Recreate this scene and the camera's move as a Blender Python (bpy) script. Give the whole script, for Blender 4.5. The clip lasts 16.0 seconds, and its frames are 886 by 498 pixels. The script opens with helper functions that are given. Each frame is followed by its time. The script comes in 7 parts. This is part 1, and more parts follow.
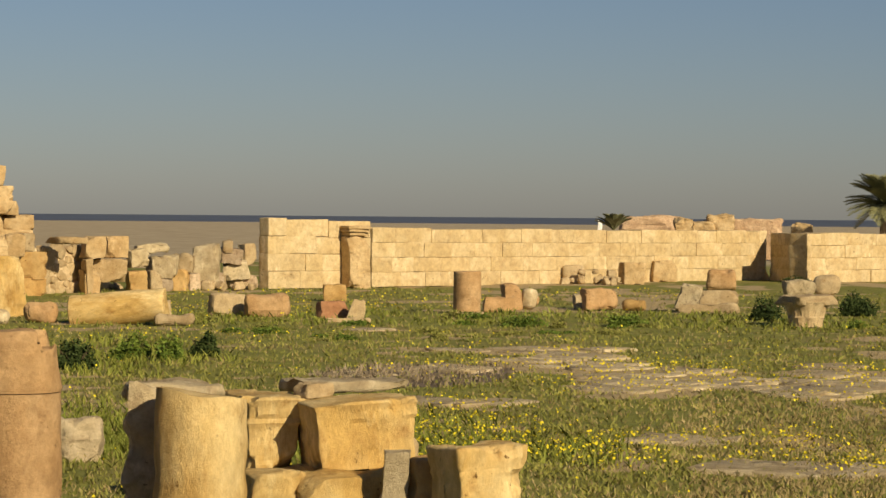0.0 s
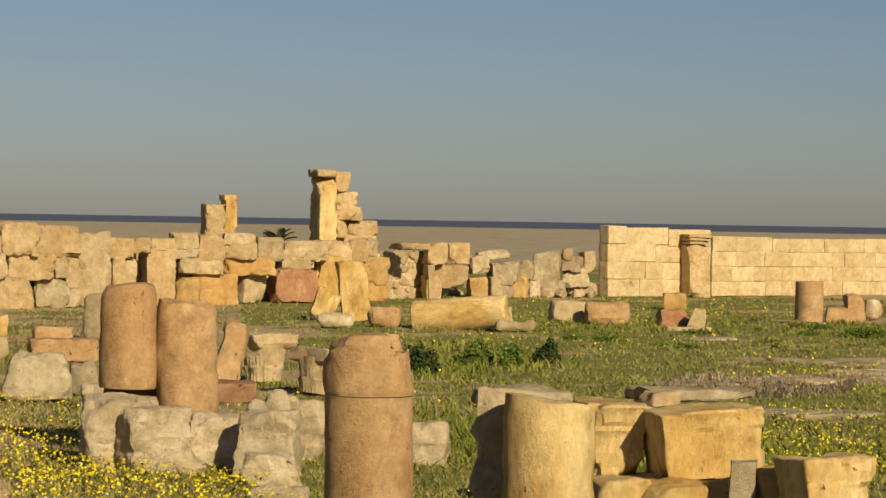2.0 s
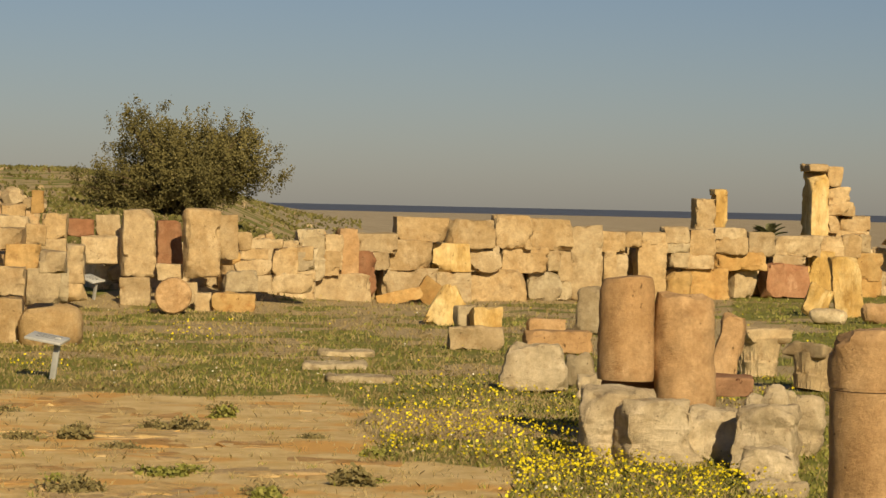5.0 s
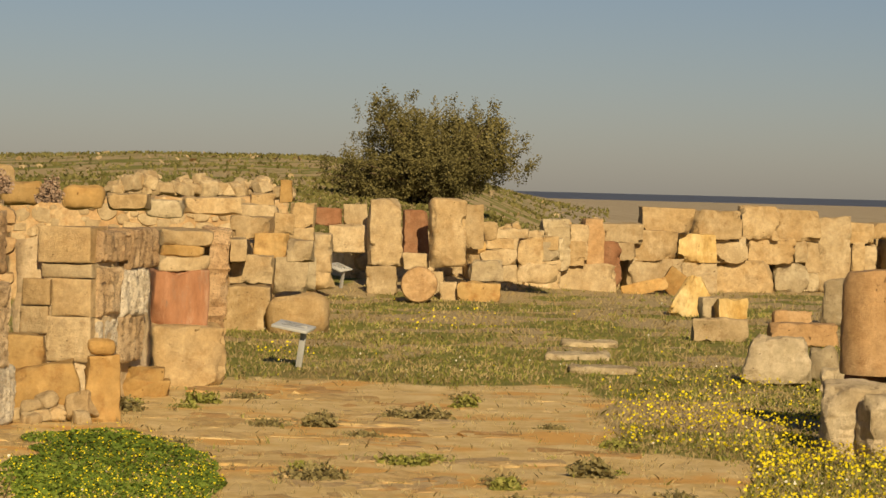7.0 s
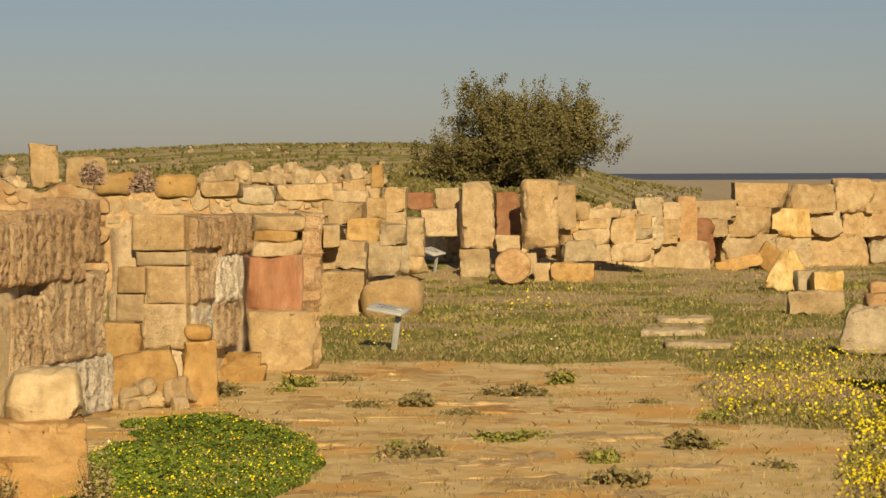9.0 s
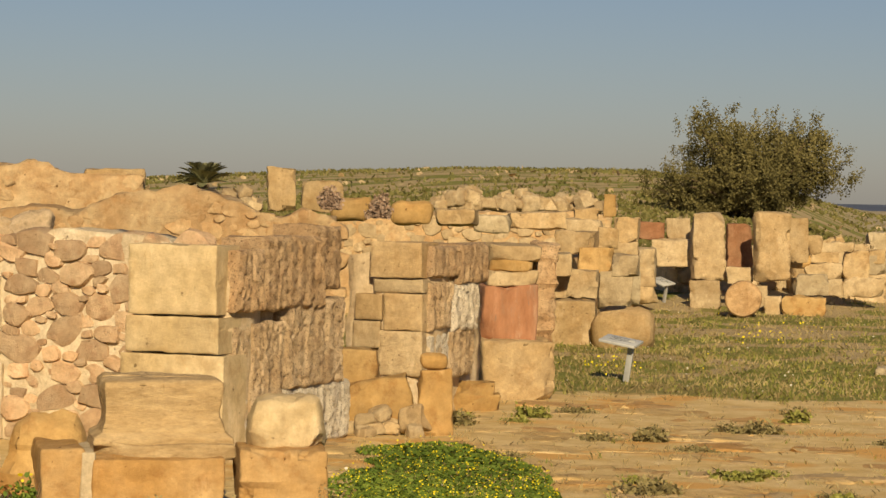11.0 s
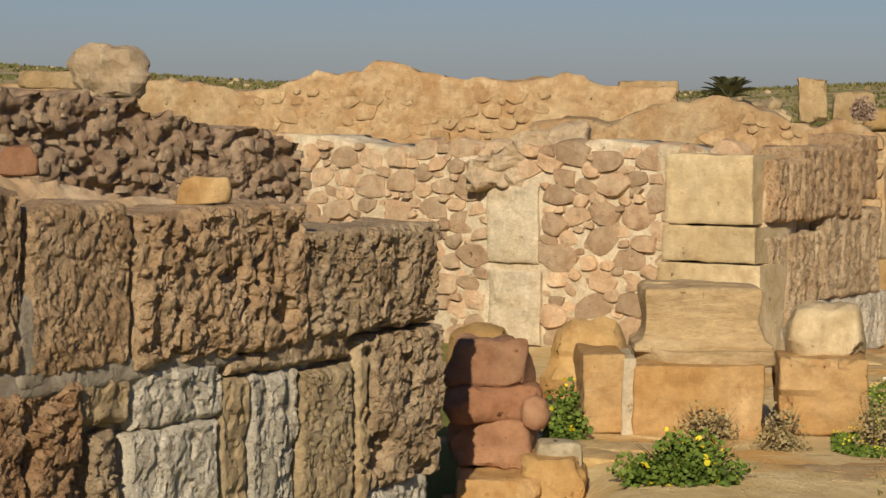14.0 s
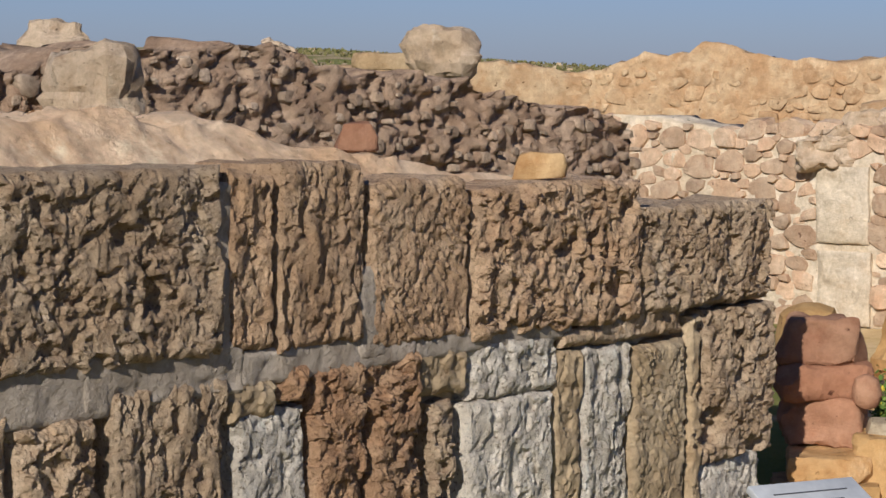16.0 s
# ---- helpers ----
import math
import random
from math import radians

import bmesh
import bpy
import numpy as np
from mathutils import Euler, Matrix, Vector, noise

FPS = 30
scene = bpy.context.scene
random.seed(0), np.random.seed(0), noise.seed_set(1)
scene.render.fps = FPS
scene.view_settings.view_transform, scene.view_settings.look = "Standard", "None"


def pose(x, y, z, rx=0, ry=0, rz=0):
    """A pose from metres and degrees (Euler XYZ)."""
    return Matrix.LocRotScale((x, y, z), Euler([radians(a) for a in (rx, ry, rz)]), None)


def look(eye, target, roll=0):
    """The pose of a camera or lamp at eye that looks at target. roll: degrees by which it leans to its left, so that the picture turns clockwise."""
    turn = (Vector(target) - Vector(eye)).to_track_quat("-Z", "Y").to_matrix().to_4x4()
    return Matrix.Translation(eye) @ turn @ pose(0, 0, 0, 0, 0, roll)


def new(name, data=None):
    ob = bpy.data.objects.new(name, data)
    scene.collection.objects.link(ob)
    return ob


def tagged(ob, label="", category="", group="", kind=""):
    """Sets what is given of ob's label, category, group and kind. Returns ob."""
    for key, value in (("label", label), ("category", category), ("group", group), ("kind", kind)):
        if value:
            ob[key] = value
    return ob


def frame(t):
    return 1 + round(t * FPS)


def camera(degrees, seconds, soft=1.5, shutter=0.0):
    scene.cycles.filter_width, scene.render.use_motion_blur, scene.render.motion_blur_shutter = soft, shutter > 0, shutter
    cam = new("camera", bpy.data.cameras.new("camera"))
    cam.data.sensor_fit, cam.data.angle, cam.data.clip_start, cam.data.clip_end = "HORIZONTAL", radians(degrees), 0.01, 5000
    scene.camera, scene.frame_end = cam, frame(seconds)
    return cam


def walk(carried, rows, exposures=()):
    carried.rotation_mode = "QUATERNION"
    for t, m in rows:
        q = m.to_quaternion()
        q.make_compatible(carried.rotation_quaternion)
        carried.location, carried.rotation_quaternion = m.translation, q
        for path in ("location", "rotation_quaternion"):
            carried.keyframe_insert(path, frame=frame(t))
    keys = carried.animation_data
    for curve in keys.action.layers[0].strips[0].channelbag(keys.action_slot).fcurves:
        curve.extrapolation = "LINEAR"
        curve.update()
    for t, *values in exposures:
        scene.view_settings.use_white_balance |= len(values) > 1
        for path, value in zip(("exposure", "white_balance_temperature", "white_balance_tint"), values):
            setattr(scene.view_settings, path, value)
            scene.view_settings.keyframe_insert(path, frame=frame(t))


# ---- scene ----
cam = camera(19.890, 16.0, soft=1.5)
PATH = [
    (0.0, look((0.076, 0.259, 2.009), (0.076, 50.255, 1.350), 0.472)),
    (0.5, look((0.060, 0.255, 2.018), (-1.646, 50.223, 1.504), 0.438)),
    (1.0, look((0.042, 0.229, 2.014), (-3.348, 50.112, 1.541), 0.389)),
    (1.5, look((0.021, 0.200, 2.017), (-5.136, 49.931, 1.534), 0.997)),
    (2.0, look((0.010, 0.185, 2.012), (-6.634, 49.738, 1.424), 0.935)),
    (2.5, look((-0.005, 0.173, 2.006), (-8.151, 49.501, 1.365), 0.824)),
    (3.0, look((-0.019, 0.173, 2.009), (-9.672, 49.228, 1.352), 0.822)),
    (3.5, look((-0.026, 0.178, 2.006), (-10.857, 48.988, 1.453), 0.926)),
    (4.0, look((-0.032, 0.156, 2.019), (-11.984, 48.705, 1.587), 1.310)),
    (4.5, look((-0.038, 0.152, 1.998), (-13.706, 48.245, 1.432), 1.018)),
    (5.0, look((-0.082, 0.143, 1.997), (-16.051, 47.516, 1.128), 1.235)),
    (5.2, look((-0.098, 0.128, 2.003), (-17.075, 47.148, 1.043), 1.948)),
    (7.3, look((0.005, 0.075, 2.033), (-20.698, 45.569, 0.741), 1.237)),
    (7.5, look((-0.002, 0.075, 2.036), (-20.611, 45.608, 0.624), 0.950)),
    (8.0, look((0.013, 0.072, 1.980), (-20.412, 45.690, 0.609), 0.134)),
    (8.5, look((0.008, 0.073, 1.969), (-21.132, 45.362, 0.568), -0.432)),
    (8.7, look((0.019, 0.071, 1.954), (-21.547, 45.157, 0.499), -0.405)),
    (10.8, look((-0.083, 0.025, 2.046), (-25.670, 42.967, 0.918), 1.185)),
    (11.0, look((-0.099, 0.014, 2.028), (-26.154, 42.675, 0.964), 1.080)),
    (11.5, look((-0.146, -0.000, 2.005), (-27.801, 41.638, 0.808), 0.185)),
    (12.0, look((-0.148, -0.014, 2.020), (-29.998, 40.063, 0.363), 0.379)),
    (12.5, look((-0.135, -0.021, 2.014), (-31.184, 39.117, -0.043), 0.256)),
    (13.0, look((-0.134, -0.063, 1.991), (-32.097, 38.307, -0.485), -0.145)),
    (13.5, look((-0.095, -0.110, 1.992), (-33.202, 37.259, -0.739), 0.056)),
    (14.0, look((-0.122, -0.131, 1.982), (-34.286, 36.264, -0.883), 0.521)),
    (14.5, look((-0.116, -0.187, 1.982), (-35.565, 34.956, -0.905), 1.052)),
    (15.0, look((-0.066, -0.261, 1.980), (-36.815, 33.534, -0.740), 0.837)),
    (15.5, look((-0.042, -0.270, 1.960), (-37.560, 32.656, -0.917), 0.619)),
    (16.0, look((-0.069, -0.259, 1.945), (-38.554, 31.499, -1.268), 0.406)),
]
# the clip's picture starts warm and turns cooler at the end
EXPOSURES = [(0.0, 0.09, 7500, 6), (3.5, 0.06, 7400, 5), (5.0, 0.06, 8000, 7), (8.5, 0.10, 8350, 9), (11.0, 0.09, 7900, 9), (12.5, -0.01, 7850, 9), (14.0, -0.05, 6350, 9), (15.0, -0.02, 5750, 14), (16.0, 0.11, 5350, 15)]
walk(cam, PATH, EXPOSURES)
SKY_STRENGTH, SUN_STRENGTH = 0.054, 4.9

# ---------- world, sun ----------
SUN_AZ, SUN_EL = 144.5, 26.0          # sun stands behind the viewpoint, to its right (clockwise from +y), and its height
world = bpy.data.worlds.new("sky")
scene.world = world
world.use_nodes = True
wn = world.node_tree
sky = wn.nodes.new("ShaderNodeTexSky")
sky.sky_type, sky.sun_disc = "NISHITA", False
sky.sun_elevation, sky.sun_rotation = radians(SUN_EL), radians(SUN_AZ)
sky.air_density, sky.dust_density, sky.ozone_density = 1.0, 0.4, 5.5
wn.nodes["Background"].inputs["Strength"].default_value = SKY_STRENGTH
haze = wn.nodes.new("ShaderNodeMix")          # a slightly greyer, cooler haze than the clean-air model
haze.data_type, haze.blend_type = "RGBA", "MULTIPLY"
haze.inputs[0].default_value, haze.inputs[7].default_value = 1.0, (0.94, 0.885, 1.03, 1.0)
wn.links.new(sky.outputs[0], haze.inputs[6])
wn.links.new(haze.outputs[2], wn.nodes["Background"].inputs[0])
sun = new("sun", bpy.data.lights.new("sun", "SUN"))
sun.data.energy, sun.data.angle, sun.data.color = SUN_STRENGTH, radians(0.5), (1.0, 0.88, 0.70)
_a, _e = radians(SUN_AZ), radians(SUN_EL)
sun.matrix_world = look((math.sin(_a) * math.cos(_e) * 50, math.cos(_a) * math.cos(_e) * 50, math.sin(_e) * 50), (0, 0, 0))


# ---------- materials ----------
def nodes_of(name):
    m = bpy.data.materials.new(name)
    m.use_nodes = True
    nt = m.node_tree
    return m, nt, nt.nodes["Principled BSDF"]


def add_node(nt, kind, **inputs):
    n = nt.nodes.new(kind)
    for k, v in inputs.items():
        n.inputs[k.replace("_", " ")].default_value = v
    return n


def noise_node(nt, coord, scale, detail=6.0, rough=0.6):
    n = add_node(nt, "ShaderNodeTexNoise", Scale=scale, Detail=detail, Roughness=rough)
    nt.links.new(coord, n.inputs["Vector"])
    return n.outputs["Fac"]


def ramp(nt, fac, lo, hi):
    r = nt.nodes.new("ShaderNodeMapRange")
    r.inputs["From Min"].default_value, r.inputs["From Max"].default_value = lo, hi
    nt.links.new(fac, r.inputs["Value"])
    return r.outputs[0]


def blend(nt, fac, a, b, mode="MIX"):
    m = nt.nodes.new("ShaderNodeMix")
    m.data_type, m.blend_type = "RGBA", mode
    for sock, v in ((m.inputs[0], fac), (m.inputs[6], a), (m.inputs[7], b)):
        if isinstance(v, (int, float)):
            sock.default_value = v
        elif isinstance(v, tuple):
            sock.default_value = (*v, 1.0)
        else:
            nt.links.new(v, sock)
    return m.outputs[2]


def stone_mat(name, main, light, stain, grain=1.0, bump=0.5, vary=0.25, rough=0.92, stain_lo=0.52, stretch=1.0):
    """Weathered stone: patches of a lighter tone, stains, fine grain and pits, a tone of its own for each piece."""
    m, nt, b = nodes_of(name)
    tc = nt.nodes.new("ShaderNodeTexCoord")
    mp = nt.nodes.new("ShaderNodeMapping")
    mp.inputs["Scale"].default_value = (1, 1, 1 / stretch)
    info = nt.nodes.new("ShaderNodeObjectInfo")
    off = add_node(nt, "ShaderNodeVectorMath")
    off.operation = "MULTIPLY_ADD"
    nt.links.new(info.outputs["Random"], off.inputs[0])
    off.inputs[1].default_value = (37.0, 21.0, 53.0)
    nt.links.new(tc.outputs["Object"], off.inputs[2])
    nt.links.new(off.outputs[0], mp.inputs[0])
    co = mp.outputs[0]
    tall = nt.nodes.new("ShaderNodeMapping")
    tall.inputs["Scale"].default_value, tall.inputs["Location"].default_value = (1.0, 1.0, 0.42), (7.0, 3.0, 5.0)
    nt.links.new(co, tall.inputs[0])
    big = noise_node(nt, co, 1.6 * grain, 4)
    mid = noise_node(nt, co, 5.0 * grain, 8, 0.68)
    fine = noise_node(nt, co, 32.0 * grain, 6, 0.75)
    micro = noise_node(nt, co, 95.0 * grain ** 0.7, 4, 0.7)
    pits = add_node(nt, "ShaderNodeTexVoronoi", Scale=26.0 * grain)
    nt.links.new(co, pits.inputs["Vector"])
    col = blend(nt, ramp(nt, big, 0.38, 0.66), main, light)
    col = blend(nt, ramp(nt, mid, stain_lo, stain_lo + 0.24), col, stain)
    speck = blend(nt, ramp(nt, fine, 0.3, 0.7), (0.62, 0.6, 0.56), (1.25, 1.24, 1.2))
    streak = noise_node(nt, tall.outputs[0], 1.5 * grain, 6, 0.62)
    col = blend(nt, ramp(nt, streak, 0.52, 0.70), col, tuple(0.62 * a + 0.38 * c for a, c in zip(main, stain)))
    wash = noise_node(nt, tall.outputs[0], 2.6 * grain, 8, 0.7)
    col = blend(nt, ramp(nt, wash, 0.58, 0.70), col, tuple(min(0.82, c * 1.14 + 0.02) for c in light))
    mottle = noise_node(nt, co, 8.0 * grain ** 0.6, 10, 0.72)
    col = blend(nt, 0.7, col, blend(nt, ramp(nt, mottle, 0.34, 0.66), (0.72, 0.69, 0.64), (1.2, 1.19, 1.16)), "MULTIPLY")
    # pocks have no relief: their hollow shade is a dark spot in the colour
    pock_shade = noise_node(nt, co, 13.0 * grain ** 0.6, 4, 0.6)
    col = blend(nt, ramp(nt, pock_shade, 0.275, 0.335), tuple(c * 0.42 for c in stain), col)
    col = blend(nt, 0.4 if grain > 2 else 0.22, col, speck, "MULTIPLY")
    col = blend(nt, 0.28 if grain > 2 else 0.08, col, blend(nt, ramp(nt, micro, 0.34, 0.66), (0.66, 0.64, 0.6), (1.2, 1.2, 1.18)), "MULTIPLY")
    if grain > 2:          # shade of small holes, multiplied into the stone colour
        hole_shade = noise_node(nt, co, 24.0 * grain, 5, 0.7)
        col = blend(nt, ramp(nt, hole_shade, 0.36, 0.45), blend(nt, 1.0, col, (0.42, 0.38, 0.34), "MULTIPLY"), col)
    dirt = noise_node(nt, co, 2.7 * grain, 9, 0.72)
    col = blend(nt, ramp(nt, dirt, 0.57, 0.80), col, tuple(c * 0.5 for c in stain))
    tone = nt.nodes.new("ShaderNodeMapRange")
    tone.inputs["To Min"].default_value, tone.inputs["To Max"].default_value = 1 - vary, 1 + vary * 0.6
    nt.links.new(info.outputs["Random"], tone.inputs["Value"])
    hsv = add_node(nt, "ShaderNodeHueSaturation")
    nt.links.new(tone.outputs[0], hsv.inputs["Value"])
    nt.links.new(col, hsv.inputs["Color"])
    nt.links.new(hsv.outputs[0], b.inputs["Base Color"])
    b.inputs["Roughness"].default_value = rough
    b.inputs["Specular IOR Level"].default_value = 0.2
    height = None
    for src, depth in ((mid, 0.020 / grain ** 0.5), (fine, 0.012 / grain ** 0.5), (micro, 0.006 / grain ** 0.5), (ramp(nt, pits.outputs["Distance"], 0.0, 0.45), 0.0015)):
        mul = nt.nodes.new("ShaderNodeMath")
        mul.operation = "MULTIPLY_ADD"
        nt.links.new(src, mul.inputs[0])
        mul.inputs[1].default_value = depth * bump * 1.4
        if height is None:
            mul.inputs[2].default_value = 0.0
        else:
            nt.links.new(height, mul.inputs[2])
        height = mul.outputs[0]
    bp = add_node(nt, "ShaderNodeBump", Strength=1.0, Distance=1.0)
    nt.links.new(height, bp.inputs["Height"])
    nt.links.new(bp.outputs[0], b.inputs["Normal"])
    return m


CREAM = stone_mat("cream_limestone", (0.475, 0.33, 0.165), (0.56, 0.42, 0.24), (0.36, 0.22, 0.095), 1.0, 0.8, 0.2)
PALE = stone_mat("pale_limestone", (0.46, 0.34, 0.19), (0.545, 0.43, 0.265), (0.34, 0.22, 0.105), 1.0, 0.8, 0.2)
GREYED = stone_mat("grey_weathered_limestone", (0.47, 0.37, 0.22), (0.60, 0.50, 0.33), (0.27, 0.19, 0.11), 1.3, 0.9, 0.25)
GOLD = stone_mat("ochre_sandstone", (0.44, 0.27, 0.10), (0.52, 0.35, 0.155), (0.35, 0.17, 0.055), 0.9, 0.5, 0.25)
LIME = stone_mat("lime_white_stone", (0.62, 0.51, 0.34), (0.71, 0.60, 0.43), (0.50, 0.37, 0.22), 1.0, 0.7, 0.1)
YELLOW = stone_mat("yellow_sandstone", (0.55, 0.36, 0.125), (0.72, 0.56, 0.285), (0.34, 0.175, 0.05), 1.3, 0.7, 0.12, stretch=1.8)
PINK = stone_mat("pink_sandstone", (0.45, 0.275, 0.13), (0.53, 0.355, 0.19), (0.32, 0.18, 0.08), 1.0, 0.6, 0.05)
RED = stone_mat("red_sandstone", (0.32, 0.155, 0.08), (0.40, 0.23, 0.13), (0.24, 0.10, 0.05), 0.9, 0.5, 0.18)
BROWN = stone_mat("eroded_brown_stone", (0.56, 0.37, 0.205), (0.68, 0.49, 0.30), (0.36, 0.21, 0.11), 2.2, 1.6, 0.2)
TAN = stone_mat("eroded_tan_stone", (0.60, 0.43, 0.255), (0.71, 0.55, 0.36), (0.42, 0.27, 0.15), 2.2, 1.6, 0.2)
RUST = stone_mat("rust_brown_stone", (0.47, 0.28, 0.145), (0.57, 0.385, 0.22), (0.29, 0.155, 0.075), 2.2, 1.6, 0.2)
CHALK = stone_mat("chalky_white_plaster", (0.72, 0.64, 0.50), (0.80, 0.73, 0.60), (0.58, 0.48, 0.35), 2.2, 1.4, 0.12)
MORTAR = stone_mat("sandy_mortar", (0.58, 0.45, 0.275), (0.66, 0.53, 0.35), (0.47, 0.32, 0.17), 1.2, 0.7, 0.08)
PLASTER = stone_mat("pinkish_earth_core", (0.54, 0.345, 0.17), (0.64, 0.475, 0.27), (0.43, 0.235, 0.095), 1.8, 1.1, 0.15)
FIELD = stone_mat("brown_field_stone", (0.60, 0.405, 0.24), (0.68, 0.51, 0.33), (0.52, 0.30, 0.17), 1.8, 1.0, 0.35)
DARKSTONE = stone_mat("dark_purple_rubble", (0.49, 0.36, 0.235), (0.61, 0.48, 0.335), (0.31, 0.205, 0.13), 2.0, 1.7, 0.3)
DARKMORTAR = stone_mat("dark_earth_mortar", (0.50, 0.335, 0.205), (0.64, 0.465, 0.305), (0.31, 0.19, 0.115), 2.0, 1.7, 0.15)
BUFF = stone_mat("buff_sandstone", (0.49, 0.34, 0.17), (0.57, 0.42, 0.23), (0.37, 0.24, 0.11), 1.0, 0.5, 0.1, stretch=0.3)
WALLSTONE = stone_mat("smooth_wall_limestone", (0.54, 0.405, 0.215), (0.66, 0.53, 0.325), (0.43, 0.29, 0.14), 0.7, 0.5, 0.07)
OCHREFLAG = stone_mat("ochre_flagstone", (0.56, 0.375, 0.155), (0.68, 0.50, 0.25), (0.48, 0.27, 0.095), 1.2, 0.7, 0.15)
REDSTREAK = stone_mat("red_stone_with_white_streaks", (0.34, 0.155, 0.08), (0.40, 0.20, 0.11), (0.55, 0.40, 0.28), 1.6, 0.6, 0.05, stain_lo=0.56, stretch=3.5)
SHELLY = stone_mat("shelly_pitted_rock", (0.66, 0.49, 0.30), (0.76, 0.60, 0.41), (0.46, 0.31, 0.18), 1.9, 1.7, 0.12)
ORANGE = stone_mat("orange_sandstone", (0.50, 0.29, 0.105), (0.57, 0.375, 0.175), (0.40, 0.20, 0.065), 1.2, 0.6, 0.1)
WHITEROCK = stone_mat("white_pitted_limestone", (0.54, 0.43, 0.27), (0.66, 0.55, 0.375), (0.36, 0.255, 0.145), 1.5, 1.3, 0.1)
GREYMORTAR = stone_mat("grey_bedding_mortar", (0.41, 0.34, 0.25), (0.49, 0.415, 0.315), (0.34, 0.265, 0.18), 1.0, 0.9, 0.06)
PEACH = stone_mat("peach_earth_plaster", (0.68, 0.46, 0.26), (0.77, 0.58, 0.37), (0.60, 0.37, 0.18), 1.2, 0.8, 0.1)


def plant_mat(name, a, b, rough=0.7, vary=0.3):
    m, nt, p = nodes_of(name)
    g = nt.nodes.new("ShaderNodeNewGeometry")
    col = blend(nt, g.outputs["Random Per Island"], a, b)
    tc = nt.nodes.new("ShaderNodeTexCoord")
    n = noise_node(nt, tc.outputs["Object"], 0.6, 3)
    dark = tuple(c * 0.6 for c in a)
    col = blend(nt, ramp(nt, n, 0.35, 0.75), col, dark)
    nt.links.new(col, p.inputs["Base Color"])
    p.inputs["Roughness"].default_value = rough
    p.inputs["Specular IOR Level"].default_value = 0.2
    return m


GRASS = plant_mat("spring_grass", (0.20, 0.21, 0.042), (0.36, 0.325, 0.09))
LUSH = plant_mat("lush_green_grass", (0.155, 0.185, 0.028), (0.31, 0.315, 0.065))
HILLGRASS = plant_mat("hill_grass_blades", (0.13, 0.13, 0.035), (0.24, 0.20, 0.075))
DRYGRASS = plant_mat("dry_grass", (0.32, 0.24, 0.10), (0.42, 0.33, 0.16))
HERB = plant_mat("green_herb_leaves", (0.09, 0.15, 0.02), (0.20, 0.25, 0.04))
DARKHERB = plant_mat("dark_green_shrub_leaves", (0.035, 0.06, 0.014), (0.075, 0.10, 0.025))
LILAC = plant_mat("grey_lilac_herb", (0.25, 0.19, 0.12), (0.34, 0.27, 0.18))
BROWNHERB = plant_mat("brown_terrace_herb", (0.20, 0.165, 0.065), (0.33, 0.265, 0.115))
FLOWER = plant_mat("yellow_petals", (0.74, 0.58, 0.025), (0.80, 0.68, 0.05), 0.6)
WHITEFLOWER = plant_mat("white_petals", (0.65, 0.6, 0.45), (0.75, 0.7, 0.55), 0.6)
OLIVE = plant_mat("olive_leaves", (0.115, 0.10, 0.032), (0.22, 0.185, 0.07))
BARK = stone_mat("grey_bark", (0.14, 0.10, 0.06), (0.20, 0.15, 0.10), (0.08, 0.055, 0.03), 3.0, 0.9, 0.1)
PALMLEAF = plant_mat("palm_leaflets", (0.17, 0.175, 0.08), (0.28, 0.265, 0.13))
TWIG = plant_mat("dry_pink_twigs", (0.30, 0.19, 0.12), (0.48, 0.36, 0.26))


def plain_mat(name, col, rough=0.5, metal=0.0):
    m, nt, b = nodes_of(name)
    tc = nt.nodes.new("ShaderNodeTexCoord")
    n = noise_node(nt, tc.outputs["Object"], 14.0, 5)
    c = blend(nt, ramp(nt, n, 0.35, 0.7), tuple(v * 0.8 for v in col), col)
    nt.links.new(c, b.inputs["Base Color"])
    b.inputs["Roughness"].default_value, b.inputs["Metallic"].default_value = rough, metal
    return m


SIGNFACE = plain_mat("pale_sign_enamel", (0.50, 0.50, 0.46), 0.45)
SIGNPOST = plain_mat("galvanised_steel", (0.46, 0.46, 0.42), 0.5, 0.3)
SIGNINK = plain_mat("dark_print", (0.06, 0.06, 0.06), 0.7)
WHITEWASH = plain_mat("white_wash", (0.8, 0.78, 0.72), 0.8)


# ---------- numeric noise and meshes ----------
def smooth(a, b, v):
    t = np.clip((v - a) / (b - a), 0, 1)
    return t * t * (3 - 2 * t)


def vnoise(p, scale, seed):
    """Smooth value noise in -1..1 at the points p (n x 3)."""
    q = p / np.asarray(scale, float) + np.array([seed * 7.31 % 91, seed * 3.17 % 83, seed * 5.77 % 71])
    i = np.floor(q).astype(np.int64)
    w = q - i
    w = w * w * (3 - 2 * w)
    out = 0
    for dx in (0, 1):
        for dy in (0, 1):
            for dz in (0, 1):
                h = ((i[:, 0] + dx) * 374761393 + (i[:, 1] + dy) * 668265263 + (i[:, 2] + dz) * 1440662683) & 0xFFFFFFFF
                h = ((h ^ (h >> 13)) * 1274126177) & 0xFFFFFFFF
                h = (h ^ (h >> 16)) & 0xFFFFFF
                k = np.where(dx, w[:, 0], 1 - w[:, 0]) * np.where(dy, w[:, 1], 1 - w[:, 1]) * np.where(dz, w[:, 2], 1 - w[:, 2])
                out = out + k * (h / 0x7FFFFF - 1)
    return out


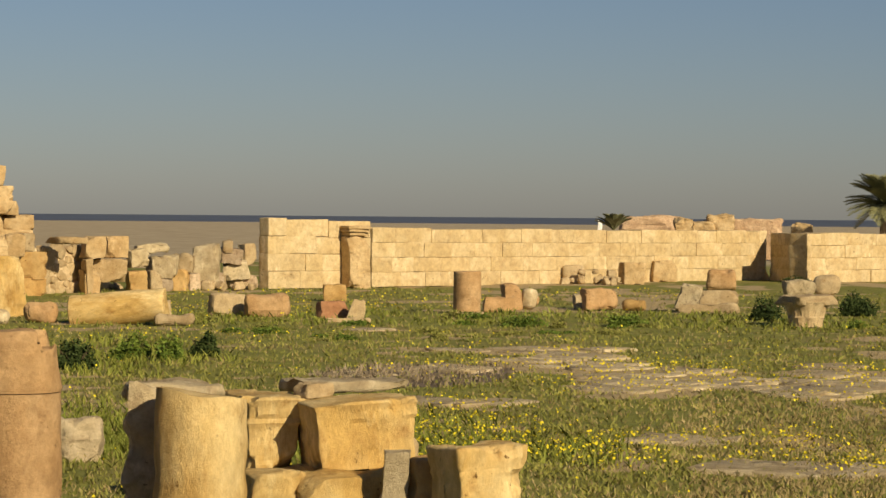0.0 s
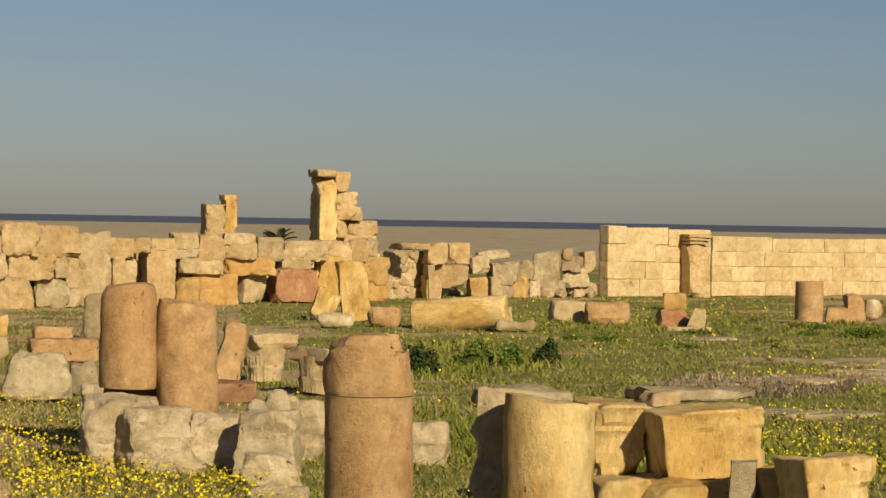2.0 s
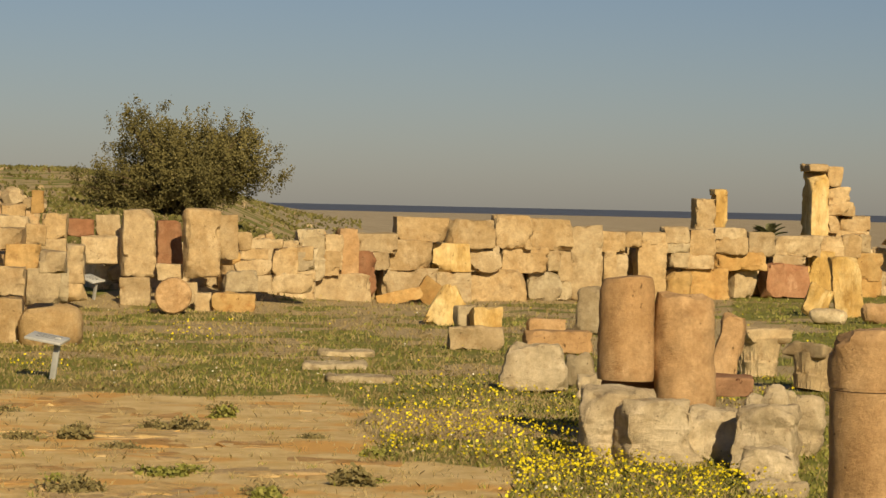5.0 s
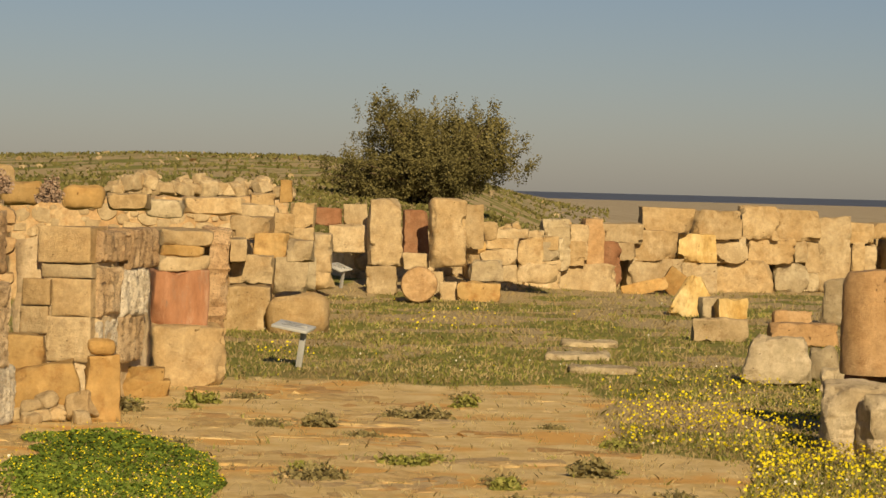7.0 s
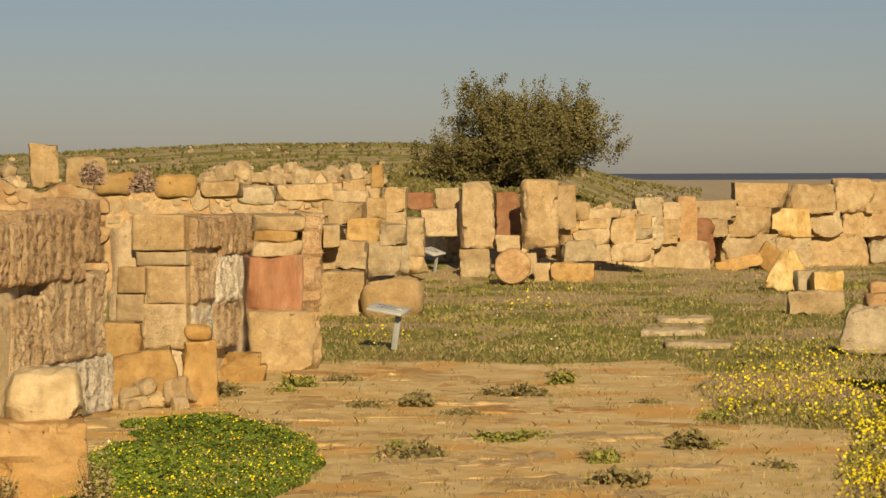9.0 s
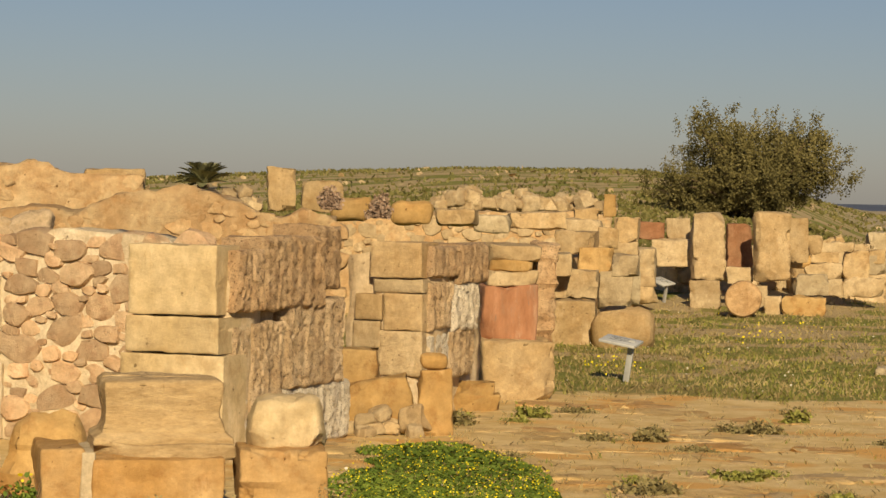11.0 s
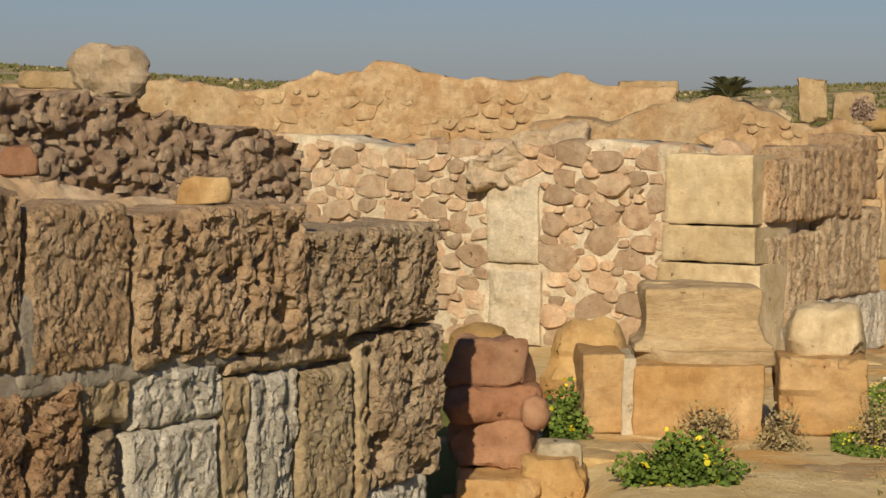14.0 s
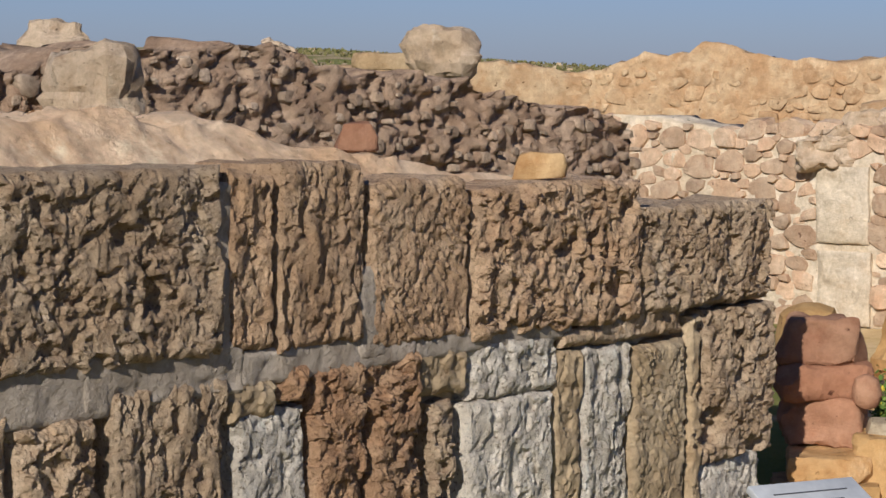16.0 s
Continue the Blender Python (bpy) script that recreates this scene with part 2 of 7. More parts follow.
def fbm(p, scale, seed, octaves=3):
    out, amp, tot = 0, 1.0, 0.0
    for k in range(octaves):
        out = out + amp * vnoise(p, np.asarray(scale, float) / 2 ** k, seed + 11 * k)
        tot += amp
        amp *= 0.5
    return out / tot


_grids = {}


def box_grid(nx, ny, nz):
    """Welded surface of a lattice: integer corners and quads."""
    key = (nx, ny, nz)
    if key in _grids:
        return _grids[key]
    index, verts, faces = {}, [], []

    def at(i, j, k):
        c = (i, j, k)
        if c not in index:
            index[c] = len(verts)
            verts.append(c)
        return index[c]
    for i in range(nx):
        for j in range(ny):
            faces.append((at(i, j, 0), at(i, j + 1, 0), at(i + 1, j + 1, 0), at(i + 1, j, 0)))
            faces.append((at(i, j, nz), at(i + 1, j, nz), at(i + 1, j + 1, nz), at(i, j + 1, nz)))
    for i in range(nx):
        for k in range(nz):
            faces.append((at(i, 0, k), at(i + 1, 0, k), at(i + 1, 0, k + 1), at(i, 0, k + 1)))
            faces.append((at(i, ny, k), at(i, ny, k + 1), at(i + 1, ny, k + 1), at(i + 1, ny, k)))
    for j in range(ny):
        for k in range(nz):
            faces.append((at(0, j, k), at(0, j, k + 1), at(0, j + 1, k + 1), at(0, j + 1, k)))
            faces.append((at(nx, j, k), at(nx, j + 1, k), at(nx, j + 1, k + 1), at(nx, j, k + 1)))
    _grids[key] = (np.array(verts), faces)
    return _grids[key]


def mesh_of(name, verts, faces, mat, smooth=True, sharp=0.0):
    me = bpy.data.meshes.new(name)
    me.from_pydata([tuple(v) for v in np.asarray(verts, float).tolist()], [], faces)
    if smooth:
        me.polygons.foreach_set("use_smooth", np.ones(len(me.polygons), bool))
    me.materials.append(mat)
    me.update()
    if sharp:
        me.set_sharp_from_angle(angle=sharp)
    return me


def axis_lines(size, r, step):
    n = max(1, int(round((size - 2 * r) / step)))
    inner = np.linspace(-size / 2 + r, size / 2 - r, n + 1)
    return np.concatenate([[-size / 2, -size / 2 + 0.35 * r], inner, [size / 2 - 0.35 * r, size / 2]])


def block_verts(w, d, h, r=0.03, step=0.12, rough=0.012, lump=0.03, chips=3, seed=1, taper=0.0, skew=0.0):
    """A worn block standing on z = 0 with rounded edges, lumps, chipped corners. Returns verts, faces, normals."""
    r = min(r, 0.48 * min(w, d, h))
    ax = [axis_lines(s, r, max(step, s / 24)) for s in (w, d, h)]
    iv, faces = box_grid(*(len(a) - 1 for a in ax))
    p = np.stack([ax[k][iv[:, k]] for k in range(3)], 1)
    half = np.array([w, d, h]) / 2
    inner = np.clip(p, -(half - r), half - r)
    dv = p - inner
    nrm = dv / np.linalg.norm(dv, axis=1, keepdims=True)
    p = inner + nrm * r
    rnd = np.random.RandomState(seed)
    for _ in range(chips):
        n = rnd.choice([-1, 1], 3) * (0.35 + 0.65 * rnd.rand(3))
        n = n / np.linalg.norm(n)
        reach = np.abs(n) @ half
        cut = reach * (0.70 + 0.24 * rnd.rand())
        over = np.maximum(p @ n - cut, 0)
        p = p - over[:, None] * n * 0.9
    m = min(w, d, h)
    if chips:          # edges broken back unevenly
        gap_ = np.sort(half - np.minimum(np.abs(p), half), axis=1)[:, 1]
        amp = min(0.10, 0.20 * m)
        bite = amp * np.clip(fbm(p, 0.22 * m + 0.12, seed + 71, 3) * 2.4 - 0.22, 0, 1) * np.clip(1 - gap_ / (1.7 * amp), 0, 1)
        close = (half - np.abs(p)) < 1.7 * amp
        p = p - np.sign(p) * close * bite[:, None] * 0.8
    p = p + nrm * (fbm(p, 0.55 * m + 0.1, seed, 2) * lump + fbm(p, 0.09, seed + 5, 3) * rough * 0.8 + fbm(p, (0.7, 0.7, 0.075), seed + 6, 3) * rough * 1.1)[:, None]
    if skew:
        a = rnd.uniform(-1, 1, 5) * skew
        p[:, 0] += a[0] * p[:, 2] + a[1] * 0.6 * p[:, 1]
        p[:, 2] *= 1 + a[2] * 1.2 * p[:, 0] / w + a[3] * p[:, 1] / d
        p[:, 0] *= 1 + a[4] * 1.2 * p[:, 2] / h
    if taper:
        k = 1 - taper * (p[:, 2] / h + 0.5)
        p[:, 0] *= k
        p[:, 1] *= k
    p[:, 2] += h / 2
    return p, faces, nrm


def spot(bearing, dist):
    """Plan position from the viewpoint: degrees counter-clockwise from +y, and metres."""
    return -dist * math.sin(radians(bearing)), dist * math.cos(radians(bearing))


_seed = [100]


def next_seed():
    _seed[0] += 1
    return _seed[0]


def put(name, me, parent, m, label="", category="", group="", kind=""):
    ob = new(name, me)
    if parent is not None:
        ob.parent = parent
    ob.matrix_basis = m
    return tagged(ob, label, category, group, kind)


def stone(name, bearing, dist, z, w, d, h, mat, label="", yaw=0, rx=0, ry=0, parent=None, r=0.014, rough=0.016, lump=0.022, chips=5,
          step=0.06, category="stone block", group="", taper=0.0, skew=0.07, profile=None):
    """A stone block: its front foot lies at that bearing and distance; yaw turns it from facing the viewpoint."""
    p, faces, _ = block_verts(w, d, h, r, step, rough, lump, chips, next_seed(), taper, skew)
    if profile is not None:
        cut = np.interp(p[:, 2] / h, *profile)
        p[:, 0] -= np.sign(p[:, 0]) * np.minimum(cut, np.abs(p[:, 0]))
        p[:, 1] -= np.sign(p[:, 1]) * np.minimum(cut, np.abs(p[:, 1]))
    x, y = spot(bearing, dist + d / 2)
    me = mesh_of(name, p, faces, mat, True, 0.5)
    if parent is not None:
        return put(name, me, parent, parent.matrix_basis.inverted() @ pose(x, y, z, rx, ry, bearing + yaw))
    return put(name, me, None, pose(x, y, z, rx, ry, bearing + yaw), label, category, group)


def drum_verts(r, h, seg=40, rings=14, taper=0.03, broken=0.0, rough=0.01, seed=1, slant=0.0, groove=None, edge=0.93, shoulder=0.0):
    """An upright shaft drum on z = 0; broken: how ragged its top is; groove: height of an incised ring."""
    zs = np.linspace(0, 1, rings + 1)
    ang = np.linspace(0, 2 * math.pi, seg, endpoint=False)
    verts, faces = [], []
    bevel = 0.03
    prof = [(0.0, edge), (bevel / h * 0.6, 0.99)] + [(z, 1.0) for z in zs[1:-1]] + [(1 - bevel / h * 0.6, 0.985), (1.0, edge)]
    for z, k in prof:
        rr = r * k * (1 - taper * z)
        if groove is not None and abs(z * h - groove) < h / rings * 0.5:
            rr *= 0.965
        verts += [(rr * math.cos(a), rr * math.sin(a), z * h) for a in ang]
    n = len(prof)
    for i in range(n - 1):
        for j in range(seg):
            a, b = i * seg + j, i * seg + (j + 1) % seg
            faces.append((a, b, b + seg, a + seg))
    for k in (0.66, 0.33):
        verts += [(r * k * (1 - taper) * math.cos(a), r * k * (1 - taper) * math.sin(a), h) for a in ang]
        i = len(verts) // seg - 2
        for j in range(seg):
            a, b = i * seg + j, i * seg + (j + 1) % seg
            faces.append((a, b, b + seg, a + seg))
    top = len(verts) - seg
    verts.append((0, 0, h))
    faces += [(top + j, top + (j + 1) % seg, len(verts) - 1) for j in range(seg)]
    faces.append(tuple(range(seg - 1, -1, -1)))
    p = np.array(verts)
    rad = np.hypot(p[:, 0], p[:, 1])[:, None] + 1e-6
    out = np.concatenate([p[:, :2] / rad, np.zeros((len(p), 1))], 1)
    p = p + out * (fbm(p, 0.5, seed, 2) * rough * 2 + fbm(p, 0.1, seed + 3, 3) * rough)[:, None]
    if shoulder:
        top_ = np.clip((p[:, 2] / h - 0.80) / 0.20, 0, 1) ** 2 * np.clip(1.0 + 0.9 * fbm(p, 0.2, seed + 15, 2), 0.2, 2)
        p[:, :2] *= (1 - shoulder * top_)[:, None]
    if broken:
        k = np.clip((p[:, 2] / h - 0.55) / 0.45, 0, 1) ** 1.5
        dz = (0.8 * fbm(np.concatenate([p[:, :2], 0 * p[:, :1]], 1), r * 1.3, seed + 9, 2) - 0.15 * (rad[:, 0] / r) ** 4) * broken - slant * p[:, 0] / r
        p[:, 2] += k * dz
        side = np.clip(fbm(p, 0.35, seed + 21, 2) - 0.25, 0, 1) * k * broken * 0.15
        p[:, :2] -= out[:, :2] * side[:, None]
    return p, faces


def drum(name, bearing, dist, z, r, h, mat, label, rx=0, ry=0, rz=0, broken=0.0, taper=0.03, slant=0.0, groove=None, rough=0.01, category="column drum", lying=False, group="", edge=0.93, shoulder=0.0):
    p, faces = drum_verts(r, h, 44, 22, taper, broken, rough, next_seed(), slant, groove, edge, shoulder)
    x, y = spot(bearing, dist + r)
    if lying:
        p[:, 2] -= h / 2
        return put(name, mesh_of(name, p, faces, mat, True, 0.55), None, pose(x, y, z + r * 0.93, 0, 0, bearing) @ pose(0, 0, 0, rx, ry, 0), label, category, group)
    return put(name, mesh_of(name, p, faces, mat, True, 0.55), None, pose(x, y, z, rx, ry, bearing + rz), label, category, group)


def part_mesh(name, p, faces, mat, parent, m=None, label=""):
    return put(name, mesh_of(name, p, faces, mat, True, 0.55), parent, m if m is not None else Matrix.Identity(4), label)


def empty(name, m, label="", category="", group="", kind=""):
    ob = new(name)
    ob.matrix_basis = m
    return tagged(ob, label, category, group, kind)


def capital(name, bearing, dist, z, r, h, mat, label, ry=0, rz=0, rx=0):
    """A worn leaf capital: a bell with two rows of leaves under a hollow-sided slab."""
    x, y = spot(bearing, dist + r)
    root = empty(name, pose(x, y, z, rx, ry, bearing + rz), label, "capital", "capitals in the court")
    seg, rings = 64, 16
    verts, faces = [], []
    for i in range(rings + 1):
        t = i / rings
        for j in range(seg):
            a = 2 * math.pi * j / seg
            row = 0 if t < 0.42 else 1
            leaf = abs(math.cos(4 * a + (math.pi / 2 if row else 0)))
            tt = t / 0.42 if row == 0 else (t - 0.42) / 0.58
            bulge = (0.03 + 0.10 * tt ** 2) * leaf + 0.02 * math.cos(32 * a) * (1 - tt)
            rr = r * (0.70 + 0.06 * t + 0.20 * t ** 2 + bulge)
            verts.append((rr * math.cos(a), rr * math.sin(a), t * h * 0.8))
    for i in range(rings):
        for j in range(seg):
            a, b = i * seg + j, i * seg + (j + 1) % seg
            faces.append((a, b, b + seg, a + seg))
    faces.append(tuple(range(seg - 1, -1, -1)))
    faces.append(tuple(range(rings * seg, (rings + 1) * seg)))
    s = next_seed()
    p = np.array(verts)
    p = p + fbm(p, 0.12, s, 3)[:, None] * 0.02 * np.array([1, 1, 0.3])
    part_mesh("bell", p, faces, mat, root)
    q, fs, _ = block_verts(2.05 * r, 2.05 * r, 0.30 * h, 0.02, 0.04, 0.02, 0.03, 5, s + 1, -0.06)
    k = 1 - 0.14 * np.cos(np.clip(q[:, 0] / r, -1, 1) * math.pi / 2) * (np.abs(q[:, 1]) > 0.8 * r)
    q[:, 1] *= k
    k = 1 - 0.14 * np.cos(np.clip(q[:, 1] / r, -1, 1) * math.pi / 2) * (np.abs(q[:, 0]) > 0.8 * r)
    q[:, 0] *= k
    part_mesh("abacus", q, fs, mat, root, pose(0, 0, 0.70 * h, 0, 0, 12))
    return root


def rubble_heap(name, bearing, dist, z, w, h, n, mat, label, depth=None, size=0.25):
    """A heap of loose stones: each stone a part of it."""
    depth = depth or w * 0.6
    x, y = spot(bearing, dist + depth / 2)
    root = empty(name, pose(x, y, z, 0, 0, bearing), label, "rubble heap")
    rnd = random.Random(next_seed())
    for i in range(n):
        s = size * rnd.uniform(0.6, 1.4)
        u, v = rnd.uniform(-1, 1), rnd.uniform(-1, 1)
        lvl = max(0.0, h * (1 - 0.8 * u * u - 0.5 * v * v) * rnd.random() - s * 0.3)
        p, f, _ = block_verts(s, s * rnd.uniform(0.6, 1), s * rnd.uniform(0.5, 0.8), s * 0.08, s * 0.16, 0.02, s * 0.10, 7, next_seed(), 0.2, 0.15)
        put("stone", mesh_of("stone", p, f, mat), root, pose(u * w / 2, v * depth / 2, lvl, rnd.uniform(-20, 20), rnd.uniform(-20, 20), rnd.uniform(0, 180)))
    return root


# ---------- walls ----------
def wall_frame(p0, p1):
    """Pose with x along the wall from p0 to p1, -y (its face) on the right-hand side of that way."""
    dx, dy = p1[0] - p0[0], p1[1] - p0[1]
    return pose(p0[0], p0[1], 0, 0, 0, math.degrees(math.atan2(dy, dx))), math.hypot(dx, dy)


def ashlar_wall(name, p0, p1, h0, h1, thick, rows, length, mats, label, seed, ragged=0.0, core=None, joint=0.004):
    """A wall of squared blocks in courses, each block a part; the top line runs from h0 to h1."""
    m, total = wall_frame(p0, p1)
    hm = min(h0, h1) * 0.94
    p, f, _ = block_verts(total - 0.1, thick * 0.8, hm - 0.06, 0.03, 0.5, 0.0, 0.0, 0, seed)
    root = put(name, mesh_of(name, p, f, core or MORTAR), None, m @ pose(total / 2, thick / 2 + 0.05, 0), label, "wall", "", "structure")
    back = (pose(total / 2, thick / 2 + 0.05, 0)).inverted()
    rnd = random.Random(seed)
    for i in range(rows):
        x = 0.0
        while x < total - 0.02:
            L = min(rnd.uniform(0.5, 1.6) * length, total - x)
            if total - x - L < 0.35 * length:
                L = total - x
            hh = h0 + (h1 - h0) * (x + L / 2) / total
            ch = hh / rows
            z = i * ch
            if i == rows - 1:
                ch += rnd.uniform(-ragged, ragged * 0.4)
            out = rnd.uniform(-0.02, 0.02)
            p, f, _ = block_verts(L - joint, thick, ch - joint, 0.008, 0.10, 0.012, 0.010, 0, next_seed())
            put("ashlar_block", mesh_of("ashlar_block", p, f, rnd.choice(mats), True, 0.5), root, back @ pose(x + L / 2, thick / 2 - out, z, 0, rnd.uniform(-0.5, 0.5), rnd.uniform(-0.4, 0.4)))
            x += L
    return root


def rubble_face(root, back, x0, x1, z0, z1, size, mat, seed, most=300, holes=(), proud=0.03, top=None, aspect=1.35, fill=1.0):
    """Irregular field stones bedded in a wall's face, each a part, the smallest joined in one mesh."""
    rnd = random.Random(seed)
    placed = []
    area = (x1 - x0) * (z1 - z0)
    for big, tries in ((1.5, 250), (1.2, 1200), (0.95, 5000), (0.7, 11000), (0.48, 13000)):
        for _ in range(int(tries * fill * area / 7)):
            r = size * 0.5 * big * rnd.uniform(0.85, 1.15)
            cx, cz = rnd.uniform(x0, x1), rnd.uniform(z0, z1)
            if any(a - r < cx < b + r and c - r < cz < d + r for a, b, c, d in holes):
                continue
            if top is not None and cz + r * 0.8 > top(cx):
                continue
            if any(((cx - a) / aspect) ** 2 + (cz - b) ** 2 < (0.84 * (r + c)) ** 2 for a, b, c in placed):
                continue
            placed.append((cx, cz, r))
    allv, allf, base = [], [], 0
    for count, (cx, cz, r) in enumerate(placed):
        L, hh, dd = 2 * r * aspect * rnd.uniform(0.92, 1.1), 2 * r * rnd.uniform(0.92, 1.08), 0.14
        p, f, _ = block_verts(L, dd, hh, 0.16 * min(hh, dd), max(0.03, hh / 4), 0.009, 0.02, 0, next_seed())
        q = p - np.array([0, 0, hh / 2])
        for _ in range(7):
            t = rnd.uniform(0, 2 * math.pi)
            n = np.array([math.cos(t) / (L / 2), -0.25 / dd, math.sin(t) / (hh / 2)])
            over = np.maximum(q @ n - rnd.uniform(0.84, 1.02), 0)
            q = q - (over / (n @ n))[:, None] * n
        pm = back @ pose(cx, dd / 2 - proud * rnd.uniform(0.1, 1.0), cz, 0, rnd.uniform(-14, 14), 0)
        if count < most:
            put("field_stone", mesh_of("field_stone", q, f, mat, True, 0.6), root, pm)
        else:
            mm = np.array(pm)
            q = q @ mm[:3, :3].T + mm[:3, 3]
            allv.append(q)
            allf += [tuple(i + base for i in face) for face in f]
            base += len(q)
    if allv:
        put("field_stones", mesh_of("field_stones", np.concatenate(allv), allf, mat), root, Matrix.Identity(4), "", "", "", "stuff")


def rough_wall(name, p0, p1, thick, top, mat, label, seed, step=0.07, relief=0.05, scale=0.3, z0=0.0, category="wall", inset=0.0, lean=0.0, crag=0.0):
    """A wall core with an uneven face and a ragged top line top(x); returns it and the pose that undoes its own."""
    m, total = wall_frame(p0, p1)
    nx, nz, ny = int(total / step), int(2.2 / step), max(2, int(thick / 0.15))
    iv, faces = box_grid(nx, ny, nz)
    x = iv[:, 0] / nx * total
    y = iv[:, 1] / ny * thick
    hx = np.array([top(v) for v in np.linspace(0, total, nx + 1)])
    rag = fbm(np.stack([np.linspace(0, total, nx + 1), np.zeros(nx + 1), np.zeros(nx + 1)], 1), 0.35, seed + 3, 3) * 0.09
    hz = (hx + rag)[iv[:, 0]]
    zz = (hz - z0) * iv[:, 2] / nz
    p = np.stack([x, y + inset + lean * zz * (1 - y / thick), z0 + zz], 1)
    n = np.zeros_like(p)
    n[:, 1] -= iv[:, 1] == 0
    n[:, 1] += iv[:, 1] == ny
    n[:, 2] += iv[:, 2] == nz
    n[:, 0] += (iv[:, 0] == nx) * 1.0 - (iv[:, 0] == 0) * 1.0
    p = p + n * (fbm(p, scale, seed, 3) * relief + fbm(p, scale * 0.28, seed + 8, 3) * relief * 0.7)[:, None]
    if crag:
        bite = smooth(0.0, 0.3, fbm(p, (0.17, 0.17, 0.12), seed + 12, 3)) + 0.5 * smooth(0.0, 0.3, fbm(p, (0.07, 0.07, 0.06), seed + 13, 3)) - 0.6 * fbm(p, 0.07, seed + 14, 3)
        p = p - n * (bite * crag)[:, None]
    return put(name, mesh_of(name, p, faces, mat), None, m, label, category, "", "structure"), Matrix.Identity(4), total


def relief_of(style, u, z, w, h, seed):
    """Depth (m, outwards) of a weathered face by the way it has worn: holes of several sizes eaten into a rough face."""
    q = np.stack([u, np.zeros_like(u), z], 1)
    q = q + np.stack([fbm(q, 0.05, seed + 50, 3), 0 * u, fbm(q, 0.07, seed + 51, 3)], 1) * (0.03 if style in ("pit", "deep", "plaster") else 0.012)
    grit = fbm(q, 0.045, seed + 41, 4)

    def holes(sx, sz, k, lo=0.04, hi=0.20):
        return smooth(lo, hi, fbm(q, (sx, 1, sz), seed + k, 3))
    if style == "comb":
        return 0.014 * fbm(q, (0.045, 1, 0.40), seed, 3) - 0.018 * holes(0.055, 0.10, 7) - 0.008 * holes(0.03, 0.03, 8) + 0.012 * grit
    if style == "diag":
        s = np.sin((u * 0.75 + z) * 2 * math.pi / 0.05 + 4.0 * vnoise(q, 0.12, seed))
        return 0.006 * s * np.clip(0.5 + fbm(q, 0.2, seed + 6, 2), 0, 1) + 0.016 * fbm(q, 0.12, seed + 4, 3) - 0.008 * holes(0.03, 0.04, 8) + 0.012 * grit
    if style == "pit":
        return np.maximum(0.030 * fbm(q, (0.17, 1, 0.22), seed, 3) - 0.034 * holes(0.15, 0.12, 7, 0.18, 0.34) - 0.018 * holes(0.07, 0.055, 8) - 0.010 * holes(0.035, 0.025, 9) + 0.018 * grit + 0.012, -0.095)
    if style == "deep":
        return np.maximum(0.034 * fbm(q, (0.16, 1, 0.26), seed, 3) - 0.058 * holes(0.15, 0.18, 7, 0.16, 0.32) - 0.019 * holes(0.075, 0.06, 8) - 0.010 * holes(0.035, 0.028, 9) + 0.018 * grit + 0.014, -0.095)
    if style == "flute":
        return 0.022 * fbm(q, (0.07, 1, 0.5), seed, 3) - 0.018 * holes(0.06, 0.30, 7) - 0.010 * holes(0.045, 0.045, 8) + 0.013 * grit
    if style == "plaster":
        return 0.020 * fbm(q, 0.2, seed, 3) - 0.014 * holes(0.06, 0.08, 7) + 0.014 * grit
    return 0.010 * fbm(q, 0.15, seed, 3) + 0.006 * grit - 0.010 * holes(0.25, 0.12, 7, 0.2, 0.5)


def worn_block(root, back, x, z, w, h, d, out, style, mat, seed, step=0.011, name="worn_block", tilt=0.0, label="", gap=0.032):
    """A block in a wall's face, its face cut up by weather; x, z: its lower left corner along the wall; out: how proud it stands."""
    gap = 0.014 if style == "plain" else gap
    w, h = w - gap, h - gap
    r = 0.015
    ax = [axis_lines(w, r, step), np.array([-d / 2, -d / 4, d / 2]), axis_lines(h, r, step)]
    iv, faces = box_grid(*(len(a) - 1 for a in ax))
    p = np.stack([ax[k][iv[:, k]] for k in range(3)], 1)
    u, zz = p[:, 0] + w / 2, p[:, 2] + h / 2
    front = p[:, 1] < -d / 2 + 0.01
    edge = np.minimum.reduce([u, w - u, zz, h - zz])
    dep = relief_of(style, u, zz, w, h, seed) - (0.012 if style == "plain" else 0.026) * np.clip(1 - edge / (0.02 if style == "plain" else 0.03), 0, 1) ** 1.5
    p[:, 1] -= np.where(front, dep, 0)
    wob = np.stack([fbm(p, 0.14, seed + 31, 3), fbm(p, 0.14, seed + 32, 3)], 1) * (0.026 if style != "plain" else 0.012)
    p[:, 0] += wob[:, 0] * (1 if w > 0.15 else 0.4)
    p[:, 2] += wob[:, 1] * (1 if h > 0.15 else 0.4)
    me = mesh_of(name, p, faces, mat, True, 0.6)
    return put(name, me, root, back @ pose(x + (w + gap) / 2, d / 2 - out, z + (h + gap) / 2, 0, tilt, 0), label)


# ---------- ground, water, distance ----------
HILL_AZ = [-180, 20, 21.8, 24, 27, 31, 34.5, 38, 42, 46.5, 53, 60, 75, 100, 180]
HILL_EL = [0, 0, 0.03, 0.36, 0.62, 0.62, 0.46, 0.28, 0.28, 0.42, 0.75, 0.8, 0.6, 0.2, 0]


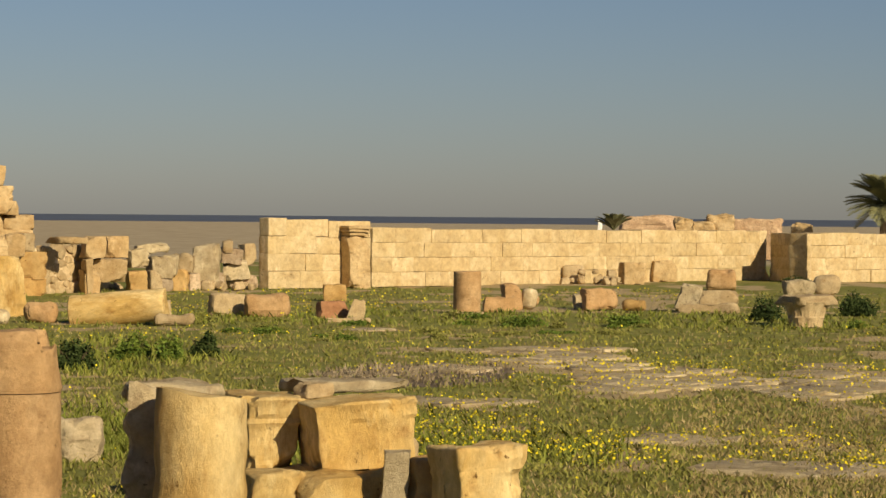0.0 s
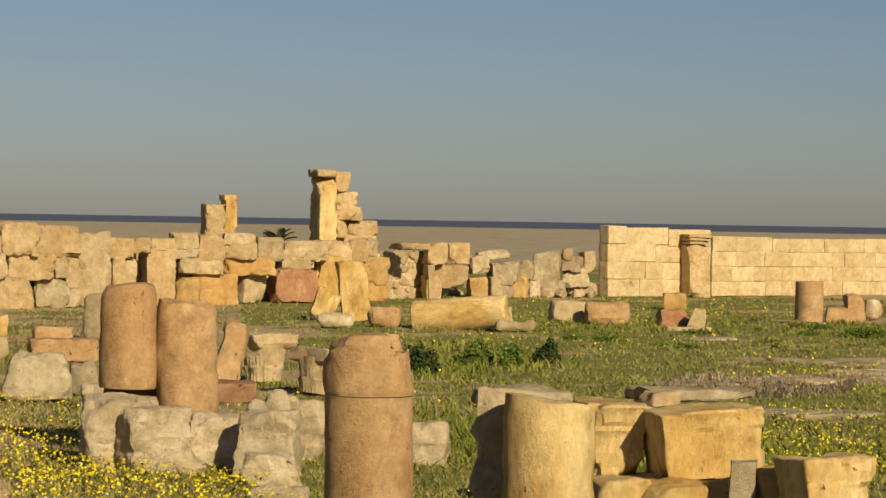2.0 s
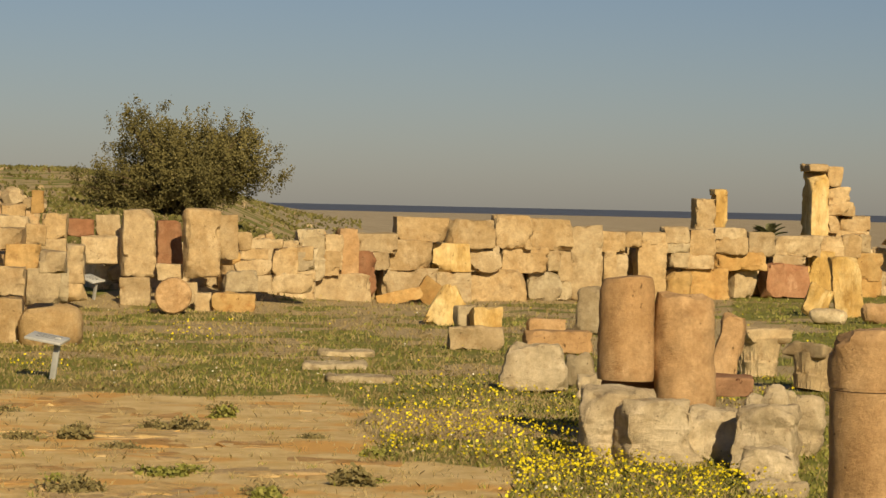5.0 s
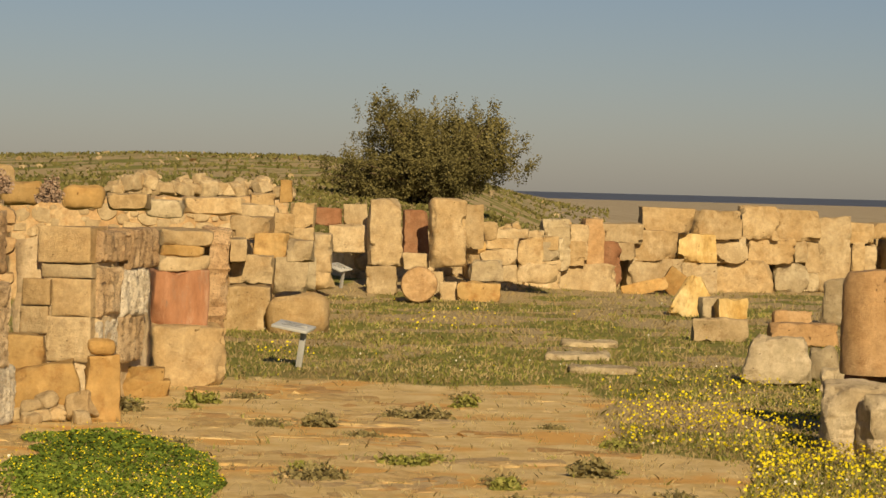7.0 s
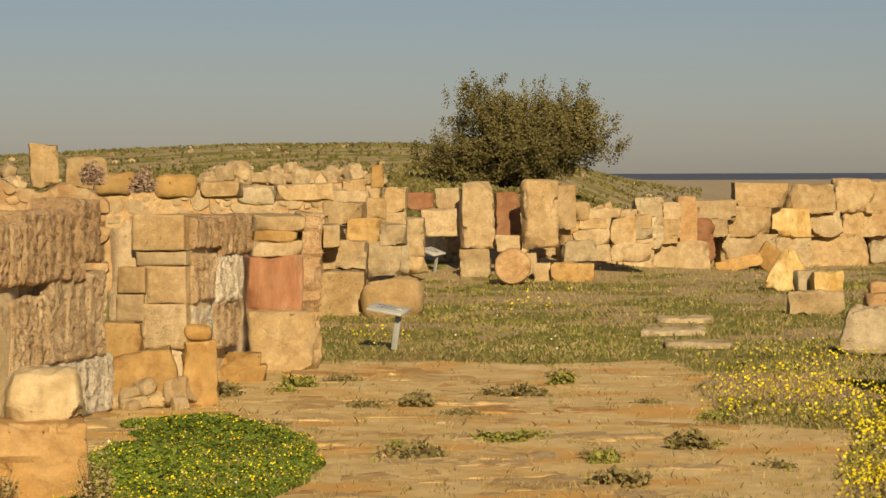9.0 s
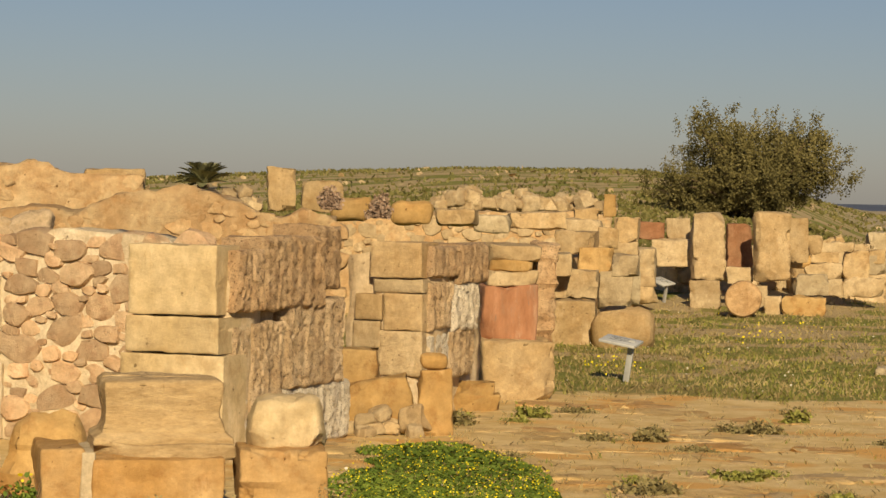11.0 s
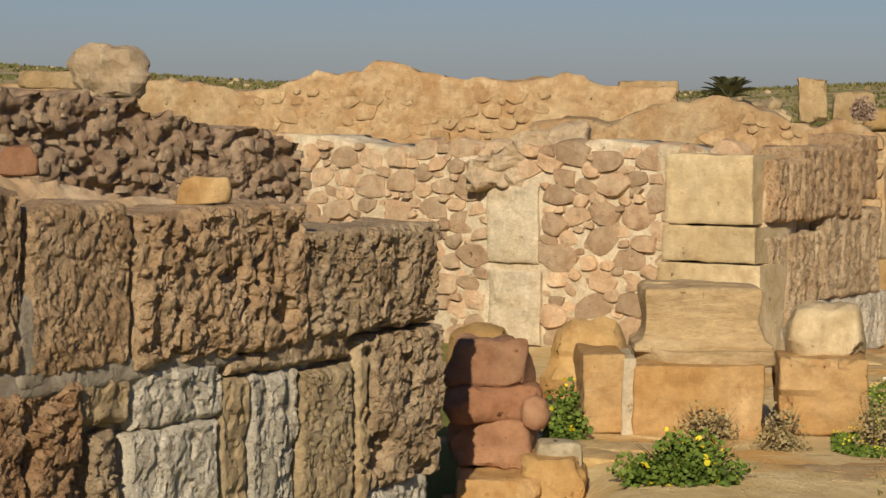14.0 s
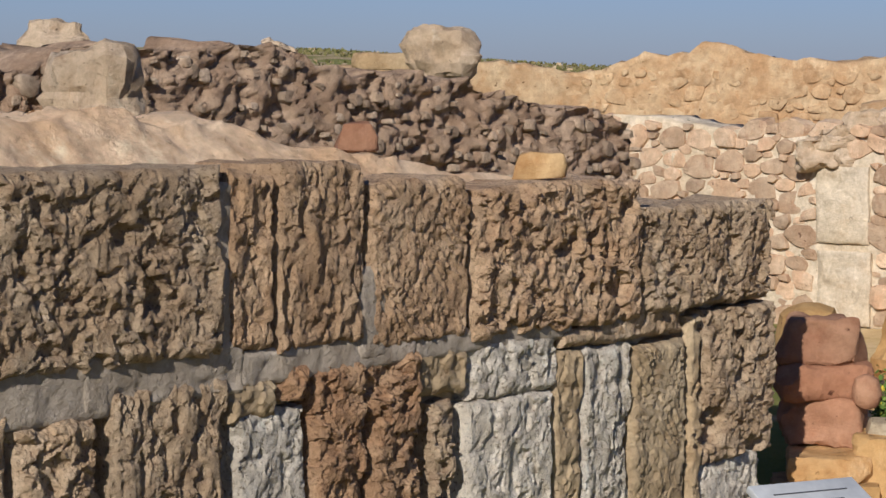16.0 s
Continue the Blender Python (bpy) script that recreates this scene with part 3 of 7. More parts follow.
def ground_height(az, r):
    crest = np.interp(az, HILL_AZ, HILL_EL)
    on = smooth(19.5, 24.5, az) * (1 - smooth(75, 110, az))
    top = (2 + 215 * np.tan(np.radians(crest)) * 0.92) * on
    rise = 1 - np.exp(-np.clip(r - 46 - 8 * (az > 40), 0, None) / 48)
    z = top * rise * (1 - smooth(300, 620, r))
    q = np.stack([r * np.sin(np.radians(az)), r * np.cos(np.radians(az)), np.zeros_like(r)], 1)
    z = z + fbm(q, 6.0, 5, 2) * 0.03 + fbm(q, 30.0, 6, 2) * 0.25 * smooth(60, 160, r) * on
    z = z + fbm(q, 1.2, 9, 2) * 0.02 + fbm(q, 0.45, 10, 2) * 0.018 * (r < 60)
    z = z - 0.40 * np.exp(-((az - 43.2) / 2.6) ** 4 - ((r - 13.0) / 1.35) ** 4)          # a dug hollow beside the near wall
    return z - 1.2 * smooth(650, 800, r)


def field_masks(az, r):
    """How bare, ochre, sandy or lilac the ground is at bearing az and distance r."""
    x, y = -r * np.sin(np.radians(az)), r * np.cos(np.radians(az))
    q = np.stack([x, y, np.zeros_like(x)], 1)
    n1, n2, n3 = fbm(q, (3.4, 3.4, 1), 21, 3), fbm(q, (1.1, 1.5, 1), 22, 3), fbm(q, (9, 9, 1), 24, 2)
    court = smooth(-14, -10, x)
    earth = smooth(0.22, 0.42, n1 * 0.6 + n2 * 0.5 + 0.13 * court + 0.10 * ((r > 22) & (r < 48)) * court)
    earth = np.maximum(earth, 0.75 * smooth(0.05, 0.4, n2 + 0.35 * smooth(34, 42, r)) * (az > 12) * smooth(26, 31, r))
    ochre = smooth(20.2, 21.0, az + 0.8 * n2) * smooth(26.6, 25.2, r + 1.2 * n2 - 0.0 * az) * smooth(44, 42, az)
    ochre = np.maximum(ochre, smooth(17.0, 17.4, az + 0.5 * n2) * smooth(20.2, 19.6, r + n2) * smooth(21.5, 21, az))
    ochre = ochre * smooth(11.5, 13.0, r + n2)
    clover = smooth(0.15, 0.45, 1.0 - ((az - 31.7) / 2.6) ** 2 - ((r - 16.0) / 3.6) ** 2 + 1.5 * n2 + 0.7 * n1)
    ochre = ochre * (1 - 0.8 * clover)
    bloom = smooth(9.8, 11.8, az + 0.8 * n2) * smooth(22.5, 18.0, az + 1.6 * n2) * smooth(33, 24, r + 4 * n1) * smooth(-0.35, 0.25, n1 + 0.6 * n2 + 0.25)
    bloom2 = smooth(4.0, 0.0, az) * smooth(48, 30, r) * smooth(-0.1, 0.45, n1 + 0.6 * n2 + 0.05)
    bloom3 = smooth(0.0, 0.5, 1 - ((az - 24.0) / 1.5) ** 2 - ((r - 37.3) / 3.0) ** 2 + 0.8 * n2) + smooth(0.0, 0.5, 1 - ((az - 27.7) / 0.8) ** 2 - ((r - 29.9) / 2.0) ** 2 + 0.8 * n2)
    lilac = smooth(0.2, 0.6, 1 - ((az - 0.4) / 2.8) ** 2 - ((r - 32) / 3.0) ** 2 + 0.6 * n2)
    tanfld = smooth(-4.5, -7.0, az + 1.2 * n2) * smooth(31, 26, r + 3 * n2)
    sand = smooth(95, 125, r) * smooth(25, 19, az)
    lush = smooth(0.1, 0.6, 1 - ((az - 6.9) / 2.6) ** 2 - ((r - 36.5) / 6.0) ** 2 + 0.8 * n2)
    lush = np.maximum(lush, smooth(0.0, 0.5, 1 - ((r - 49) / 4.5) ** 2 + 1.1 * n1 + 0.6 * n2 - 0.25) * smooth(9, 6, az))
    lush = np.maximum(lush, smooth(0.15, 0.55, n1 + 0.5 * n2 + 0.1) * smooth(9, 8, az) * smooth(30, 24, r) * smooth(-6, -2, az))
    earth = earth * (1 - 0.8 * lush)
    return dict(earth=earth, ochre=ochre, clover=clover, bloom=bloom, bloom2=bloom2, lilac=lilac, sand=sand, n1=n1, n2=n2, n3=n3, tanfld=tanfld, lush=lush, bloom3=bloom3)


def ground_material():
    m, nt, b = nodes_of("court_ground")
    tc = nt.nodes.new("ShaderNodeTexCoord")
    co = tc.outputs["Object"]
    big, mid, fine = noise_node(nt, co, 0.35, 5), noise_node(nt, co, 2.6, 6, 0.7), noise_node(nt, co, 24, 5, 0.7)

    def attr(n):
        a = nt.nodes.new("ShaderNodeAttribute")
        a.attribute_name = n
        add = nt.nodes.new("ShaderNodeMath")
        add.operation = "MULTIPLY_ADD"
        nt.links.new(mid, add.inputs[0])
        add.inputs[1].default_value = 0.9
        nt.links.new(a.outputs["Fac"], add.inputs[2])
        return ramp(nt, add.outputs[0], 0.72, 1.1)
    grass = blend(nt, ramp(nt, mid, 0.35, 0.65), (0.15, 0.165, 0.036), (0.26, 0.245, 0.068))
    grass = blend(nt, ramp(nt, big, 0.5, 0.75), grass, (0.26, 0.20, 0.085))
    earth = blend(nt, ramp(nt, fine, 0.3, 0.7), (0.35, 0.26, 0.13), (0.48, 0.37, 0.205))
    ochre = blend(nt, ramp(nt, mid, 0.38, 0.62), (0.58, 0.40, 0.165), (0.72, 0.54, 0.27))
    slabs_ = noise_node(nt, co, 0.9, 3)
    ochre = blend(nt, ramp(nt, slabs_, 0.52, 0.62), ochre, (0.66, 0.375, 0.125))
    sand = blend(nt, ramp(nt, big, 0.35, 0.65), (0.33, 0.265, 0.17), (0.46, 0.375, 0.25))
    lil = blend(nt, ramp(nt, fine, 0.3, 0.7), (0.14, 0.105, 0.075), (0.22, 0.17, 0.12))
    col = blend(nt, attr("earth"), grass, earth)
    col = blend(nt, attr("lilac"), col, lil)
    col = blend(nt, attr("ochre"), col, ochre)
    col = blend(nt, attr("sand"), col, sand)
    nt.links.new(col, b.inputs["Base Color"])
    b.inputs["Roughness"].default_value = 0.95
    b.inputs["Specular IOR Level"].default_value = 0.1
    add = nt.nodes.new("ShaderNodeMath")
    add.operation = "MULTIPLY_ADD"
    nt.links.new(mid, add.inputs[0])
    add.inputs[1].default_value = 3.0
    nt.links.new(fine, add.inputs[2])
    bp = add_node(nt, "ShaderNodeBump", Strength=0.45, Distance=0.05)
    nt.links.new(add.outputs[0], bp.inputs["Height"])
    nt.links.new(bp.outputs[0], b.inputs["Normal"])
    return m


az = np.concatenate([np.arange(-14, 64, 0.2), np.arange(64, 346, 6.0)])
rr = np.concatenate([[0.0], np.geomspace(5, 48, 300), np.geomspace(48.5, 330, 260), np.geomspace(345, 4600, 40)])
A, RR = np.meshgrid(az, rr, indexing="ij")
A, RR = A.ravel(), RR.ravel()
AZS = (A + 180) % 360 - 180
Z = ground_height(AZS, RR)
NA, NR = len(az), len(rr)
gfaces = [(i * NR + j, ((i + 1) % NA) * NR + j, ((i + 1) % NA) * NR + j + 1, i * NR + j + 1) for i in range(NA) for j in range(NR - 1)]
gfaces = [f[::-1] for f in gfaces]
ground_mesh = mesh_of("ground", np.stack([-RR * np.sin(np.radians(A)), RR * np.cos(np.radians(A)), Z], 1), gfaces, ground_material())
masks = field_masks(AZS, RR)
for key in ("earth", "ochre", "lilac", "sand"):
    at_ = ground_mesh.attributes.new(key, "FLOAT", "POINT")
    at_.data.foreach_set("value", masks[key].astype(np.float32))
tagged(new("ground", ground_mesh), "grassy court with bare paving and sand flats beyond", "ground", "", "structure")

# the sea beyond the flats
m_sea, nt, b = nodes_of("sea_water")
tc = nt.nodes.new("ShaderNodeTexCoord")
mp = nt.nodes.new("ShaderNodeMapping")
mp.inputs["Scale"].default_value = (0.3, 1.0, 1.0)
nt.links.new(tc.outputs["Object"], mp.inputs[0])
w1 = noise_node(nt, mp.outputs[0], 0.02, 6)
nt.links.new(blend(nt, ramp(nt, w1, 0.35, 0.65), (0.060, 0.066, 0.076), (0.095, 0.10, 0.108)), b.inputs["Base Color"])
b.inputs["Roughness"].default_value = 0.55
seg = np.arange(-30, 40.1, 1.0)
sv = [(-r * math.sin(radians(a)), r * math.cos(radians(a)), -0.25) for a in seg for r in (520, 900, 1500, 4550)]
sf = [(i * 4 + j, i * 4 + j + 1, i * 4 + j + 5, i * 4 + j + 4) for i in range(len(seg) - 1) for j in range(3)]
tagged(new("water", mesh_of("water", sv, [f[::-1] for f in sf], m_sea)), "dark strip of calm sea", "sea", "", "structure")


# ---------- plants ----------
def scatter(n, az0, az1, r0, r1, seed, even=1.0):
    """n places, even in the angle at which they are seen from the viewpoint."""
    rnd = np.random.RandomState(seed)
    a = rnd.uniform(az0, az1, n)
    k = rnd.uniform(0, 1, n)
    e = 1 / r1 + (1 / r0 - 1 / r1) * k
    return a, 1 / e, rnd


def blades(name, a, r, height, width, lean, mat, label, category, seed, per=3):
    """Leaning blades in tufts at the given places, one object."""
    rnd = np.random.RandomState(seed)
    a, r = np.repeat(a, per), np.repeat(r, per)
    height = np.repeat(height, per) * rnd.uniform(0.55, 1.25, len(a))
    width = np.repeat(width, per)
    x, y = -r * np.sin(np.radians(a)), r * np.cos(np.radians(a))
    x, y = x + rnd.normal(0, 0.03, len(a)), y + rnd.normal(0, 0.03, len(a))
    z = ground_height(a, r) - 0.01
    t, l = rnd.uniform(0, 2 * np.pi, len(a)), rnd.uniform(0.1, 1, len(a)) * lean * height
    dx, dy = np.cos(t), np.sin(t)
    tip = np.stack([x + dx * l, y + dy * l, z + height], 1)
    midp = np.stack([x + dx * l * 0.3, y + dy * l * 0.3, z + height * 0.55], 1)
    ph = rnd.uniform(0, np.pi, len(a))
    ox, oy = np.cos(ph) * width, np.sin(ph) * width
    zero = np.zeros_like(ox)
    o = np.stack([ox, oy, zero], 1)
    b0 = np.stack([x, y, z], 1)
    v = np.stack([b0 - o * 0.6, b0 + o * 0.6, midp + o * 0.5, tip, midp - o * 0.5], 1).reshape(-1, 3)
    n = len(a)
    me = bpy.data.meshes.new(name)
    me.vertices.add(5 * n)
    me.vertices.foreach_set("co", v.ravel())
    me.loops.add(5 * n)
    me.loops.foreach_set("vertex_index", np.arange(5 * n))
    me.polygons.add(n)
    me.polygons.foreach_set("loop_start", np.arange(n) * 5)
    me.polygons.foreach_set("loop_total", np.full(n, 5))
    me.materials.append(mat)
    me.update(calc_edges=True)
    return tagged(new(name, me), label, category, "", "stuff")


def discs(name, pts, size, mat, label, category, seed, sides=6, updown=0.6):
    """Small many-sided petals or leaves at the points, one object."""
    rnd = np.random.RandomState(seed)
    n = len(pts)
    nz = rnd.normal(0, 1, (n, 3))
    nz[:, 2] = np.abs(nz[:, 2]) + updown
    nz[:, 1] -= 0.3
    nz /= np.linalg.norm(nz, axis=1, keepdims=True)
    u = np.cross(nz, [0.3, 0.9, 0.1])
    u /= np.linalg.norm(u, axis=1, keepdims=True)
    w = np.cross(nz, u)
    size = np.broadcast_to(size, (n,)) * rnd.uniform(0.6, 1.25, n)
    ring = []
    for k in range(sides):
        t = 2 * np.pi * k / sides
        wob = rnd.uniform(0.7, 1.15, n)[:, None]
        ring.append(pts + (u * np.cos(t) + w * np.sin(t)) * size[:, None] * wob + nz * size[:, None] * 0.25 * (k % 2))
    v = np.stack(ring, 1).reshape(-1, 3)
    me = bpy.data.meshes.new(name)
    me.vertices.add(sides * n)
    me.vertices.foreach_set("co", v.ravel())
    me.loops.add(sides * n)
    me.loops.foreach_set("vertex_index", np.arange(sides * n))
    me.polygons.add(n)
    me.polygons.foreach_set("loop_start", np.arange(n) * sides)
    me.polygons.foreach_set("loop_total", np.full(n, sides))
    me.materials.append(mat)
    me.update(calc_edges=True)
    return tagged(new(name, me), label, category, "", "stuff")


def keep(a, r, want, seed):
    k = np.random.RandomState(seed).uniform(0, 1, len(a)) < want
    return a[k], r[k]


def on_ground(a, r, z):
    return np.stack([-r * np.sin(np.radians(a)), r * np.cos(np.radians(a)), ground_height(a, r) + z], 1)


def sow():
    a, r, rnd = scatter(190000, -12, 34, 12, 70, 3)
    f = field_masks(a, r)
    grown = np.clip(1 - f["earth"] * 0.93, 0, 1) * np.clip(1 - f["ochre"] * 0.97, 0, 1) * (1 - 0.6 * f["lilac"])
    grown = grown * np.where((a > 26) & (r > 40), 0.4, 1) * np.where((a > 27) & (r < 40), 0.6, 1)
    grown = grown * (0.35 + 0.65 * smooth(-0.35, 0.25, f["n1"] * 0.7 + f["n2"] * 0.5 + 0.1))
    ga, gr = keep(a, r, grown * np.where(a > 12, 0.26, 0.5) * (1 - 0.55 * f["tanfld"]), 4)
    blades("grass", ga, gr, 0.022 + 0.035 * np.random.RandomState(5).rand(len(ga)) + 0.0005 * gr, 0.006 + 0.00030 * gr, 1.3, GRASS, "short green spring grass of the court", "grass", 6, 3)
    ga, gr = keep(a, r, f["lush"] * 0.32, 27)
    blades("lush_grass", ga, gr, 0.05 + 0.11 * np.random.RandomState(28).rand(len(ga)), 0.007 + 0.00032 * gr, 1.0, LUSH, "lush green tufts of tall spring grass", "grass", 29, 3)
    ga, gr = keep(a, r, (0.16 + 0.5 * f["tanfld"] + 0.42 * smooth(10, 14, a)) * np.clip(1 - f["ochre"] * 0.93, 0, 1), 7)
    blades("dry_grass", ga, gr, 0.04 + 0.0005 * gr, 0.005 + 0.00022 * gr, 1.2, DRYGRASS, "thin dry straw-coloured grass", "grass", 8, 2)
    ga, gr = keep(a, r, f["lilac"] * 0.3, 9)
    blades("lilac_herb", ga, gr, 0.09 + 0 * ga, 0.016 + 0 * ga, 0.9, LILAC, "low grey-lilac herbs in patches", "herb", 10, 3)
    # yellow flowers
    ga, gr = keep(a, r, (1 - f["ochre"]) * f["bloom"] * (0.16 + 0.74 * smooth(-0.15, 0.45, f["n2"])) * np.clip(smooth(33, 20, r) + 0.15, 0, 1) + f["bloom2"] * 0.34 + f["bloom3"] * 0.16 + 0.28 * smooth(0.1, 0.5, f["n3"]) * (a < 9) * (r > 30) + 0.004 * (a < 30) * (1 - f["ochre"]), 11)
    discs("yellow_flowers", on_ground(ga, gr, 0.06 + 0.07 * np.random.RandomState(2).rand(len(ga))), 0.0085 + 0.00020 * gr, FLOWER, "bright yellow wild daisies in the grass", "flowers", 12)
    ga, gr = keep(a, r, 0.02 * (a > 13) * (1 - f["ochre"]) * np.clip(1 - f["earth"], 0, 1), 13)
    discs("white_flowers", on_ground(ga, gr, 0.08), 0.012, WHITEFLOWER, "tiny white flowers in the grass", "flowers", 14, 5)
    # herbs and pale stones on the rise behind
    a, r, rnd = scatter(60000, 20.5, 57, 52, 260, 19)
    q = on_ground(a, r, 0)
    ga, gr = keep(a, r, np.clip(0.35 + 1.1 * fbm(q, 12.0, 4, 3), 0.03, 1), 20)
    blades("hill_grass", ga, gr, 0.06 + 0.0008 * gr, 0.04 + 0.0006 * gr, 1.2, HILLGRASS, "green spring growth on the rise", "grass", 21, 2)
    ga, gr = keep(a, r, 0.010 + 0 * a, 22)
    discs("hill_stones", on_ground(ga, gr, 0.06), 0.03 + 0.0011 * gr, PALE, "pale stones scattered on the rise", "stones", 23, 5)
    # clover with small yellow heads
    a, r, rnd = scatter(90000, 28.0, 35.0, 13.2, 22, 15)
    f = field_masks(a, r)
    k = f["clover"] > 0.35
    a, r = a[k], r[k]
    q = on_ground(a, r, 0) 
    hgt = 0.012 + 0.05 * np.clip(fbm(q, 0.5, 3, 2) + 0.45, 0, 1) * rnd.uniform(0.2, 1, len(a)) * np.clip(f["clover"][k] * 1.2 - 0.2, 0.1, 1)
    discs("clover", q + np.stack([0 * hgt, 0 * hgt, hgt], 1), 0.017, HERB, "dense green clover mat", "clover", 16, 5)
    ga, gr = keep(a, r, 0.06 + 0 * a, 17)
    discs("clover_flowers", on_ground(ga, gr, 0.02 + 0.06 * np.random.RandomState(6).rand(len(ga))), 0.008, FLOWER, "small yellow clover heads", "flowers", 18, 5)


def herb(name, bearing, dist, w, h, n, mat, label, leaf=0.03, z=None, flowers=0, category="shrub", kind=""):
    """A low bush of many small leaves on thin stems."""
    x, y = spot(bearing, dist)
    z = float(ground_height(np.array([bearing]), np.array([dist]))[0]) - 0.02 if z is None else z
    rnd = np.random.RandomState(next_seed())
    root = empty(name, pose(x, y, z, 0, 0, bearing), label, category)
    if leaf > 0.02:
        n, leaf = n * 3, leaf * 0.55
    d = rnd.normal(0, 1, (n, 3))
    d /= np.linalg.norm(d, axis=1, keepdims=True)
    lobes = 0.7 + 0.45 * vnoise(d * 1.6, 0.8, next_seed())
    p = d * (rnd.uniform(0.25, 1, n) ** 0.5 * lobes)[:, None]
    p[:, 2] = np.abs(p[:, 2])
    p = p * np.array([w / 2, w / 2 * 0.8, h])
    lv = discs("foliage", p, leaf, mat, "", "", next_seed(), 5, 0.2)
    lv.parent = root
    for key in ("label", "category"):
        if key in lv:
            del lv[key]
    stems, sf = [], []
    for k in range(14):
        t = rnd.uniform(0, 6.28)
        e = np.array([math.cos(t) * w * 0.35, math.sin(t) * w * 0.3, h * rnd.uniform(0.5, 0.85)])
        b0 = len(stems)
        s = 0.006 + 0.004 * w
        stems += [(-s, 0, 0), (s, 0, 0), (0, s, 0), tuple(e)]
        sf += [(b0, b0 + 1, b0 + 3), (b0 + 1, b0 + 2, b0 + 3), (b0 + 2, b0, b0 + 3)]
    part_mesh("stem_tuft", stems, sf, BARK, root)
    if flowers:
        k = rnd.choice(n, flowers)
        q = p[k] * 1.04 + np.array([0, 0, 0.02])
        fl = discs("flowers", q, leaf * 1.1, FLOWER, "", "", next_seed(), 6)
        fl.parent = root
    return root


def tube(points, radii, sides=8):
    verts, faces = [], []
    for i, (c, r) in enumerate(zip(points, radii)):
        c = Vector(c)
        nxt = Vector(points[min(i + 1, len(points) - 1)]) - Vector(points[max(i - 1, 0)])
        qn = nxt.to_track_quat("Z", "Y")
        for k in range(sides):
            t = 2 * math.pi * k / sides
            verts.append(tuple(c + qn @ Vector((math.cos(t) * r, math.sin(t) * r, 0))))
    for i in range(len(points) - 1):
        for k in range(sides):
            a, b = i * sides + k, i * sides + (k + 1) % sides
            faces.append((a, b, b + sides, a + sides))
    faces.append(tuple(range((len(points) - 1) * sides, len(points) * sides)))
    return verts, faces


def olive_bush(bearing, dist, w, h, z):
    x, y = spot(bearing, dist)
    root = empty("olive_tree", pose(x, y, z, 0, 0, bearing), "broad olive tree with a dense grey-green crown", "tree")
    rnd = random.Random(38)
    tv, tf = tube([(0, 0, 0), (0.05, 0, 0.25 * h * 0.5), (0.0, 0.05, 0.3 * h)], [0.24, 0.19, 0.15], 10)
    part_mesh("trunk", tv, tf, BARK, root)
    leaves = []
    limbs = 30
    for k in range(limbs):
        t = 2 * math.pi * k / limbs + rnd.uniform(-0.2, 0.2)
        up = rnd.uniform(0.2, 1.0)
        reach = w / 2 * math.sqrt(max(0.05, 1 - (up * 0.86) ** 2)) * rnd.uniform(0.8, 1.06)
        top = h * (0.12 + 0.76 * up) * rnd.uniform(0.88, 1.02)
        end = Vector((math.cos(t) * reach, math.sin(t) * reach * 0.8, top))
        pts = [Vector((0, 0, 0.06 * h)).lerp(end, u) + Vector((rnd.uniform(-.1, .1), rnd.uniform(-.1, .1), 0.25 * math.sin(u * 3.1))) for u in (0, 0.3, 0.6, 0.85, 1.0)]
        v, f = tube(pts, [0.09, 0.07, 0.045, 0.025, 0.008], 6)
        part_mesh("limb", v, f, BARK, root)
        for s in range(52):
            u = rnd.uniform(0.3, 1.0)
            c = Vector((0, 0, 0.06 * h)).lerp(end, u) + Vector((rnd.gauss(0, 0.36), rnd.gauss(0, 0.36), max(-0.6, min(0.5, rnd.gauss(0.05, 0.30)))))
            d = (end.normalized() * 0.6 + Vector((rnd.gauss(0, .5), rnd.gauss(0, .5), rnd.uniform(0, 1.1)))).normalized()
            L = rnd.uniform(0.25, 0.55)
            for i in range(58):
                q = c + d * (L * i / 58) + Vector((rnd.gauss(0, 0.07), rnd.gauss(0, 0.07), rnd.gauss(0, 0.07)))
                leaves.append((q.x, q.y, max(q.z, 0.05)))
    ob = discs("crown", np.array(leaves), 0.033, OLIVE, "", "", 33, 4, 0.1)
    ob.parent = root
    del ob["kind"]
    return root


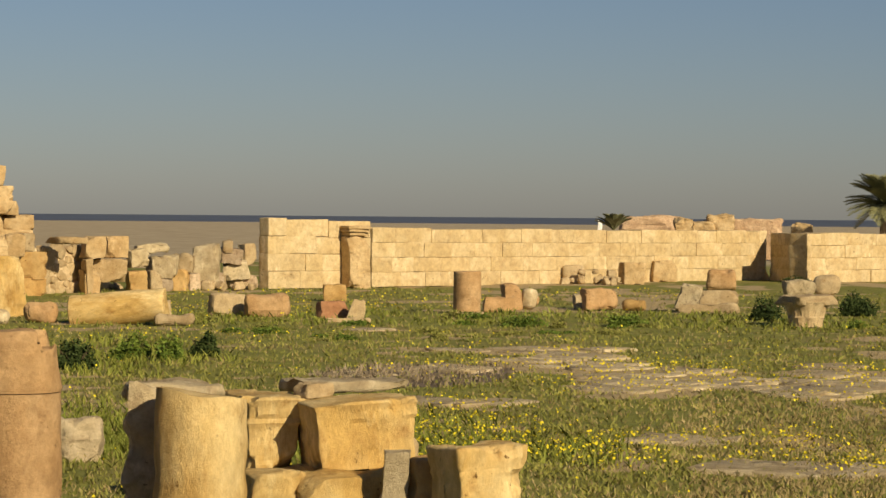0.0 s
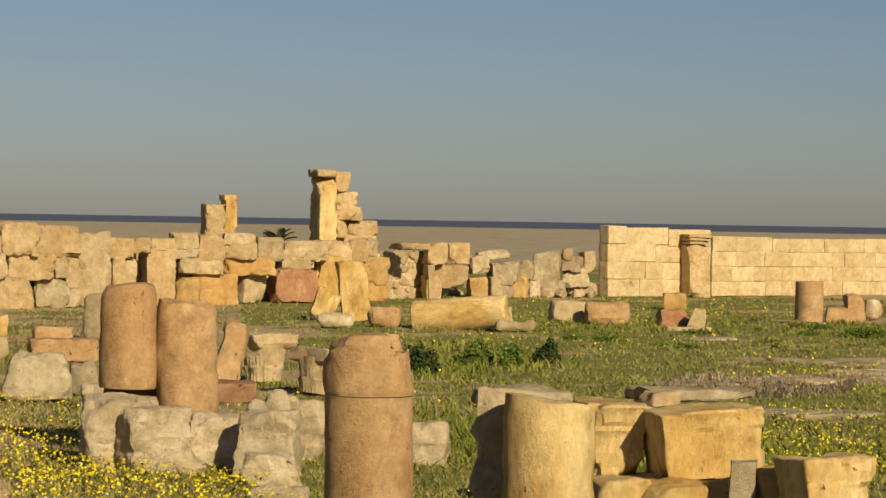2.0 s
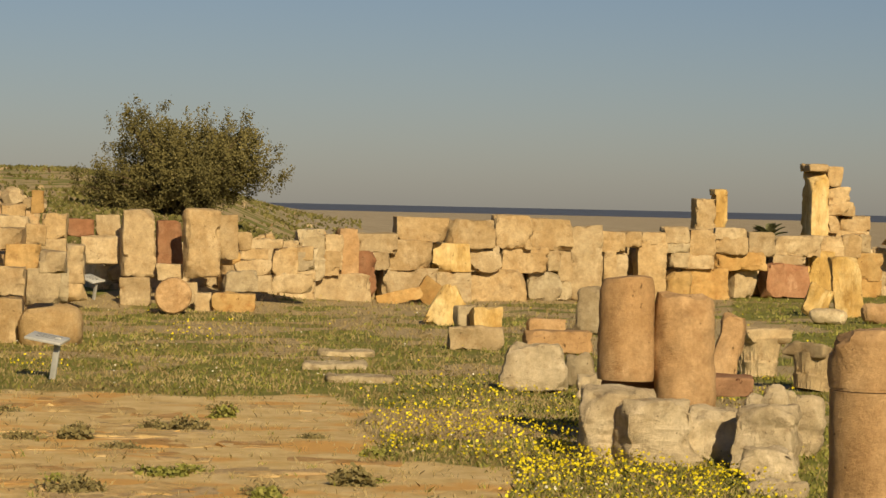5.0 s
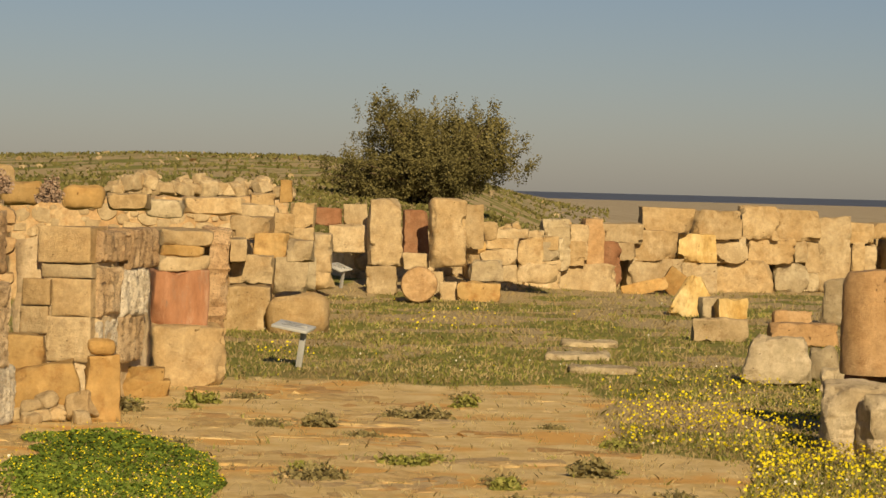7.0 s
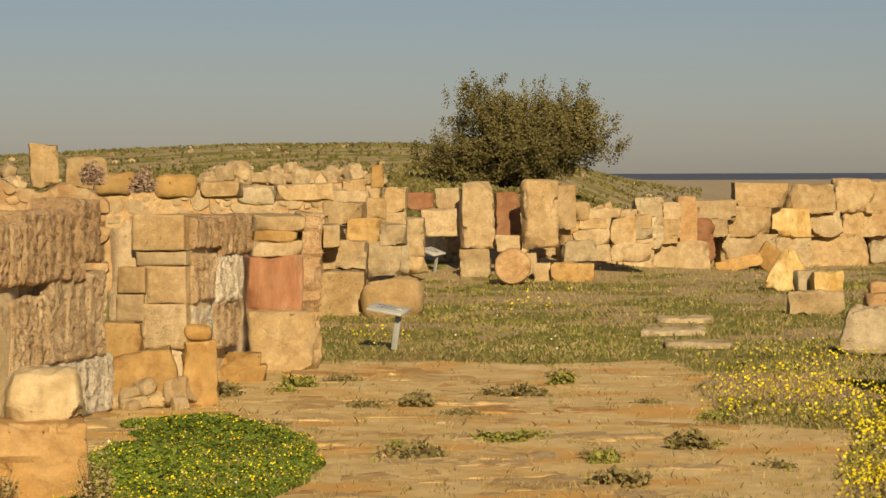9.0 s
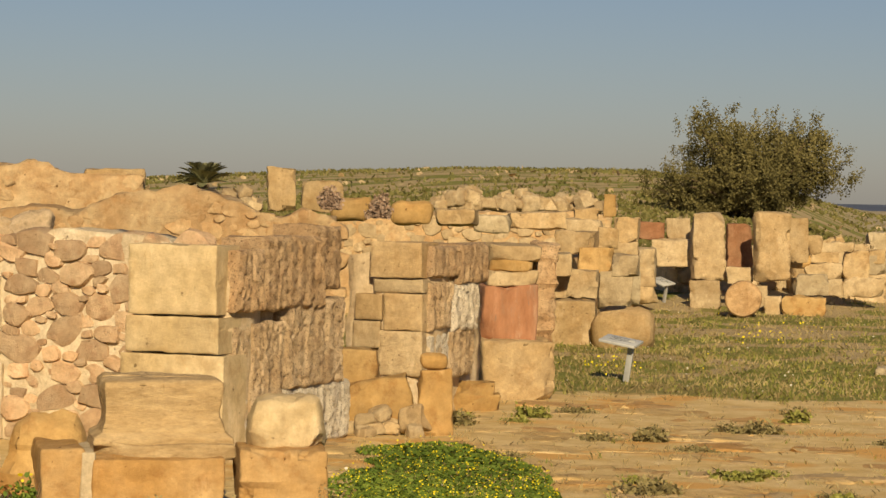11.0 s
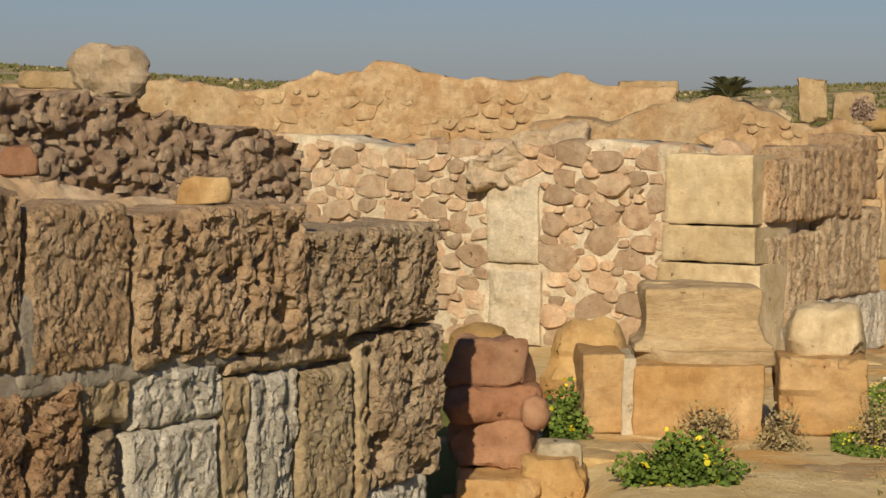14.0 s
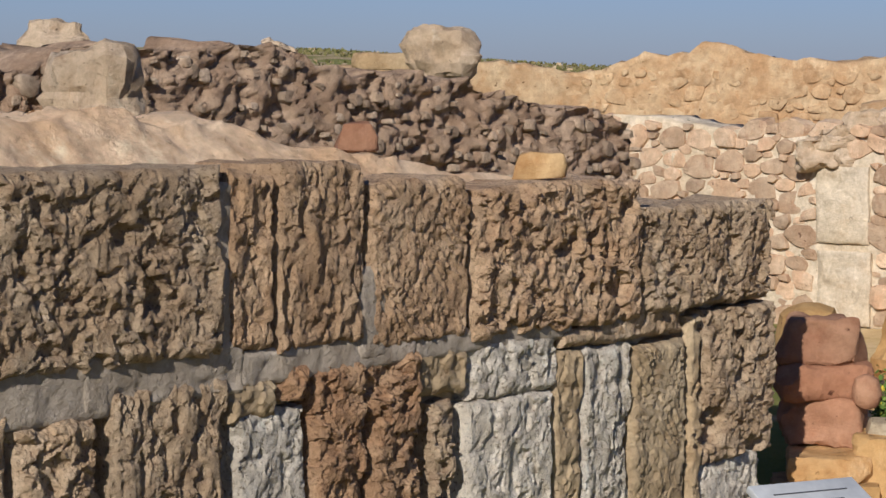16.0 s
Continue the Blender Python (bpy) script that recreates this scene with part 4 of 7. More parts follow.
def palm(bearing, dist, z, trunk, reach, n, label, low=0.6):
    x, y = spot(bearing, dist)
    root = empty("palm_tree", pose(x, y, z, 0, 0, bearing), label, "palm tree")
    rnd = random.Random(next_seed())
    v, f = tube([(0, 0, 0), (0.03, 0, trunk * 0.5), (0, 0, trunk)], [0.3, 0.26, 0.24], 10)
    part_mesh("trunk", v, f, BARK, root)
    for k in range(n):
        t = 2 * math.pi * k / n * 1.618 * 3
        up = rnd.uniform(low, 1.5)
        pts = []
        for i in range(9):
            u = i / 8
            hr = reach * u * math.cos(up * (1 - 0.3 * u))
            pts.append(Vector((math.cos(t) * hr, math.sin(t) * hr, trunk + reach * (u * math.sin(up) - 0.28 * u * u))))
        verts, faces = tube(pts, [0.025 - 0.0025 * i for i in range(9)], 4)
        for i in range(1, 46):
            u = i / 46 * 8
            j = min(int(u), 7)
            c = pts[j].lerp(pts[j + 1], u - j)
            d = (pts[j + 1] - pts[j]).normalized()
            sd = d.cross(Vector((0, 0, 1)))
            sd = sd.normalized() if sd.length > 1e-3 else Vector((1, 0, 0))
            L = reach * 0.26 * math.sin(0.4 + 2.5 * i / 46)
            for s in (-1, 1):
                e = c + (sd * s * 0.8 + d * 0.6 + Vector((0, 0, 0.25))) * L
                b0 = len(verts)
                verts += [tuple(c - d * 0.02), tuple(c + d * 0.02), tuple(c.lerp(e, .5) + d * 0.022), tuple(e)]
                faces.append((b0, b0 + 1, b0 + 2, b0 + 3))
        part_mesh("frond", verts, faces, PALMLEAF, root)
    return root


def info_sign(bearing, dist, h, w, yaw, label, lean=0, z=0.0, lines=3, tilt=28, roll=0):
    x, y = spot(bearing, dist)
    root = empty("info_sign", pose(x, y, z, 0, 0, bearing + yaw), label, "sign", "signs in the court")
    p, f, _ = block_verts(0.07, 0.03, h, 0.005, 0.2, 0, 0, 0, 5)
    part_mesh("post", p, f, SIGNPOST, root, pose(0, 0, 0, 0, lean, 0))
    p, f, _ = block_verts(w, 0.30, 0.03, 0.005, 0.2, 0, 0, 0, 6)
    top = pose(h * math.sin(radians(lean)) - w * 0.3, -0.02, h * math.cos(radians(lean)) - 0.03, tilt, roll, 0)
    panel = part_mesh("panel", p, f, SIGNFACE, root, top, "pale tilted sign panel")
    for i in range(lines):
        L = w * (0.7, 0.5, 0.62, 0.4)[i % 4]
        p, f, _ = block_verts(L, 0.006, 0.003, 0.0005, 0.5, 0, 0, 0, 7)
        part_mesh("text_bar", p, f, SIGNINK, panel, pose(0.0, 0.08 - 0.055 * i, 0.0295))
    return root


# ---------- the place ----------

# far court wall of squared blocks, with its corner and pilaster
ashlar_wall("wall_far_corner", (-4.62, 68.25), (-1.95, 70.7), 1.92, 1.82, 0.4, 4, 1.1, [WALLSTONE], "pale ashlar wall corner in even sunlight", 11)
ashlar_wall("wall_far", (-1.9, 70.75), (10.6, 82.4), 1.66, 1.60, 0.8, 4, 1.05, [WALLSTONE], "long cream ashlar wall of the court", 12, 0.03)
ashlar_wall("wall_far_end", (11.5, 79.2), (30.0, 96.0), 1.56, 1.66, 0.8, 4, 1.05, [WALLSTONE], "cream ashlar wall set back from the long wall", 13, 0.05)
ashlar_wall("wall_far_return", (10.7, 82.3), (11.46, 79.15), 1.54, 1.54, 0.12, 4, 1.0, [WALLSTONE], "short return of the ashlar wall in shade", 14)
pil = stone("pilaster", 1.96, 69.7, 0, 0.64, 0.8, 1.45, CREAM, "wall pilaster with a moulded cap", yaw=30, r=0.02, lump=0.01, category="pilaster")
for pz, pw in ((1.44, 0.66), (1.53, 0.74), (1.62, 0.80)):
    px_, pf_, _ = block_verts(pw, pw * 1.15, 0.09, 0.02, 0.2, 0.006, 0.008, 3, next_seed())
    part_mesh("moulding", px_, pf_, CREAM, pil, pose(0, 0, pz))

# pier at the end of the middle wall
wpier = stone("pier", 8.34, 66.30, 0.00, 0.73, 0.90, 1.20, GREYED, "square pier with a moulded top at a wall end", yaw=28, r=0.02, lump=0.01, category="pier")
stone("pier_cap", 8.38, 62.10, 1.25, 0.68, 0.95, 0.16, CREAM, "moulded slab on a square pier", yaw=28, r=0.02, parent=wpier)
stone("ashlar_block", 7.79, 63.61, 0.88, 0.51, 0.60, 0.55, CREAM, "cream squared block in a wall end", yaw=15)
stone("ashlar_block", 7.31, 64.24, 0.88, 0.55, 0.60, 0.55, CREAM, "cream squared block in a wall end", yaw=15)
stone("ashlar_block", 7.91, 63.45, -0.03, 0.17, 0.60, 0.89, CREAM, "cream squared block in a wall end", yaw=15)
stone("ashlar_block", 7.45, 64.06, 0.27, 0.88, 0.60, 0.58, CREAM, "cream squared block in a wall end", yaw=15)
stone("ashlar_block", 7.86, 63.53, -0.03, 0.38, 0.60, 0.62, CREAM, "cream squared block in a wall end", yaw=15)
rubble_heap("rubble_heap", 7.36, 66.46, 0.00, 0.69, 0.18, 7, PALE, "pale stones at the foot of a wall end", None, 0.22)

# low ruined stretch with tumbled stones
stone("tumbled_block", 6.79, 64.95, 0.63, 0.52, 0.48, 0.48, GREYED, "tumbled limestone block of a ruined wall", yaw=22, rx=-3, ry=-3, lump=0.06, chips=5, category="stone block", group="tumbled blocks")
stone("tumbled_block", 6.32, 65.60, 0.33, 0.55, 0.55, 0.56, GREYED, "tumbled limestone block of a ruined wall", yaw=24, rx=-1, ry=-1, lump=0.06, chips=5, category="stone block", group="tumbled blocks")
stone("tumbled_block", 6.82, 64.91, -0.03, 0.47, 0.47, 0.57, GOLD, "tumbled limestone block of a ruined wall", yaw=15, rx=2, ry=-4, lump=0.06, chips=5, category="stone block", group="tumbled blocks")
stone("tumbled_block", 6.42, 65.47, -0.03, 0.33, 0.33, 0.56, PALE, "tumbled limestone block of a ruined wall", yaw=24, rx=2, ry=-1, lump=0.06, chips=5, category="stone block", group="tumbled blocks")
stone("tumbled_block", 6.10, 65.92, 0.44, 0.38, 0.38, 0.49, GREYED, "tumbled limestone block of a ruined wall", yaw=-8, rx=2, ry=6, lump=0.06, chips=5, category="stone block", group="tumbled blocks")
stone("tumbled_block", 5.89, 66.21, -0.03, 0.44, 0.44, 0.60, GOLD, "tumbled limestone block of a ruined wall", yaw=-10, rx=2, ry=3, lump=0.06, chips=5, category="stone block", group="tumbled blocks")
stone("tumbled_block", 5.82, 66.32, 0.49, 0.62, 0.46, 0.46, PALE, "tumbled limestone block of a ruined wall", yaw=-10, rx=-4, ry=3, lump=0.06, chips=5, category="stone block", group="tumbled blocks")
stone("tumbled_block", 5.23, 67.20, -0.03, 0.72, 0.72, 1.24, GREYED, "tumbled limestone block of a ruined wall", yaw=-2, rx=1, ry=-4, lump=0.06, chips=5, category="stone block", group="tumbled blocks")
stone("tumbled_block", 4.78, 67.87, 0.96, 0.26, 0.26, 0.35, PALE, "tumbled limestone block of a ruined wall", yaw=5, rx=3, ry=-4, lump=0.06, chips=5, category="stone block", group="tumbled blocks")
stone("tumbled_block", 4.72, 67.96, 0.66, 0.60, 0.43, 0.43, DARKSTONE, "tumbled limestone block of a ruined wall", yaw=6, rx=1, ry=6, lump=0.06, chips=5, category="stone block", group="tumbled blocks")
stone("tumbled_block", 4.33, 68.58, 0.64, 0.34, 0.34, 0.57, PALE, "tumbled limestone block of a ruined wall", yaw=36, rx=-4, ry=-5, lump=0.06, chips=5, category="stone block", group="tumbled blocks")
stone("tumbled_block", 4.60, 68.15, 0.25, 0.68, 0.50, 0.50, GREYED, "tumbled limestone block of a ruined wall", yaw=5, rx=4, ry=-4, lump=0.06, chips=5, category="stone block", group="tumbled blocks")
stone("tumbled_block", 5.17, 67.28, -0.03, 0.52, 0.52, 0.53, DARKSTONE, "tumbled limestone block of a ruined wall", yaw=25, rx=-1, ry=7, lump=0.06, chips=5, category="stone block", group="tumbled blocks")
stone("tumbled_block", 4.47, 68.36, -0.03, 0.84, 0.39, 0.39, DARKSTONE, "tumbled limestone block of a ruined wall", yaw=-10, rx=1, ry=1, lump=0.06, chips=5, category="stone block", group="tumbled blocks")
stone("tumbled_block", 5.04, 67.48, -0.03, 0.52, 0.40, 0.40, PALE, "tumbled limestone block of a ruined wall", yaw=-5, rx=0, ry=0, lump=0.06, chips=5, category="stone block", group="tumbled blocks")
stone("tumbled_block", 6.47, 65.40, 1.00, 0.87, 0.22, 0.22, GREYED, "tumbled limestone block of a ruined wall", yaw=20, rx=-1, ry=-6, lump=0.06, chips=5, category="stone block", group="tumbled blocks")
stone("tumbled_block", 6.27, 65.67, -0.03, 0.44, 0.44, 0.44, DARKSTONE, "tumbled limestone block of a ruined wall", yaw=30, rx=-1, ry=7, lump=0.06, chips=5, category="stone block", group="tumbled blocks")
stone("tumbled_block", 5.58, 66.67, -0.03, 0.35, 0.35, 0.48, DARKSTONE, "tumbled limestone block of a ruined wall", yaw=36, rx=-3, ry=-3, lump=0.06, chips=5, category="stone block", group="tumbled blocks")
rubble_heap("rubble_heap", 5.61, 66.78, 0.00, 3.33, 0.21, 26, PALE, "pale rubble along the wall foot", None, 0.28)

# middle wall: stones of its face
mid = rough_wall("wall_middle", (-21.8, 43.9), (-8.6, 64.4), 0.5, lambda v: 1.12, MORTAR, "ruined wall of mixed cream blocks and uprights", 17, 0.25, 0.05)[0]
stone("ashlar_block", 19.17, 52.33, 1.22, 1.10, 0.50, 0.52, CREAM, "", yaw=10, parent=mid, chips=3, lump=0.03, rough=0.022, skew=0.05)
stone("ashlar_block", 18.07, 53.14, 1.10, 1.00, 0.50, 0.60, CREAM, "", yaw=16, parent=mid, chips=3, lump=0.03, rough=0.022, skew=0.05)
stone("ashlar_block", 17.13, 53.87, 1.10, 0.81, 0.50, 0.71, CREAM, "", yaw=13, parent=mid, chips=3, lump=0.03, rough=0.022, skew=0.05)
stone("ashlar_block", 16.25, 54.59, 1.08, 0.94, 0.50, 0.67, CREAM, "", yaw=10, parent=mid, chips=3, lump=0.03, rough=0.022, skew=0.05)
stone("ashlar_block", 19.51, 52.10, 0.64, 1.07, 0.50, 0.61, CREAM, "", yaw=13, parent=mid, chips=3, lump=0.03, rough=0.022, skew=0.05)
stone("ashlar_block", 18.52, 52.81, 0.60, 0.81, 0.50, 0.60, YELLOW, "", yaw=13, parent=mid, chips=3, lump=0.03, rough=0.022, skew=0.05)
stone("ashlar_block", 17.76, 53.38, 0.59, 0.69, 0.50, 0.55, PALE, "", yaw=13, parent=mid, chips=3, lump=0.03, rough=0.022, skew=0.05)
stone("ashlar_block", 16.88, 54.08, 0.59, 1.05, 0.50, 0.55, CREAM, "", yaw=16, parent=mid, chips=3, lump=0.03, rough=0.022, skew=0.05)
stone("ashlar_block", 19.46, 52.13, -0.03, 1.18, 0.50, 0.71, PALE, "", yaw=16, parent=mid, chips=3, lump=0.03, rough=0.022, skew=0.05)
stone("ashlar_block", 18.46, 52.86, -0.03, 0.75, 0.50, 0.66, PALE, "", yaw=16, parent=mid, chips=3, lump=0.03, rough=0.022, skew=0.05)
stone("ashlar_block", 16.22, 54.61, 0.61, 0.27, 0.50, 0.56, PALE, "", yaw=16, parent=mid, chips=3, lump=0.03, rough=0.022, skew=0.05)
stone("ashlar_block", 17.43, 53.64, -0.10, 1.24, 0.50, 0.76, CREAM, "", yaw=10, parent=mid, chips=3, lump=0.03, rough=0.022, skew=0.05)
stone("ashlar_block", 16.41, 54.46, -0.03, 0.76, 0.50, 0.63, GREYED, "", yaw=16, parent=mid, chips=3, lump=0.03, rough=0.022, skew=0.05)
stone("ashlar_block", 16.15, 54.67, -0.00, 0.68, 0.50, 0.41, GREYED, "", yaw=16, parent=mid, chips=3, lump=0.03, rough=0.022, skew=0.05)
stone("ashlar_block", 15.95, 54.84, 0.41, 0.34, 0.50, 0.71, PALE, "", yaw=16, parent=mid, chips=3, lump=0.03, rough=0.022, skew=0.05)
stone("ashlar_block", 15.48, 55.23, -0.03, 0.75, 0.50, 1.64, PALE, "", yaw=13, parent=mid, chips=3, lump=0.03, rough=0.022, skew=0.05)
stone("ashlar_block", 14.88, 55.76, 1.04, 0.57, 0.50, 0.45, CREAM, "", yaw=10, parent=mid, chips=3, lump=0.03, rough=0.022, skew=0.05)
stone("ashlar_block", 14.93, 55.72, 0.37, 0.29, 0.50, 0.70, CREAM, "", yaw=13, parent=mid, chips=3, lump=0.03, rough=0.022, skew=0.05)
stone("ashlar_block", 14.67, 55.95, 0.47, 0.29, 0.50, 0.55, PALE, "", yaw=10, parent=mid, chips=3, lump=0.03, rough=0.022, skew=0.05)
stone("ashlar_block", 14.42, 56.18, 1.16, 0.41, 0.50, 0.34, CREAM, "", yaw=13, parent=mid, chips=3, lump=0.03, rough=0.022, skew=0.05)
stone("ashlar_block", 13.98, 56.58, -0.03, 0.69, 0.50, 1.32, CREAM, "", yaw=16, parent=mid, chips=3, lump=0.03, rough=0.022, skew=0.05)
stone("ashlar_block", 13.97, 56.59, 1.22, 0.54, 0.50, 0.28, CREAM, "", yaw=13, parent=mid, chips=3, lump=0.03, rough=0.022, skew=0.05)
stone("ashlar_block", 13.44, 57.09, 1.25, 0.61, 0.50, 0.38, PALE, "", yaw=13, parent=mid, chips=3, lump=0.03, rough=0.022, skew=0.05)
stone("ashlar_block", 13.42, 57.10, 1.02, 0.59, 0.50, 0.25, GREYED, "", yaw=10, parent=mid, chips=3, lump=0.03, rough=0.022, skew=0.05)
stone("ashlar_block", 12.87, 57.64, 0.97, 0.60, 0.50, 0.60, CREAM, "", yaw=13, parent=mid, chips=3, lump=0.03, rough=0.022, skew=0.05)
stone("ashlar_block", 12.21, 58.30, 1.35, 0.79, 0.50, 0.26, PALE, "", yaw=13, parent=mid, chips=3, lump=0.03, rough=0.022, skew=0.05)
stone("ashlar_block", 12.21, 58.31, 1.02, 0.79, 0.50, 0.38, CREAM, "", yaw=13, parent=mid, chips=3, lump=0.03, rough=0.022, skew=0.05)
stone("ashlar_block", 11.55, 58.99, 0.96, 0.63, 0.50, 0.58, PALE, "", yaw=16, parent=mid, chips=3, lump=0.03, rough=0.022, skew=0.05)
stone("ashlar_block", 10.74, 59.87, 0.94, 1.13, 0.50, 0.51, PALE, "", yaw=16, parent=mid, chips=3, lump=0.03, rough=0.022, skew=0.05)
stone("ashlar_block", 12.95, 57.57, 0.68, 0.77, 0.50, 0.33, PALE, "", yaw=10, parent=mid, chips=3, lump=0.03, rough=0.022, skew=0.05)
stone("ashlar_block", 12.01, 58.50, 0.64, 1.23, 0.50, 0.44, GOLD, "", yaw=16, parent=mid, chips=3, lump=0.03, rough=0.022, skew=0.05)
stone("ashlar_block", 10.94, 59.64, 0.78, 0.72, 0.50, 0.21, PALE, "", yaw=13, parent=mid, chips=3, lump=0.03, rough=0.022, skew=0.05)
stone("ashlar_block", 12.74, 57.77, -0.03, 0.99, 0.50, 0.72, GOLD, "", yaw=13, parent=mid, chips=3, lump=0.03, rough=0.022, skew=0.05)
stone("ashlar_block", 13.37, 57.16, 0.71, 0.43, 0.50, 0.33, PALE, "", yaw=13, parent=mid, chips=3, lump=0.03, rough=0.022, skew=0.05)
stone("ashlar_block", 9.23, 61.59, 0.38, 0.85, 0.50, 0.69, GOLD, "", yaw=16, parent=mid, chips=3, lump=0.03, rough=0.022, skew=0.05)
stone("ashlar_block", 9.19, 61.64, -0.03, 0.78, 0.50, 0.45, GOLD, "", yaw=13, parent=mid, chips=3, lump=0.03, rough=0.022, skew=0.05)
stone("ashlar_block", 9.98, 60.72, 0.96, 0.57, 0.50, 0.49, CREAM, "", yaw=16, parent=mid, chips=3, lump=0.03, rough=0.022, skew=0.05)
stone("ashlar_block", 9.54, 61.22, 0.96, 0.46, 0.50, 0.52, CREAM, "", yaw=13, parent=mid, chips=3, lump=0.03, rough=0.022, skew=0.05)
stone("ashlar_block", 9.24, 61.58, 1.01, 0.30, 0.50, 0.49, PALE, "", yaw=13, parent=mid, chips=3, lump=0.03, rough=0.022, skew=0.05)
stone("ashlar_block", 10.20, 60.46, -0.03, 0.66, 0.50, 1.10, YELLOW, "", yaw=13, parent=mid, chips=3, lump=0.03, rough=0.022, skew=0.05)
stone("ashlar_block", 21.67, 50.65, 0.42, 0.54, 0.50, 1.03, GREYED, "", yaw=10, parent=mid, chips=3, lump=0.03, rough=0.022, skew=0.05)
stone("ashlar_block", 21.20, 50.95, 0.64, 0.40, 0.50, 0.72, PALE, "", yaw=16, parent=mid, chips=3, lump=0.03, rough=0.022, skew=0.05)
stone("ashlar_block", 20.84, 51.19, 0.53, 0.38, 0.50, 0.95, PINK, "", yaw=16, parent=mid, chips=3, lump=0.03, rough=0.022, skew=0.05)
stone("ashlar_block", 20.56, 51.38, -0.03, 0.61, 0.50, 1.05, RED, "", yaw=16, parent=mid, chips=3, lump=0.03, rough=0.022, skew=0.05)
stone("ashlar_block", 20.21, 51.61, 0.98, 0.87, 0.50, 0.41, PALE, "", yaw=16, parent=mid, chips=3, lump=0.03, rough=0.022, skew=0.05)
stone("ashlar_block", 20.97, 51.10, -0.03, 1.21, 0.50, 0.60, PALE, "", yaw=16, parent=mid, chips=3, lump=0.03, rough=0.022, skew=0.05)
stone("ashlar_block", 22.00, 50.45, -0.03, 0.73, 0.50, 0.65, PALE, "", yaw=10, parent=mid, chips=3, lump=0.03, rough=0.022, skew=0.05)
stone("ashlar_block", 21.85, 50.54, 0.59, 0.58, 0.50, 0.49, GREYED, "", yaw=16, parent=mid, chips=3, lump=0.03, rough=0.022, skew=0.05)
stone("ashlar_block", 22.36, 50.23, 0.65, 0.77, 0.50, 0.57, PALE, "", yaw=10, parent=mid, chips=3, lump=0.03, rough=0.022, skew=0.05)
stone("ashlar_block", 20.21, 51.61, 0.63, 0.62, 0.50, 0.39, PALE, "", yaw=10, parent=mid, chips=3, lump=0.03, rough=0.022, skew=0.05)
stone("ashlar_block", 21.34, 50.87, 0.51, 0.61, 0.50, 0.52, CREAM, "", yaw=10, parent=mid, chips=3, lump=0.03, rough=0.022, skew=0.05)

rubble_face(mid, Matrix.Identity(4), 0.2, 24.0, 0.0, 1.12, 0.30, PALE, 18, 220, proud=0.14, aspect=1.3, fill=0.08)

# blocks that lean and lie before the middle wall
stone("fallen_block", 21.64, 50.98, 0.48, 0.53, 0.53, 0.93, CREAM, "upright cream stone before a ruined wall", yaw=15, r=0.05, lump=0.05, category="stone block", group="fallen blocks by the wall")
stone("fallen_block", 21.87, 50.83, 0.48, 0.60, 0.59, 0.59, CREAM, "pointed cream stone in a ruined wall", yaw=10, taper=0.55, chips=3, category="stone block", group="fallen blocks by the wall")
stone("fallen_block", 20.96, 51.42, -0.03, 1.14, 0.55, 0.55, PALE, "long worn block at the wall foot", yaw=12, r=0.05, lump=0.06, category="stone block", group="fallen blocks by the wall")
stone("fallen_block", 22.25, 50.60, -0.03, 1.17, 0.52, 0.52, PALE, "low worn block at the wall foot", yaw=12, lump=0.06, category="stone block", group="fallen blocks by the wall")
stone("fallen_block", 23.22, 50.01, -0.03, 0.94, 0.79, 0.79, CREAM, "broad cream block at the wall foot", yaw=15, lump=0.06, category="stone block", group="fallen blocks by the wall")
stone("fallen_block", 17.42, 54.43, -0.09, 0.78, 0.58, 0.58, GREYED, "short drum lying on its side at the wall foot", yaw=20, r=0.14, category="stone block", group="fallen blocks by the wall")
stone("fallen_block", 16.75, 54.96, -0.02, 0.39, 0.39, 0.71, CREAM, "slab leaning on a wall foot", ry=32, yaw=10, category="stone block", group="fallen blocks by the wall")
stone("fallen_block", 16.37, 55.28, -0.05, 0.49, 0.49, 0.69, PALE, "slab tipped against another at the wall foot", ry=38, yaw=16, category="stone block", group="fallen blocks by the wall")
stone("fallen_block", 16.12, 55.49, -0.03, 0.41, 0.41, 0.81, CREAM, "rough slab tipped on a wall foot", ry=-22, yaw=12, category="stone block", group="fallen blocks by the wall")
rubble_heap("rubble_heap", 22.64, 68.77, 0.00, 1.52, 1.10, 40, CREAM, "tan rubble packed in a ruined wall", None, 0.35)
stone("red_block", 11.00, 59.35, 0.00, 1.06, 0.70, 0.79, RED, "fallen red sandstone block before a wall", yaw=22, lump=0.05, category="stone block")
stone("pale_pedestal", 12.00, 58.84, 0.00, 0.63, 0.60, 0.64, PALE, "pale squared stone standing before a wall", yaw=35)
stone("grey_stone", 12.34, 59.06, 0.00, 0.30, 0.40, 0.32, GREYED, "grey squared stone beside a pale block", yaw=35)
stone("ochre_boulder", 13.34, 54.34, 0.00, 0.52, 0.42, 0.68, GOLD, "upright ochre boulder worn round", r=0.12, lump=0.08)
stone("ochre_upright", 9.58, 49.29, 0.00, 0.55, 0.27, 1.16, YELLOW, "tall yellow upright slab leaning on another", yaw=10, ry=-2, lump=0.05, chips=5, category="upright slab")
stone("ochre_leaning_slab", 10.39, 48.98, 0.00, 0.47, 0.23, 0.63, YELLOW, "yellow slab leaning against an upright", ry=24, lump=0.04, chips=4)
stone("pale_round_stone", 9.99, 46.12, 0.00, 0.67, 0.24, 0.27, GREYED, "flat pale stone in the grass", r=0.2, lump=0.06)
